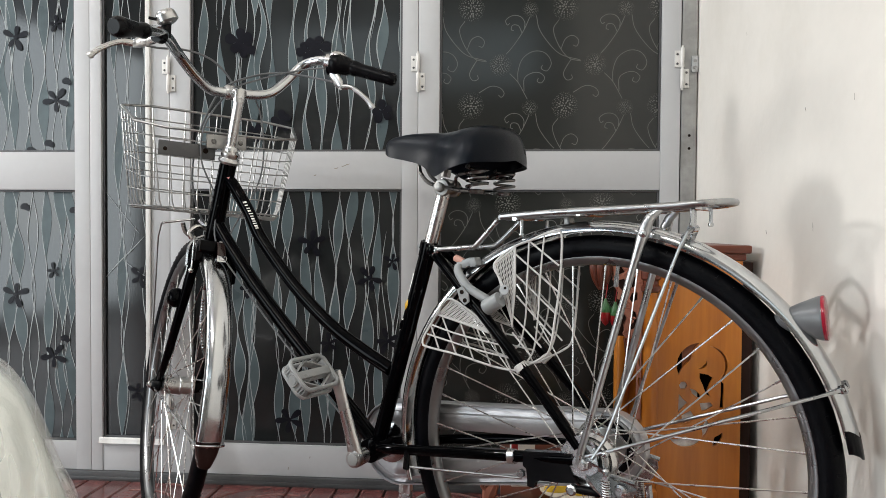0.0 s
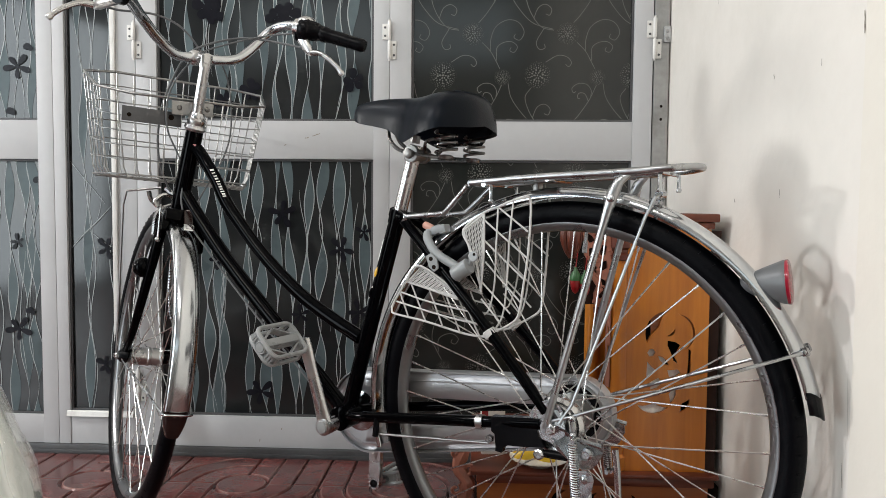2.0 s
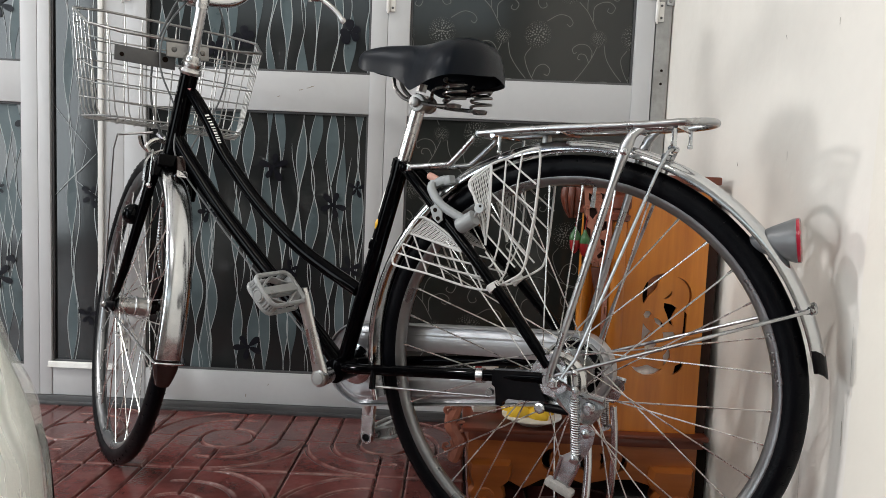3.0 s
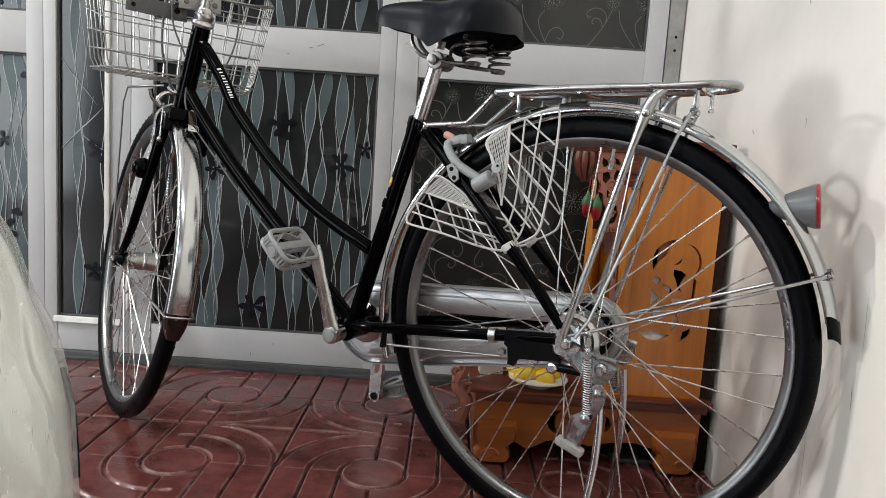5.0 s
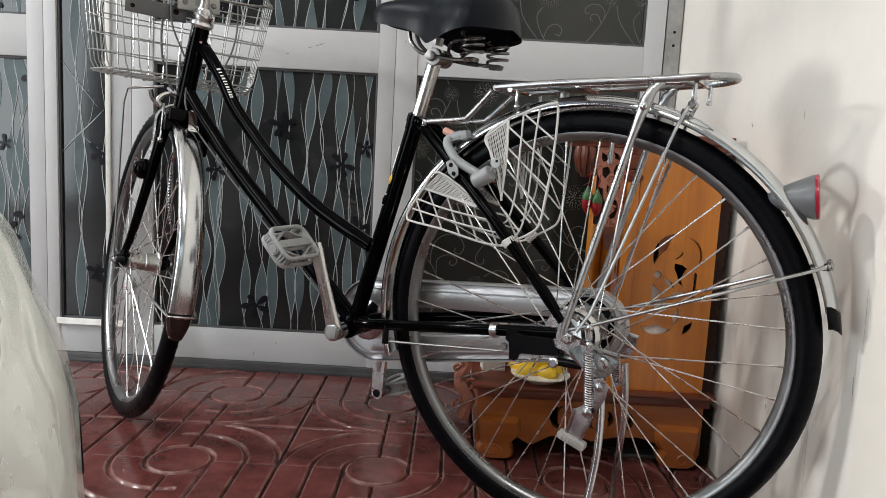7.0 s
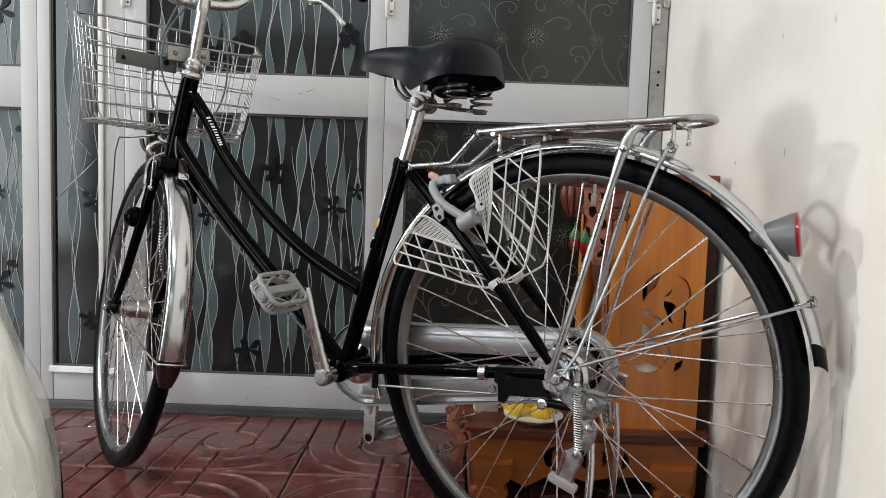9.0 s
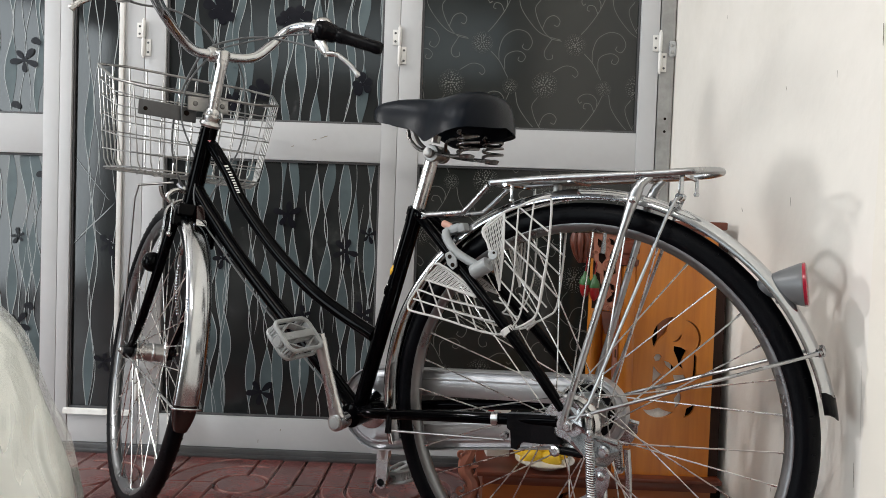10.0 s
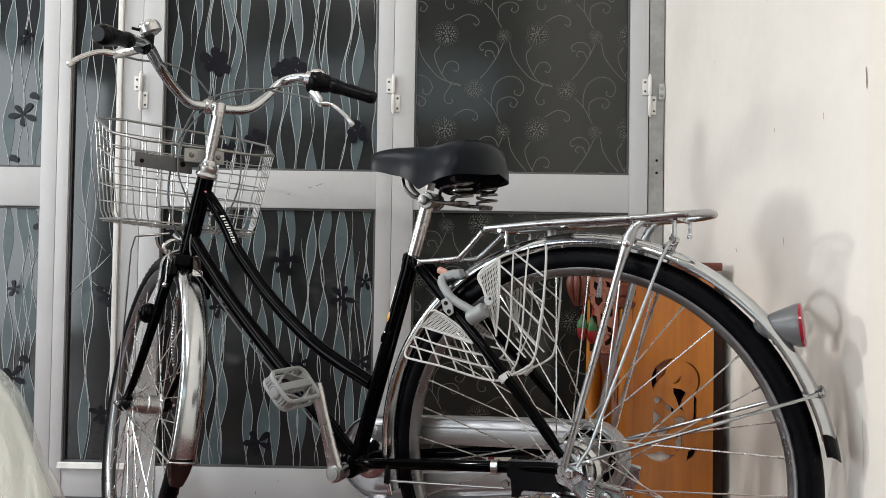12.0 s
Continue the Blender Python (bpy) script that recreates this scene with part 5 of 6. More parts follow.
TURNED = Matrix.Translation(crown) @ F3
fork = part("fork", join(moved(box(-0.046, 0.018, -0.046, 0.040, -0.004, 0.024, 0.007), TURNED), moved(box(-0.052, 0.016, -0.047, -0.025, -0.068, 0.012, 0.006), TURNED), moved(box(-0.030, 0.016, 0.022, 0.043, -0.026, 0.010, 0.006), TURNED), tube([(0.898, 0, 0.715), (0.906, 0, 0.690)], 0.017, 14)), BLACK, bike, "glossy black fork crown")
for s in (1, -1):
    fx, fz = hub_0.x - crown.x, hub_0.z
    pts = [fork_pt((0.034 if s > 0 else -0.046), -0.006, 0.676), fork_pt(0.040 * s, -0.004 + fx * 0.14, 0.59), fork_pt(0.045 * s, fx * 0.38, 0.49), fork_pt(0.046 * s, fx * 0.68, 0.415), fork_pt(0.046 * s + hub_0.y, fx - 0.010, fz + 0.014), fork_pt(0.046 * s + hub_0.y, fx, fz)]
    L = spline(pts, 6)
    part("fork_blade", tube(L, [0.0125 - 0.006 * k / (len(L) - 1) for k in range(len(L))], 12), BLACK, fork, "glossy black fork blade")
# front calliper brake and lamp bracket
cal = part("front_brake", join(tube(spline([fork_pt(0.045, 0.030, 0.640), fork_pt(0.040, 0.036, 0.690), fork_pt(0.0, 0.038, 0.712), fork_pt(-0.040, 0.036, 0.690), fork_pt(-0.045, 0.030, 0.640)], 5), 0.006, 8), tube(spline([fork_pt(0.03, 0.042, 0.70), fork_pt(0.055, 0.044, 0.715), fork_pt(0.065, 0.040, 0.735)], 4), 0.005, 8), lathe([(0, 0.007), (0.012, 0.007), (0.014, 0.004)], fork_pt(0, 0.036, 0.700), F3 @ Vector((1, 0, 0)), 8)), ALLOY, bike, "silver front calliper brake")
strap = part("brake_strap", moved(box(-0.004, 0.002, -0.009, 0.009, -0.030, 0.012, 0.002), TURNED @ Matrix.Translation((-0.056, -0.004, 0.010)) @ Matrix.Rotation(radians(30), 4, "Y")), FLAP, cal, "brown-black strap under the crown")
part("strap_buckle", moved(join(box(-0.0065, -0.003, -0.011, 0.011, -0.040, -0.024, 0.002), box(-0.008, -0.006, -0.006, 0.006, -0.036, -0.028, 0.001)), TURNED @ Matrix.Translation((-0.056, -0.004, 0.010)) @ Matrix.Rotation(radians(30), 4, "Y")), CHROME, strap, "chrome buckle")
part("strap_bolt", moved(lathe([(0, 0.007), (0.004, 0.006), (0.006, 0.003)], (-0.048, -0.004, 0.018), (-1, 0, 0), 12), TURNED), ZINC, strap)
part("brake_hanger", join(rod(TURNED @ Vector((-0.012, 0.046, 0.030)), TURNED @ Vector((-0.016, 0.044, -0.044)), 0.0022, 8), ball(tuple(TURNED @ Vector((-0.016, 0.044, -0.046))), 0.0062), tube(spline([TURNED @ Vector((-0.004, 0.010, 0.046)), TURNED @ Vector((-0.010, 0.040, 0.052)), TURNED @ Vector((-0.012, 0.058, 0.036)), TURNED @ Vector((-0.012, 0.052, 0.024))], 4), 0.0052, 8)), ALLOY, cal, "silver calliper arm with hanging rod")
part("lamp_ball", ball((0.976, 0.040, 0.5725), 0.0225), BLACK, bike, "small round black lamp housing on the fork")
part("lamp_arm", rod(fork_pt(0.046, 0.030, 0.570), (0.976, 0.040, 0.5725), 0.005, 8), BLACKP, bike)

# stem and handlebar
part("stem", join(tube([(0.852, 0, 0.885), (0.8185, 0, 1.014)], [0.0112, 0.0112], 18)), ALLOY, bike, "silver quill stem")
clampc = bar_pt(0, 0.020, 1.030)
part("stem_clamp", join(tube([bar_pt(0.017, 0.022, 1.029), bar_pt(0.013, 0.022, 1.029), bar_pt(-0.013, 0.020, 1.029), bar_pt(-0.017, 0.020, 1.029)], [0.0140, 0.0168, 0.0168, 0.0140], 18), tube([Vector((0.821, 0, 1.005)), Vector((0.8175, 0, 1.022)), clampc], [0.0125, 0.015, 0.014], 14)), ALLOY, bike, "silver stem clamp")
bl = [(0.0, 0.021, 1.030), (0.045, 0.021, 1.030), (0.09, 0.000, 1.055), (0.135, -0.038, 1.088), (0.170, -0.095, 1.102), (0.200, -0.135, 1.099), (0.280, -0.200, 1.081)]
br = [(0.0, 0.021, 1.030), (-0.045, 0.019, 1.029), (-0.085, 0.014, 1.037), (-0.120, 0.012, 1.066), (-0.155, 0.000, 1.104), (-0.182, -0.036, 1.114), (-0.210, -0.085, 1.101), (-0.290, -0.160, 1.068)]
line = spline([bar_pt(*p) for p in reversed(bl)] + [bar_pt(*p) for p in br[1:]], 7)
handlebar = part("handlebar", tube(line, 0.0112, 16), CHROME, bike, "swept chrome handlebar")


def grip(pts, R, name="grip", label="black rubber grip"):
    P = [bar_pt(*p) for p in pts]
    n = 14
    ax = [P[0].lerp(P[1], k / n) for k in range(n + 1)]
    return part(name, tube(ax, R, 18), BLACKP, handlebar, label)


grip([(0.219, -0.149, 1.094), (0.287, -0.204, 1.080)], [0.0120, 0.0150, 0.0150, 0.0138, 0.0138, 0.0142, 0.0148, 0.0155, 0.0163, 0.0172, 0.0182, 0.0190, 0.0192, 0.0182, 0.0130], label="black rubber grip with a wide palm end")
grip([(-0.230, -0.103, 1.092), (-0.303, -0.171, 1.062)], [0.0165, 0.0178, 0.0165, 0.0152, 0.0148, 0.0150, 0.0152, 0.0152, 0.0150, 0.0148, 0.0146, 0.0145, 0.0152, 0.0152, 0.0120])
ra, rb = bar_pt(-0.197, -0.066, 1.106), bar_pt(-0.234, -0.106, 1.091)
rd = (rb - ra).normalized()
part("gear_shifter", lathe([(0.0, 0.018), (0.003, 0.0245), (0.008, 0.0268), (0.022, 0.0268), (0.027, 0.0235), (0.030, 0.0215), (0.042, 0.0205), (0.046, 0.0175), (0.056, 0.0165)], ra, rd, 24), BLACKP, handlebar, "black twist gear shifter")
part("shifter_cap", join(ball(tuple(ra + rd * 0.016 + Vector((0, 0, 0.016))), 0.020, 0.022, 0.014), lathe([(-0.012, 0.0135), (-0.010, 0.020), (0.004, 0.020)], ra, rd, 16)), ALLOY, handlebar, "silver shifter cover")


def lever(clamp, body, tip, bow):
    c, b, t = bar_pt(*clamp), bar_pt(*body), bar_pt(*tip)
    lv = part("brake_lever", join(tube([c, c.lerp(b, 0.4), c.lerp(b, 0.8), b], [0.013, 0.0125, 0.012, 0.008], 12, flat=0.6), rod(b + Vector((0, 0, -0.008)), b + Vector((0, 0, 0.008)), 0.004, 8)), ALLOY, handlebar, "silver alloy brake lever")
    m1, m2 = b.lerp(t, 0.35) + Vector((0, 0, bow)), b.lerp(t, 0.75) + Vector((0, 0, bow * 0.8))
    L = spline([b, m1, m2, t], 5)
    part("lever_blade", tube(L, [0.0068 if k < 4 else 0.0072 if k == len(L) - 2 else 0.0054 for k in range(len(L))], 10, flat=0.6), ALLOY, lv)
    part("lever_clamp", lathe([(-0.008, 0.0145), (0.008, 0.0145)], c, (bar_pt(clamp[0] + (0.1 if clamp[0] > 0 else -0.1), clamp[1] - 0.085, clamp[2]) - c).normalized(), 14), BLACKP, lv)
    return lv


lever((0.190, -0.120, 1.096), (0.213, -0.020, 1.098), (0.296, -0.012, 1.062), 0.012)
lever((-0.196, -0.066, 1.092), (-0.208, -0.090, 1.050), (-0.264, -0.140, 1.000), 0.014)
bc = bar_pt(0.172, -0.118, 1.125)
bell = part("bell", lathe([(-0.004, 0.010), (0.0, 0.0175), (0.002, 0.0205), (0.013, 0.0205), (0.0135, 0.0195), (0.019, 0.0185), (0.022, 0.0150), (0.0232, 0.006), (0.0234, 0.0)], bc, Vector((0.25, 0.35, 1)), 26), ALLOY, handlebar, "small silver bell")
part("bell_bracket", join(tube([bar_pt(0.178, -0.106, 1.103), bc], [0.014, 0.006], 10), rod(bc, bc + Vector((0.02, 0.03, 0.004)), 0.003, 6)), BLACKP, bell)


def cable(pts, r=0.0024, label="grey brake cable", material=GREYP):
    return part("cable", tube(spline(pts, 6), r, 8), material, bike, label)


cable([bar_pt(0.213, -0.020, 1.100), bar_pt(0.160, 0.020, 1.105), bar_pt(0.087, 0.05, 1.115), bar_pt(0.031, 0.055, 1.100), bar_pt(-0.01, 0.060, 1.062), bar_pt(-0.030, 0.07, 1.02), bar_pt(-0.02, 0.075, 0.94), bar_pt(0.0, 0.075, 0.82), bar_pt(0.01, 0.09, 0.735)])
cable([bar_pt(-0.205, -0.085, 1.058), bar_pt(-0.150, -0.020, 1.078), bar_pt(-0.100, 0.02, 1.085), bar_pt(-0.04, 0.035, 1.070), bar_pt(0.015, 0.04, 1.040), bar_pt(0.045, 0.055, 0.985), bar_pt(0.068, 0.07, 0.91), bar_pt(0.072, 0.075, 0.82), bar_pt(0.045, 0.09, 0.745), bar_pt(0.01, 0.10, 0.715)])
cable([bar_pt(-0.200, -0.080, 1.094), bar_pt(-0.14, -0.01, 1.090), bar_pt(-0.06, 0.03, 1.066), bar_pt(0.0, 0.03, 1.035), bar_pt(0.055, 0.035, 0.96), bar_pt(0.062, 0.045, 0.88), bar_pt(0.03, 0.04, 0.79), (0.872, 0.019, 0.700), (0.778, 0.020, 0.597), (0.664, 0.020, 0.490), (0.512, 0.020, 0.358), (0.46, 0.022, 0.30)], 0.0019, "thin grey gear cable")
cable([bar_pt(-0.045, 0.035, 1.045), bar_pt(-0.075, 0.05, 0.99), bar_pt(-0.082, 0.05, 0.90), bar_pt(-0.062, 0.045, 0.82), (0.872, -0.012, 0.690), (0.80, -0.018, 0.615)], 0.0019, "thin grey gear cable")

# basket of welded wire
rimc = {"bl": (0.185, 0.085, 0.952), "br": (-0.150, 0.015, 0.930), "fl": (0.182, 0.300, 1.030), "fr": (-0.238, 0.255, 1.002)}
botc = {"bl": (0.165, 0.090, 0.775), "br": (-0.110, 0.030, 0.757), "fl": (0.168, 0.285, 0.780), "fr": (-0.180, 0.245, 0.748)}
RT, BT = {k: bar_pt(*v) for k, v in rimc.items()}, {k: bar_pt(*v) for k, v in botc.items()}
basket = part("basket_rim", tube([p for a, b in (("bl", "br"), ("br", "fr"), ("fr", "fl"), ("fl", "bl")) for p in [RT[a].lerp(RT[b], k / 6) for k in range(1, 6)]], 0.0030, 8, True), WIRE, bike, "stainless wire front basket")
basket.name = "basket"
sides = (("bl", "br"), ("br", "fr"), ("fr", "fl"), ("fl", "bl"))


def wall_pt(a, b, u, t):
    return BT[a].lerp(BT[b], u).lerp(RT[a].lerp(RT[b], u), t)


for a, b in sides:
    n = 11 if (a, b) in (("bl", "br"), ("fr", "fl")) else 6
    for k in range(1, n):
        u = k / n
        if 0.05 < u < 0.95:
            cen = sum((BT[q] for q in BT), Vector()) / 4
            foot = wall_pt(a, b, u, 0.03)
            part("upright_wire", tube([wall_pt(a, b, u, 1.0), wall_pt(a, b, u, 0.5), wall_pt(a, b, u, 0.10), foot.lerp(cen, 0.05) - Vector((0, 0, 0.006))], 0.0014, 6), WIRE, basket)
for t in (0.02, 0.20, 0.37, 0.54, 0.72, 0.87):
    pts = []
    for a, b in sides:
        pts += [wall_pt(a, b, k / 8, t) for k in (1, 2, 4, 6, 7)]
    part("hoop_wire", tube(pts, 0.0014 if t > 0.05 else 0.002, 6, True), WIRE, basket)
for k in range(1, 9):
    p, q = BT["bl"].lerp(BT["br"], k / 9), BT["fl"].lerp(BT["fr"], k / 9)
    part("floor_wire", rod(p, q, 0.0014, 6), WIRE, basket)
for k in range(1, 5):
    part("floor_wire", rod(BT["bl"].lerp(BT["fl"], k / 5), BT["br"].lerp(BT["fr"], k / 5), 0.0014, 6), WIRE, basket)
mount = part("basket_mount", moved(box(-0.0020, 0.0020, -0.061, 0.061, -0.0155, 0.0155, 0.0015), BAR @ pose(0.050, 0.091, 0.8995, 3.5, 0, 0)), THRESH, basket, "dull grey perforated steel lamp bracket")
for l, r in ((0.138, 0.0045), (0.052, 0.0060)):
    part("bracket_hole", lathe([(0, r), (0.0010, r), (0.0012, r * 0.6)], bar_pt(l, 0.0478, 0.900), BAR.to_3x3() @ Vector((-1, 0, 0)), 12), DARKIN, mount, "dark hole in the bracket")
clasp = part("basket_bracket", join(moved(box(-0.0025, 0.0020, -0.036, 0.054, 0.905, 0.936, 0.003), BAR @ Matrix.Translation((0.036, 0, 0))), tube([bar_pt(0, 0.040, 0.915), Vector((0.858, 0, 0.893))], [0.011, 0.014], 10)), CLAMP, basket, "pale metal strap holding the basket")
for l in (0.038, -0.022):
    part("strap_screw", lathe([(0, 0.0060), (0.002, 0.0052), (0.003, 0.003)], bar_pt(l, 0.0338, 0.921), BAR.to_3x3() @ Vector((-1, 0, 0)), 12), DARKSTEEL, clasp)
for s in (1, -1):
    axle = FRONT @ Vector((0, 0.064 * s, 0.0))
    low = bar_pt(0.125 if s > 0 else 0.02, 0.13, 0.742)
    part("basket_stay", tube([axle, axle.lerp(low, 0.92) + Vector((0.010, 0, 0)), low, bar_pt(0.06 if s > 0 else 0.03, 0.10, 0.750)], 0.0026, 8), WIRE, basket)
part("stay_bracket", tube([bar_pt(0.05, 0.10, 0.750), bar_pt(0.03, 0.09, 0.728), fork_pt(0.0, 0.012, 0.700)], [0.006, 0.008, 0.008], 8), ZINC, basket)

# saddle
secs = [(0.423, 0.008, 0.886, 0.878), (0.416, 0.018, 0.896, 0.871), (0.400, 0.026, 0.903, 0.864), (0.362, 0.032, 0.907, 0.856), (0.330, 0.038, 0.907, 0.848), (0.305, 0.047, 0.906, 0.835), (0.285, 0.060, 0.905, 0.823), (0.262, 0.078, 0.906, 0.825), (0.238, 0.094, 0.909, 0.831), (0.216, 0.102, 0.911, 0.836), (0.200, 0.104, 0.911, 0.839), (0.187, 0.100, 0.911, 0.841), (0.175, 0.088, 0.908, 0.842), (0.166, 0.071, 0.902, 0.843), (0.160, 0.052, 0.893, 0.844), (0.1568, 0.033, 0.881, 0.846), (0.1555, 0.016, 0.868, 0.848), (0.1553, 0.003, 0.858, 0.850)]
secs = [(p.x, p.y, p.z, g.z) for p, g in zip(spline([(a, b, c) for a, b, c, _ in secs], 4), spline([(a, b, d) for a, b, _, d in secs], 4))]
sv, sf = [], []
M = 25
for u, hw, top, bot in secs:
    for k in range(M):
        q = math.pi * k / (M - 1)
        c, s = math.cos(q), math.sin(q)
        soft = min(1.0, max(0.0, (0.37 - u) / 0.12))
        y = hw * math.copysign(abs(c) ** (0.55 + 0.20 * soft), c)
        z = bot + (top - bot) * abs(s) ** (0.62 + 0.28 * soft)
        if hw > 0.085:
            z -= 0.004 * math.exp(-(y / 0.025) ** 2)
        sv.append((u, y, z))
for i in range(len(secs) - 1):
    for k in range(M - 1):
        a = i * M + k
        sf.append((a, a + M, a + M + 1, a + 1))
# rolled lower edge and recessed underside
base_n = len(sv)
for u, hw, top, bot in secs:
    for k in range(M):
        q = math.pi * k / (M - 1)
        c, s = math.cos(q), math.sin(q)
        soft = min(1.0, max(0.0, (0.37 - u) / 0.12))
        y = hw * 0.88 * math.copysign(abs(c) ** (0.55 + 0.20 * soft), c)
        sv.append((u * 0.955 + 0.0110, y, bot + min(0.004, 0.3 * (top - bot)) + max(0.2 * (top - bot), top - bot - 0.020) * abs(s) ** (0.62 + 0.28 * soft) * 0.8))
for i in range(len(secs) - 1):
    for k in range(M - 1):
        a = base_n + i * M + k
        sf.append((a, a + 1, a + M + 1, a + M))
    for k in (0, M - 1):
        a, b = i * M + k, (i + 1) * M + k
        sf.append((a, base_n + a, base_n + b, b) if k == 0 else (b, base_n + b, base_n + a, a))
for i in (0, len(secs) - 1):
    for k in range(M - 1):
        a = i * M + k
        sf.append((a, a + 1, base_n + a + 1, base_n + a) if i == 0 else (a + 1, a, base_n + a, base_n + a + 1))
for i in (0, len(secs) - 1):
    sf.append(tuple(range(i * M, i * M + M)) if i else tuple(range(M - 1, -1, -1)))
saddle = part("saddle", (sv, sf), VINYL, bike, "wide black vinyl saddle with springs")
part("seat_post", tube([(0.330, 0, 0.690), (0.2925, 0, 0.822)], 0.0127, 18), ALLOY, bike, "bare silver seat post")
part("saddle_clamp", join(lathe([(-0.026, 0.011), (-0.025, 0.0150), (-0.016, 0.0155), (-0.015, 0.0120), (0.015, 0.0120), (0.016, 0.0155), (0.025, 0.0150), (0.026, 0.011)], (0.290, 0, 0.806), (0, 1, 0), 20), lathe([(0, 0.009), (0.008, 0.009), (0.010, 0.006)], (0.290, 0.026, 0.806), (0, 1, 0), 6), tube([(0.285, 0.018, 0.825), (0.282, 0.018, 0.838)], 0.009, 8)), CLAMP, saddle, "zinc saddle clamp")
for s in (1, -1):
    part("saddle_rail", tube(spline([(0.345, 0.012 * s, 0.850), (0.338, 0.016 * s, 0.832), (0.318, 0.020 * s, 0.815), (0.290, 0.022 * s, 0.808), (0.248, 0.030 * s, 0.800), (0.206, 0.048 * s, 0.797)], 5), 0.0036, 8), DARKSTEEL, saddle)
    coil = [(0.202 + 0.018 * math.cos(t), 0.052 * s + 0.018 * math.sin(t), 0.803 + 0.036 * t / 20.0) for t in [k * 20.0 / 80 for k in range(81)]]
    part("coil_spring", tube(coil, 0.0026, 8), DARKSTEEL, saddle, "dark steel coil spring")
    part("spring_cup", lathe([(0, 0.012), (0.006, 0.014), (0.008, 0.008)], (0.204, 0.052 * s, 0.792), (0, 0, 1), 12), DARKSTEEL, saddle)
    part("front_spring", tube(spline([(0.262, 0.020 * s, 0.804), (0.250, 0.040 * s, 0.822), (0.225, 0.062 * s, 0.826), (0.200, 0.068 * s, 0.826), (0.185, 0.055 * s, 0.830)], 5), 0.003, 8), DARKSTEEL, saddle)

# rear carrier
rack = part("rear_carrier", tube(spline([(0.157, 0.050, 0.7525), (0.162, 0.0, 0.752), (0.157, -0.050, 0.7525), (0.05, -0.056, 0.760), (-0.09, -0.056, 0.766), (-0.165, -0.054, 0.771), (-0.196, -0.030, 0.774), (-0.202, 0.0, 0.7745), (-0.196, 0.030, 0.774), (-0.165, 0.054, 0.771), (-0.09, 0.056, 0.766), (0.05, 0.056, 0.760), (0.157, 0.050, 0.7525)], 6), 0.0055, 10), STAY, bike, "chrome rear carrier rack")
part("carrier_rod", tube(spline([(0.158, 0.022, 0.750), (0.05, 0.022, 0.757), (-0.10, 0.022, 0.764), (-0.142, 0.018, 0.766), (-0.158, 0.0, 0.767), (-0.142, -0.018, 0.766), (-0.10, -0.022, 0.764), (0.05, -0.022, 0.757), (0.158, -0.022, 0.750)], 6), 0.004, 8), STAY, rack, "inner hoop of the carrier")
for u, z in ((0.13, 0.7495), (0.02, 0.757), (-0.088, 0.762), (-0.155, 0.766)):
    part("carrier_bar", rod((u, -0.056, z), (u, 0.056, z), 0.004, 8), CHROME, rack)
for u, v, z in ((-0.153, 0.052, 0.766), (-0.159, -0.052, 0.767), (0.118, 0.052, 0.748), (0.118, -0.052, 0.748)):
    part("hook_pin", tube([(u, v, z), (u, v, z - 0.022), (u, v, z - 0.025), (u, v, z - 0.029)], [0.003, 0.003, 0.0046, 0.0036], 8), CHROME, rack)
for s in (1, -1):
    part("carrier_arm", tube(spline([(0.300, 0.024 * s, 0.694), (0.262, 0.030 * s, 0.697), (0.218, 0.036 * s, 0.701), (0.205, 0.040 * s, 0.708), (0.165, 0.046 * s, 0.747)], 5), 0.0046, 10), STAY, rack)
    part("carrier_leg", tube([(-0.108, 0.052 * s, 0.764), (-0.094, 0.056 * s, 0.752), (-0.087, 0.059 * s, 0.735), (-0.080, 0.060 * s, 0.712), (-0.070, 0.062 * s, 0.676), (0.004, 0.073 * s, 0.388), (0.007, 0.074 * s, 0.368)], [0.005, 0.0075, 0.0095, 0.0080, 0.0058, 0.0058, 0.0064], 10), STAY, rack, "chrome carrier leg")
    part("leg_rivet", lathe([(0, 0.0062), (0.003, 0.0058), (0.005, 0.003)], (-0.086, 0.068 * s, 0.727), (0, s, 0), 14), ZINC, rack)
    part("leg_eye", lathe([(0, 0.011), (0.005, 0.011)], (0.006, 0.071 * s, 0.370), (0, s, 0), 14), ZINC, rack)
part("fender_bridge", join(box(0.052, 0.062, -0.010, 0.010, 0.740, 0.754, 0.002), box(0.020, 0.070, -0.052, 0.052, 0.7535, 0.7560, 0.001)), CLAMP, rack)
part("fender_link", join(box(-0.146, -0.142, -0.012, 0.012, 0.728, 0.768, 0.001), lathe([(-0.016, 0.006), (0.016, 0.006)], (-0.144, 0, 0.735), (0, 1, 0), 10)), ZINC, rack)


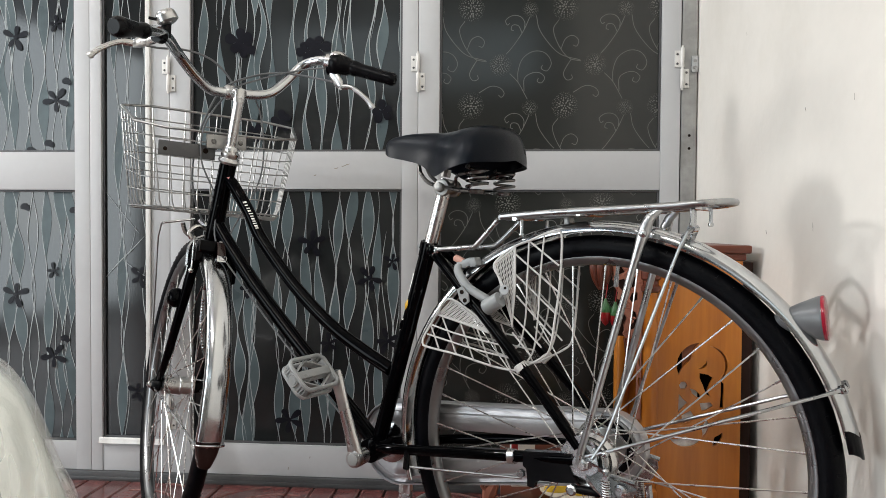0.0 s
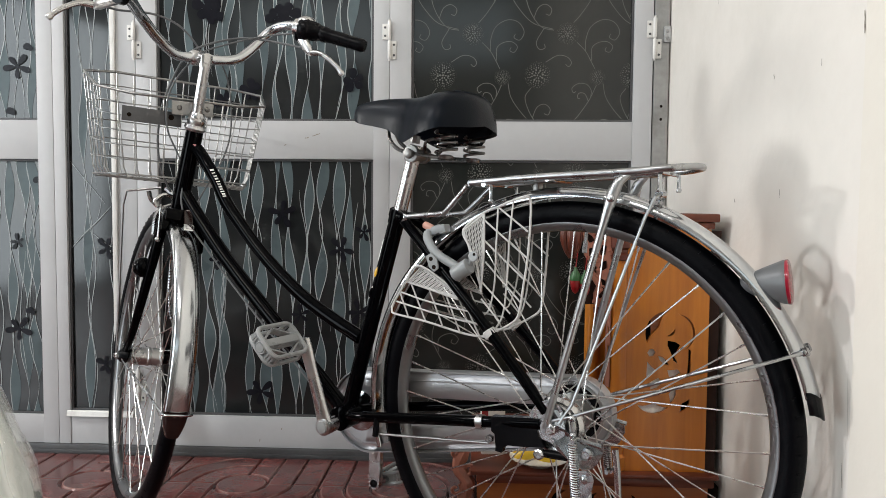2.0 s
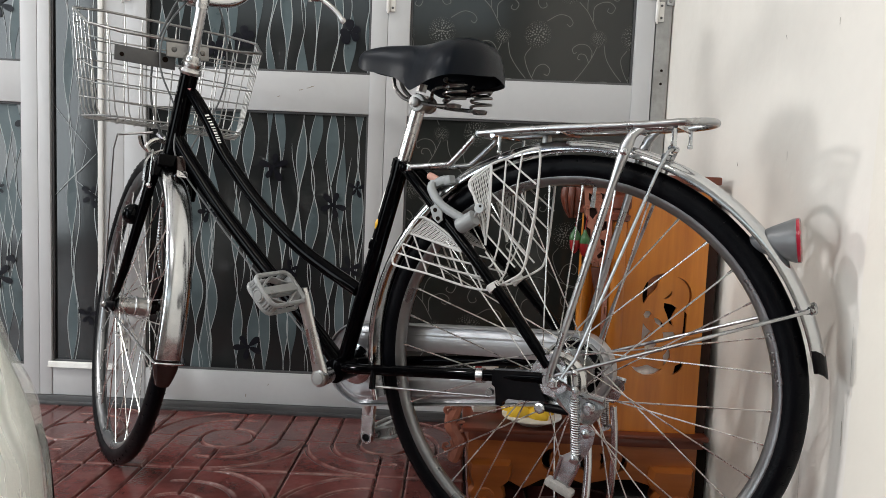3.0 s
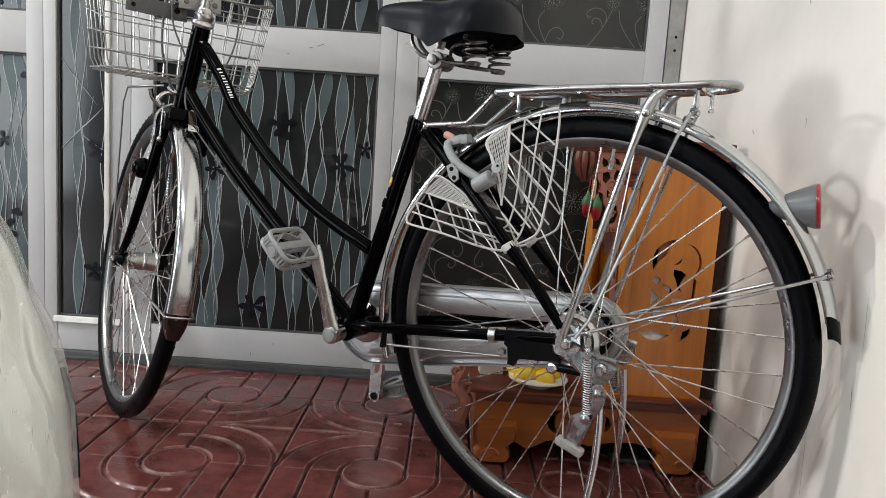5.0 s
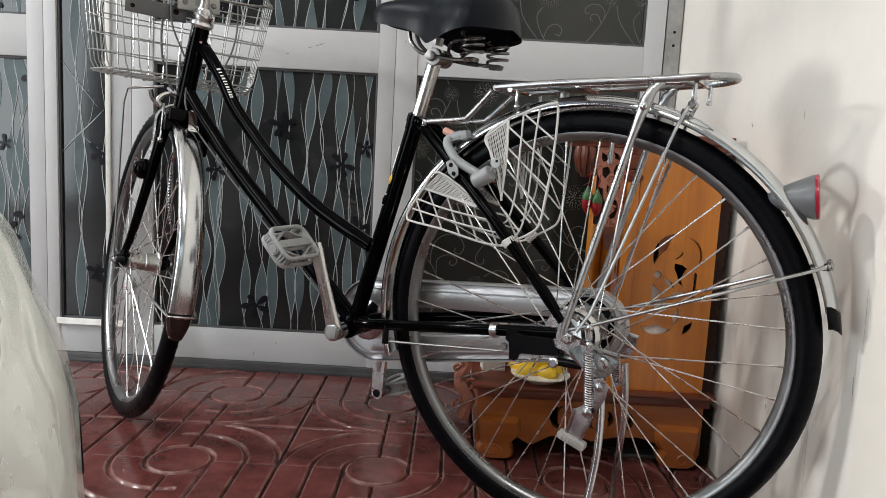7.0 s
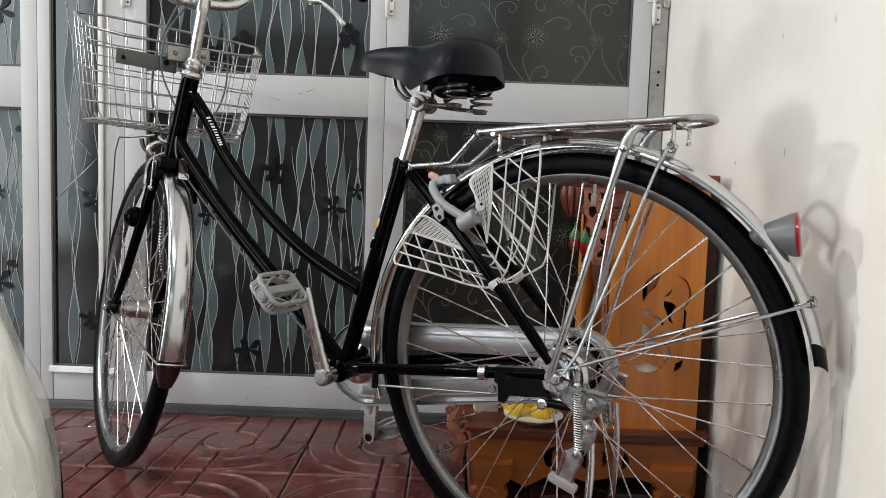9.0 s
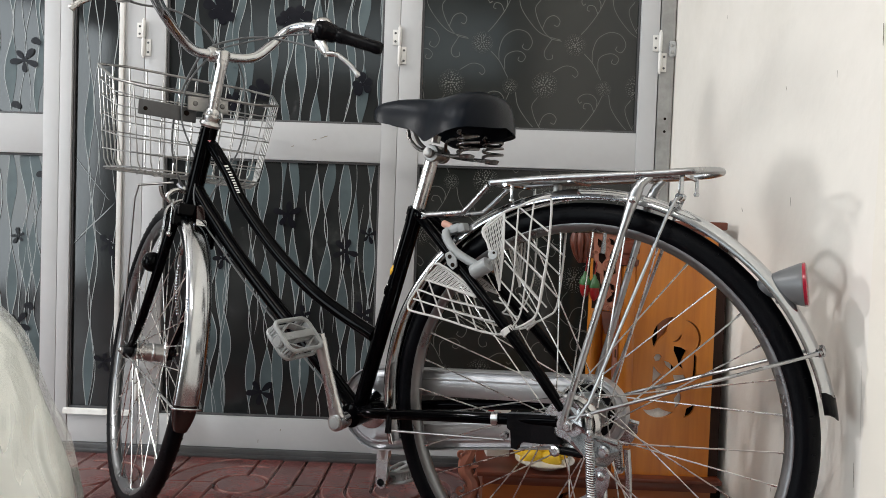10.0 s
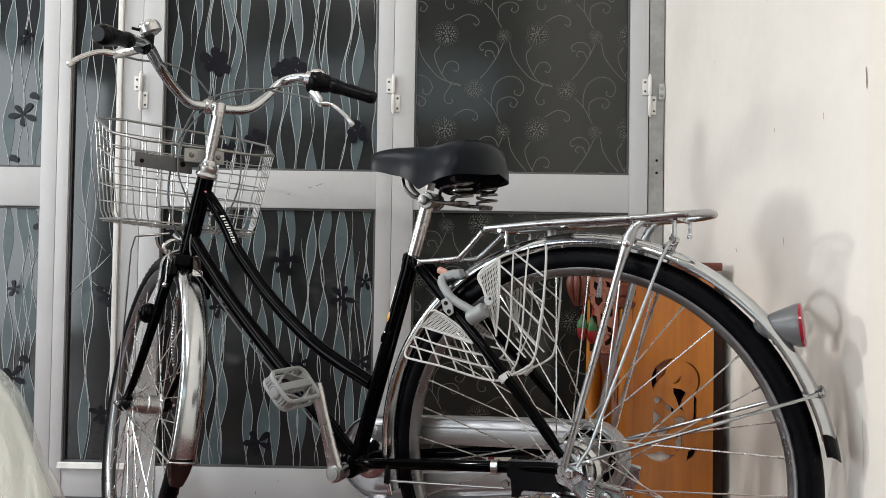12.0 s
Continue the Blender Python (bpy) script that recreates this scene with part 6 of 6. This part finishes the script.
# skirt guards: white lattice on both sides of the rear wheel
def guard(s):
    v = 0.045 * s
    P = lambda pts: spline([(u, v + 0.004 * s * math.sin(i * 1.3), w) for i, (u, w) in enumerate(pts)], 4)
    Q = lambda pts: [(u, v, w) for u, w in pts]
    g = part("skirt_guard", join(tube(P([(0.137, 0.571), (0.144, 0.616), (0.160, 0.648), (0.173, 0.674), (0.136, 0.703), (0.108, 0.713), (0.085, 0.722), (0.062, 0.728), (0.052, 0.720), (0.055, 0.641), (0.060, 0.591), (0.067, 0.541), (0.082, 0.523), (0.120, 0.502)]), 0.0020, 8), tube(P([(0.170, 0.560), (0.253, 0.610), (0.282, 0.582), (0.299, 0.561), (0.314, 0.537), (0.313, 0.527), (0.302, 0.522), (0.241, 0.513), (0.176, 0.499), (0.139, 0.496), (0.120, 0.500)]), 0.0020, 8)), WHITEP, bike, "white plastic-coated lattice skirt guard")
    for pts in ([(0.133, 0.702), (0.131, 0.636), (0.137, 0.571)], [(0.108, 0.713), (0.109, 0.646), (0.112, 0.587), (0.123, 0.544), (0.134, 0.532)], [(0.081, 0.723), (0.085, 0.666), (0.089, 0.602), (0.098, 0.538), (0.115, 0.506)],
                [(0.134, 0.692), (0.054, 0.630)], [(0.133, 0.658), (0.060, 0.596)], [(0.130, 0.622), (0.066, 0.559)], [(0.137, 0.589), (0.084, 0.539)], [(0.108, 0.713), (0.055, 0.674)], [(0.137, 0.560), (0.102, 0.523)],
                [(0.282, 0.580), (0.234, 0.570), (0.180, 0.556)], [(0.294, 0.561), (0.232, 0.548), (0.132, 0.534)], [(0.304, 0.544), (0.199, 0.525), (0.126, 0.516)],
                [(0.297, 0.561), (0.280, 0.520)], [(0.273, 0.576), (0.244, 0.513)], [(0.237, 0.569), (0.210, 0.507)], [(0.203, 0.560), (0.176, 0.499)], [(0.170, 0.556), (0.139, 0.496)]):
        part("lattice_rod", tube(P(pts) if len(pts) > 2 else Q(pts), 0.0016, 6), WHITEP, g)
    # fine mesh patches near the lock
    for tri in (((0.171, 0.673), (0.134, 0.701), (0.137, 0.575)), ((0.253, 0.608), (0.282, 0.580), (0.172, 0.557))):
        A, B, C = (Vector((p[0], v, p[1])) for p in tri)
        mesh = []
        n = 13
        for k in range(1, n):
            t = k / n
            mesh.append(rod(A.lerp(C, t), A.lerp(B, t), 0.0006, 4))
            mesh.append(rod(B.lerp(A, t), B.lerp(C, t), 0.0006, 4))
        mesh += [rod(A, B, 0.0016, 6), rod(B, C, 0.0016, 6), rod(A, C, 0.0016, 6)]
        part("mesh_patch", join(*mesh), WHITEP, g, "fine white mesh patch")
    part("guard_clip", lathe([(-0.007, 0.0090), (-0.005, 0.0118), (0.005, 0.0118), (0.007, 0.0090)], (0.116, 0.053 * s, 0.505), (-0.55, 0, -0.6), 12), WHITEP, g)


guard(1)
guard(-1)

# ring lock
lock = part("ring_lock", tube(spline([(0.247, 0.034, 0.668), (0.245, 0.040, 0.659), (0.234, 0.045, 0.645), (0.219, 0.050, 0.632), (0.198, 0.052, 0.621), (0.172, 0.052, 0.609)], 6), 0.0062, 14, flat=1.25, up=(0, 1, 0)), LOCKP, bike, "grey ring lock on the seat stays")
part("lock_shackle", tube(spline([(0.246, 0.026, 0.664), (0.250, 0.0, 0.672), (0.246, -0.030, 0.664), (0.226, -0.046, 0.620), (0.190, -0.040, 0.595)], 6), 0.0065, 10), ALLOY, lock)
part("lock_barrel", lathe([(-0.004, 0.0100), (-0.002, 0.0128), (0.0, 0.0135), (0.030, 0.0135), (0.0315, 0.0125), (0.032, 0.0)], (0.180, 0.055, 0.600), (-0.85, 0.10, 0.50), 22), LOCKP, lock)
part("lock_tab", moved(join(box(-0.017, 0.014, -0.012, 0.010, -0.0075, 0.0075, 0.004), box(0.012, 0.026, -0.020, 0.002, -0.011, 0.004, 0.003)), Matrix.Translation((0.234, 0.024, 0.672)) @ Matrix.Rotation(radians(18), 4, "Y") @ Matrix.Rotation(math.pi, 4, "Z")), LOCKP, lock)
part("lock_knob", lathe([(-0.006, 0.0062), (0.006, 0.0066), (0.011, 0.0060), (0.013, 0.003)], (0.246, 0.030, 0.677), (0.90, 0.1, 0.38), 14), LOCK_PINK, lock, "pink lock knob")
key = part("lock_key", join(lathe([(-0.0015, 0.0075), (-0.001, 0.0088), (0.001, 0.0088), (0.0015, 0.0075)], (0.1435, 0.063, 0.6315), (0, 1, 0.1), 20), rod((0.153, 0.058, 0.617), (0.1465, 0.062, 0.627), 0.0030, 8)), PALEP, lock, "round silver key head", False)
part("key_hole", lathe([(0, 0.0024), (0.0006, 0.0022)], (0.1415, 0.0645, 0.6350), (0, 1, 0.1), 10), DARKIN, key, "dark hole in the key", False)
lug = part("lock_bracket", slab([(0.236, 0.628), (0.226, 0.634), (0.214, 0.622), (0.212, 0.608), (0.220, 0.602), (0.230, 0.610)], 0.056, 0.0595), PALEP, lock, "pale bracket bolted to the seat stay", False)
for x, z in ((0.226, 0.624), (0.220, 0.610)):
    part("bracket_hole", lathe([(0, 0.0038), (0.0008, 0.0038), (0.0009, 0.002)], (x, 0.0594, z), (0, 1, 0), 12), DARKIN, lug, "dark hole", False)

# chain case on the far side: two bands joined by a round front
def hull_band(c0, r0, c1, r1, y0, y1, inner0, inner1):
    V, F = [], []
    pts_o, pts_i = [], []
    for c, r, ri, a0, a1 in ((c0, r0, inner0, -92, 92), (c1, r1, inner1, 88, 272)):
        for k in range(19):
            q = radians(a0 + (a1 - a0) * k / 18)
            pts_o.append((c[0] + r * math.cos(q), c[1] + r * math.sin(q)))
            pts_i.append((c[0] + ri * math.cos(q), c[1] + ri * math.sin(q)))
    n = len(pts_o)
    depth = y1 - y0
    prof = [(0.0, y1 - 0.3 * depth), (0.03, y1 - 0.06 * depth), (0.08, y1), (0.74, y1), (0.78, y1 - 0.06 * depth), (0.93, y1 - 0.16 * depth), (0.98, y1 - 0.34 * depth), (1.0, y1 - 0.65 * depth), (1.0, y0), (0.0, y0)]
    for f, y in prof:
        V += [(a[0] + (b[0] - a[0]) * f, y, a[1] + (b[1] - a[1]) * f) for a, b in zip(pts_i, pts_o)]
    for i in range(n):
        j = (i + 1) % n
        for a in range(len(prof)):
            b = (a + 1) % len(prof)
            F.append((a * n + i, a * n + j, b * n + j, b * n + i))
    return V, F


case = part("chain_case", hull_band((0.425, 0.310), 0.082, (-0.004, 0.366), 0.062, -0.064, -0.036, 0.032, 0.010), CASE, bike, "silver pressed-metal chain case")
part("case_ridge", hull_band((0.425, 0.310), 0.0835, (-0.004, 0.366), 0.0635, -0.046, -0.034, 0.0800, 0.0600), CASE, case)
part("case_ridge", hull_band((0.425, 0.310), 0.0660, (-0.004, 0.366), 0.0460, -0.040, -0.0345, 0.0630, 0.0430), CASE, case)
part("case_front", moved(ring([(0.004, -0.058), (0.060, -0.058), (0.060, -0.038), (0.004, -0.038)], 40), pose(0.425, 0, 0.310)), CASE, case)
part("chain_ring", moved(ring([(0.012, -0.046), (0.040, -0.046), (0.040, -0.034), (0.030, -0.031), (0.012, -0.031)], 36), pose(0.440, 0, 0.309)), CHROME, bike, "chrome chainring spider")


def crank(a, b, s):
    A, B = Vector(a), Vector(b)
    d = (B - A).normalized()
    L = [A - d * 0.004, A + d * 0.012, A.lerp(B, 0.3), A.lerp(B, 0.7), B - d * 0.012, B + d * 0.004]
    c = part("crank_arm", join(tube(L, [0.0155, 0.0155, 0.0130, 0.0122, 0.0140, 0.0130], 14, flat=0.62, up=(d.z, 0, -d.x)), lathe([(-0.022, 0.015), (0.006, 0.0165), (0.010, 0.0160), (0.0115, 0.012)], A, (0, s, 0), 20)), ALLOY, bike, "satin alloy crank arm")
    if s < 0:
        side = Vector((-d.z, 0, d.x))
        cap = [A + (side * math.cos(q) - d * math.sin(q)) * 0.0150 for q in [math.pi * k / 8 for k in range(9)]] + [B + (-side * math.cos(q) + d * math.sin(q)) * 0.0128 for q in [math.pi * k / 8 for k in range(9)]]
        part("crank_web", slab([(p.x, p.z) for p in cap], A.y - 0.015, A.y - 0.004), ALLOY, c)
    part("crank_cap", lathe([(0.0, 0.0118), (0.0025, 0.0112), (0.0035, 0.008)], A + Vector((0, 0.0115 * s, 0)), (0, s, 0), 18), PALEP, c)
    return c


def pedal(m, s, tint):
    """A moulded platform pedal: two rounded hoops tied by ribs, a barrel and thin diagonal bars."""
    def hoop(z):
        pts = []
        for cx, cy, a0 in ((0.018, 0.030, 0), (-0.018, 0.030, 90), (-0.018, -0.030, 180), (0.018, -0.030, 270)):
            pts += [(cx + 0.014 * math.cos(radians(a0 + 22.5 * k)), cy + 0.014 * math.sin(radians(a0 + 22.5 * k)), z) for k in range(5)]
        return pts
    top, low = hoop(0.0105), hoop(-0.0105)
    ribs = [rod(top[i], low[i], 0.0022, 6) for i in range(0, 20)]
    walls = [box(-0.022, 0.022, y - 0.0025, y + 0.0025, -0.011, 0.011, 0.001) for y in (0.041, -0.041)]
    p = part("pedal", moved(join(tube(top, 0.0042, 8, True), tube(low, 0.0042, 8, True), *ribs, *walls), m), tint, bike, "pale grey plastic platform pedal")
    part("pedal_barrel", moved(join(rod((0, -0.043, 0), (0, 0.043, 0), 0.0092, 14), box(-0.0075, 0.0075, -0.042, 0.042, 0.0060, 0.0125, 0.002)), m), tint, p)
    for x, y in ((-0.018, 0.021), (0.018, 0.021), (-0.018, -0.021), (0.018, -0.021)):
        part("pedal_bar", moved(box(-0.0016, 0.0016, -0.022, 0.022, -0.006, 0.008, 0.0006), m @ Matrix.Translation((x, y, 0)) @ Matrix.Rotation(0.5 if x * y > 0 else -0.5, 4, "Z")), tint, p)
    part("pedal_cap", moved(join(lathe([(0, 0.0125), (0.004, 0.0120), (0.0055, 0.0105), (0.0045, 0.0085), (0.0060, 0.0080), (0.0065, 0)], (0, 0.043 * s, 0), (0, s, 0), 20)), m), tint, p)
    for x in (-0.0365, 0.0365) if s < 0 else ():
        part("pedal_reflector", moved(box(x - 0.0014, x + 0.0014, -0.024, 0.024, -0.006, 0.006), m), ORANGE, p, "amber pedal reflector", False)
    part("pedal_axle", moved(rod((0, -0.056 * s, 0), (0, -0.03 * s, 0), 0.0055, 10), m), ZINC, p)


crank((0.433, 0.082, 0.309), (0.470, 0.098, 0.466), 1)
crank((0.433, -0.078, 0.309), (0.439, -0.094, 0.146), -1)
part("crank_eye", lathe([(0, 0.0080), (0.001, 0.0080), (0.0012, 0.0)], (0.439, -0.0815, 0.146), (0, 1, 0), 12), BLACKP, bike, "dark threaded hole in the crank")
pedal(Matrix.Translation((0.477, 0.158, 0.469)) @ Matrix.Rotation(radians(-47), 4, "Y"), 1, PALEP)
pedal(Matrix.Translation((0.424, -0.152, 0.150)) @ Matrix.Rotation(radians(15), 4, "Y"), -1, PALEP)
# gear cable cover, brake arm and cable below the chain stay
cover = part("hub_cable_cover", slab([(0.104, 0.372), (0.031, 0.380), (0.022, 0.352), (0.010, 0.336), (0.046, 0.331), (0.074, 0.329), (0.083, 0.323), (0.085, 0.315), (0.096, 0.316), (0.096, 0.326), (0.098, 0.344), (0.104, 0.348)], 0.056, 0.0700), BLACKP, bike, "black plastic cover on the chain stay", False)
part("cover_band", lathe([(-0.006, 0.0125), (0.006, 0.0125)], (0.128, 0.0585, 0.3565), (-1, 0, 0.12), 16), ALLOY, cover, "silver clamp band")
part("cover_bolt", lathe([(0, 0.007), (0.008, 0.007)], (0.107, 0.066, 0.335), (0, 1, 0), 6), ZINC, cover, "", False)
part("brake_arm", tube([(0.022, 0.066, 0.325), (0.000, 0.064, 0.325), (-0.024, 0.060, 0.323)], [0.006, 0.007, 0.006], 10), BLACKP, bike, "black brake reaction arm")
part("arm_bolt", lathe([(0, 0.009), (0.010, 0.009), (0.012, 0.006)], (0.019, 0.066, 0.325), (0, 1, 0), 8), ZINC, bike, "", False)
part("brake_rod", tube([(0.338, 0.048, 0.300), (0.108, 0.066, 0.326)], 0.0022, 8), WIRE, bike)
part("rod_guide", tube([(0.345, 0.046, 0.328), (0.345, 0.050, 0.295)], [0.005, 0.006], 8), BLACKP, bike)

# roller stand
def stand_plate(s):
    """A pressed plate, bent along two creases."""
    V, F = slab([(0.033, 0.385), (0.031, 0.356), (0.013, 0.354), (-0.006, 0.336), (-0.033, 0.320), (-0.052, 0.312), (-0.063, 0.312), (-0.072, 0.322), (-0.081, 0.340), (-0.080, 0.353), (-0.039, 0.358), (-0.023, 0.370), (-0.016, 0.398), (0.002, 0.402)], 0.0690, 0.0720)
    out = []
    for x, y, z in V:
        k = x * 0.86 - (z - 0.35) * 0.5 + 0.012
        out.append((x, s * (y + (-0.45 * k if k > 0 else 0.0) + (0.22 * k if k < -0.022 else 0.0)), z))
    return out, F if s > 0 else [f[::-1] for f in F]


stand = part("stand_plate", stand_plate(1), ZINC, bike, "zinc-plated double-leg stand", False)
stand.name = "stand"
part("stand_plate", stand_plate(-1), ZINC, stand, "", False)
for s in (1, -1):
    part("plate_flange", tube([(-0.036, 0.0720 * s, 0.358), (-0.050, 0.0710 * s, 0.357), (-0.080, 0.0700 * s, 0.352)], [0.003, 0.004, 0.004], 8), ZINC, stand)
    part("stand_leg", tube(spline([(-0.060, 0.076 * s, 0.304), (-0.064, 0.078 * s, 0.262), (-0.065, 0.082 * s, 0.215), (-0.062, 0.088 * s, 0.160), (-0.052, 0.110 * s, 0.060), (-0.048, 0.120 * s, 0.008)], 5), 0.0062, 10), CHROME, stand, "chrome stand leg")
    part("stand_pivot", lathe([(0, 0.010), (0.006, 0.010), (0.008, 0.006)], (-0.058, 0.0700 * s, 0.338), (0, s, 0), 14), ZINC, stand, "", False)
    turns = 24 * 2 * math.pi
    hs = [(-0.039 - 0.007 * t / turns + 0.0066 * math.cos(t), 0.084 * s + 0.0066 * math.sin(t), 0.355 - 0.088 * t / turns) for t in [k * turns / 288 for k in range(289)]]
    part("stand_spring", tube(hs, 0.00155, 6), ZINC, stand, "steel coil spring")
    part("spring_pin", rod((-0.040, 0.070 * s, 0.358), (-0.040, 0.090 * s, 0.358), 0.0045, 8), ZINC, stand)
    part("spring_pin", join(rod((-0.046, 0.074 * s, 0.262), (-0.046, 0.094 * s, 0.262), 0.0045, 8), lathe([(0, 0.008), (0.004, 0.008), (0.006, 0.005)], (-0.046, 0.090 * s, 0.262), (0, s, 0), 10)), ZINC, stand)
part("stand_foot_bar", tube([(-0.048, -0.125, 0.007), (-0.048, 0.125, 0.007)], 0.0066, 10), CHROME, stand)
eye = [(-0.059 + 0.0140 * math.cos(radians(a)), 0.302 + 0.0140 * math.sin(radians(a))) for a in range(-30, 181, 21)]
lever = eye + [(-0.071, 0.288), (-0.064, 0.272), (-0.053, 0.255), (-0.037, 0.214), (-0.014, 0.218), (-0.025, 0.261), (-0.036, 0.268), (-0.044, 0.284)]
latch = part("stand_latch", slab(lever, 0.0815, 0.0845), ZINC, stand, "zinc latch lever", False)
for a, b in (((-0.053, 0.255), (-0.037, 0.214)), ((-0.025, 0.261), (-0.014, 0.218))):
    part("lever_flange", rod((a[0], 0.0855, a[1]), (b[0], 0.0855, b[1]), 0.0032, 8), ZINC, latch)
part("lever_rivet", lathe([(0, 0.007), (0.003, 0.0065), (0.005, 0.003)], (-0.059, 0.0845, 0.302), (0, 1, 0), 14), ZINC, latch)
pad = part("latch_pad", moved(box(-0.024, 0.024, -0.010, 0.010, -0.0070, 0.0070, 0.006), Matrix.Translation((-0.024, 0.085, 0.211)) @ Matrix.Rotation(radians(-20), 4, "Y")), PADP, stand, "pale ribbed plastic latch pad")
for k in range(6):
    part("pad_rib", moved(box(-0.0010, 0.0010, 0.0095, 0.0106, -0.005, 0.005, 0.0004), Matrix.Translation((-0.024, 0.085, 0.211)) @ Matrix.Rotation(radians(-20), 4, "Y") @ Matrix.Translation((-0.015 + 0.006 * k, 0, 0))), PADP, pad)
part("hub_link", join(rod((-0.030, 0.062, 0.392), (-0.034, 0.066, 0.345), 0.004, 8), ball((-0.032, 0.066, 0.388), 0.006), ball((-0.034, 0.068, 0.362), 0.006)), ZINC, bike, "small gear linkage at the hub")
beads = []
for k in range(17):
    q = k / 16
    beads.append(ball((0.974 + 0.006 * math.sin(q * 3), -0.034, 0.560 - 0.110 * q), 0.0042, None, None, 8, 6))
part("bead_row", join(*beads), ZINC, bike, "short vertical row of small zinc beads")

# ---- floor ----
structure("ground", box(-60, 60, -60, 60, -0.5, -0.03), CONCRETE, "grey concrete ground under and around the porch")
floor = thing("floor", "dark red cement tiles with moulded looping grooves", "floor", kind="structure")
part("floor_bed", box(-2.6, WX, -5.6, DY + 0.05, -0.03, -0.007), JOINT, floor, "dark joints between the tiles", False)
PITCH, TX, TY, TS = 0.400, 0.390, 2.180, 0.3955


def seg_d(px, py, ax, ay, bx, by):
    dx, dy = bx - ax, by - ay
    t = np.clip(((px - ax) * dx + (py - ay) * dy) / (dx * dx + dy * dy), 0, 1)
    return np.hypot(px - ax - t * dx, py - ay - t * dy)


def arc_d(px, py, r, a0, a1):
    q = np.degrees(np.arctan2(py, px))
    mid, half = (a0 + a1) / 2, (a1 - a0) / 2
    off = np.abs((q - mid + 180) % 360 - 180)
    d = np.abs(np.hypot(px, py) - r)
    e0 = np.hypot(px - r * math.cos(radians(a0)), py - r * math.sin(radians(a0)))
    e1 = np.hypot(px - r * math.cos(radians(a1)), py - r * math.sin(radians(a1)))
    return np.where(off <= half, d, np.minimum(e0, e1))


def tile_mesh(mirror, width, cells):
    """One tile with its grooves pressed into the top; lips partly worn, partly painted highlight; straight grooves
    darker.
    """
    nx = max(4, int(cells * width / TS))
    xs, ys = np.linspace(0, width, nx + 1), np.linspace(0, TS, cells + 1)
    R1, R2, R3, E = 0.0658, 0.1315, 0.1955, TS / 2

    def grooves(X, Y):
        px, py = X - TS / 2, Y - TS / 2
        if mirror:
            px = -px
        arcs, lines = np.abs(np.hypot(px, py) - R1), np.full(X.shape, 1.0)
        for s in (1, -1):
            ax, ay = px * s, py * s
            arcs = np.minimum(arcs, np.minimum(arc_d(ax, ay, R2, 180, 285), arc_d(ax, ay, R3, 182, 268)))
            for g in (seg_d(ax, ay, -R2, 0, -R2, E), seg_d(ax, ay, -R1, 0, -R1, E), seg_d(ax, ay, 0, R1, 0, E)):
                lines = np.minimum(lines, g)
        return arcs, lines

    X, Y = np.meshgrid(xs, ys)
    arcs, lines = grooves(X, Y)
    za = np.clip(1.5 - arcs / 0.0036, 0, 1)
    zl = np.clip(1.55 - lines / 0.0024, 0, 1)
    z = np.minimum(-0.0062 * za * za * (3 - 2 * za), -0.0080 * zl * zl * (3 - 2 * zl))
    edge = np.minimum(np.minimum(X, width - X), np.minimum(Y, TS - Y))
    z -= 0.0028 * np.clip(1 - edge / 0.005, 0, 1)
    cut = np.where((np.hypot(X - TS / 2, Y - TS / 2) > R1) & (lines > 0.004) & (arcs > 0.006), np.abs(Y - TS / 2 - 0.0004), 1.0)
    z -= 0.0008 * np.clip(1 - cut / 0.0030, 0, 1)
    # worn lips, paler on the arcs to paint their highlight
    lip = np.exp(-((np.minimum(arcs - 0.0012, lines) - 0.0048) / 0.0014) ** 2)
    wear_glint = np.clip((0.55 + 0.35 * (arcs < lines)) * lip + 0.55 * np.clip(1 - cut / 0.0026, 0, 1) + 0.5 * np.clip(1 - np.abs(edge - 0.003) / 0.003, 0, 1), 0, 1)
    groove_tint = np.clip(1.4 - lines / 0.0018, 0, 1)
    V = [(float(a), float(b), float(c)) for a, b, c in zip(X.ravel(), Y.ravel(), z.ravel())]
    w = nx + 1
    F = [(j * w + i, j * w + i + 1, (j + 1) * w + i + 1, (j + 1) * w + i) for j in range(cells) for i in range(nx)]
    n = len(V)
    V += [(0, 0, -0.008), (width, 0, -0.008), (width, TS, -0.008), (0, TS, -0.008)]
    F += [tuple([n, n + 1] + list(range(nx, -1, -1))), tuple([n + 1, n + 2] + [j * w + nx for j in range(cells, -1, -1)]), tuple([n + 2, n + 3] + [cells * w + i for i in range(nx + 1)]), tuple([n + 3, n] + [j * w for j in range(cells + 1)])]
    me = mesh_of("tile", V, F, TILE, True)
    me.set_sharp_from_angle(angle=radians(80))
    for name, field in (("wear_glint", wear_glint), ("groove_tint", groove_tint)):
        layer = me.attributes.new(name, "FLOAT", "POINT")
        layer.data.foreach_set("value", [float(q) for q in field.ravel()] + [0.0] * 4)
    return me


tiles = {}
for row in range(-19, 1):
    for col in range(-7, 3):
        x, y = TX + col * PITCH + 0.00225, TY + row * PITCH + 0.00225
        width = min(TS, WX - 0.002 - x)
        if x < -2.5 or width < 0.03:
            continue
        near = row >= -3 and col >= -3
        key = ((row + col) % 2, round(width, 3), near)
        if key not in tiles:
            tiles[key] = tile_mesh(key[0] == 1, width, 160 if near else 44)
        o = new("tile", tiles[key])
        o.parent = floor
        o.matrix_local = Matrix.Translation((x, y, random.uniform(-0.0006, 0.0006)))
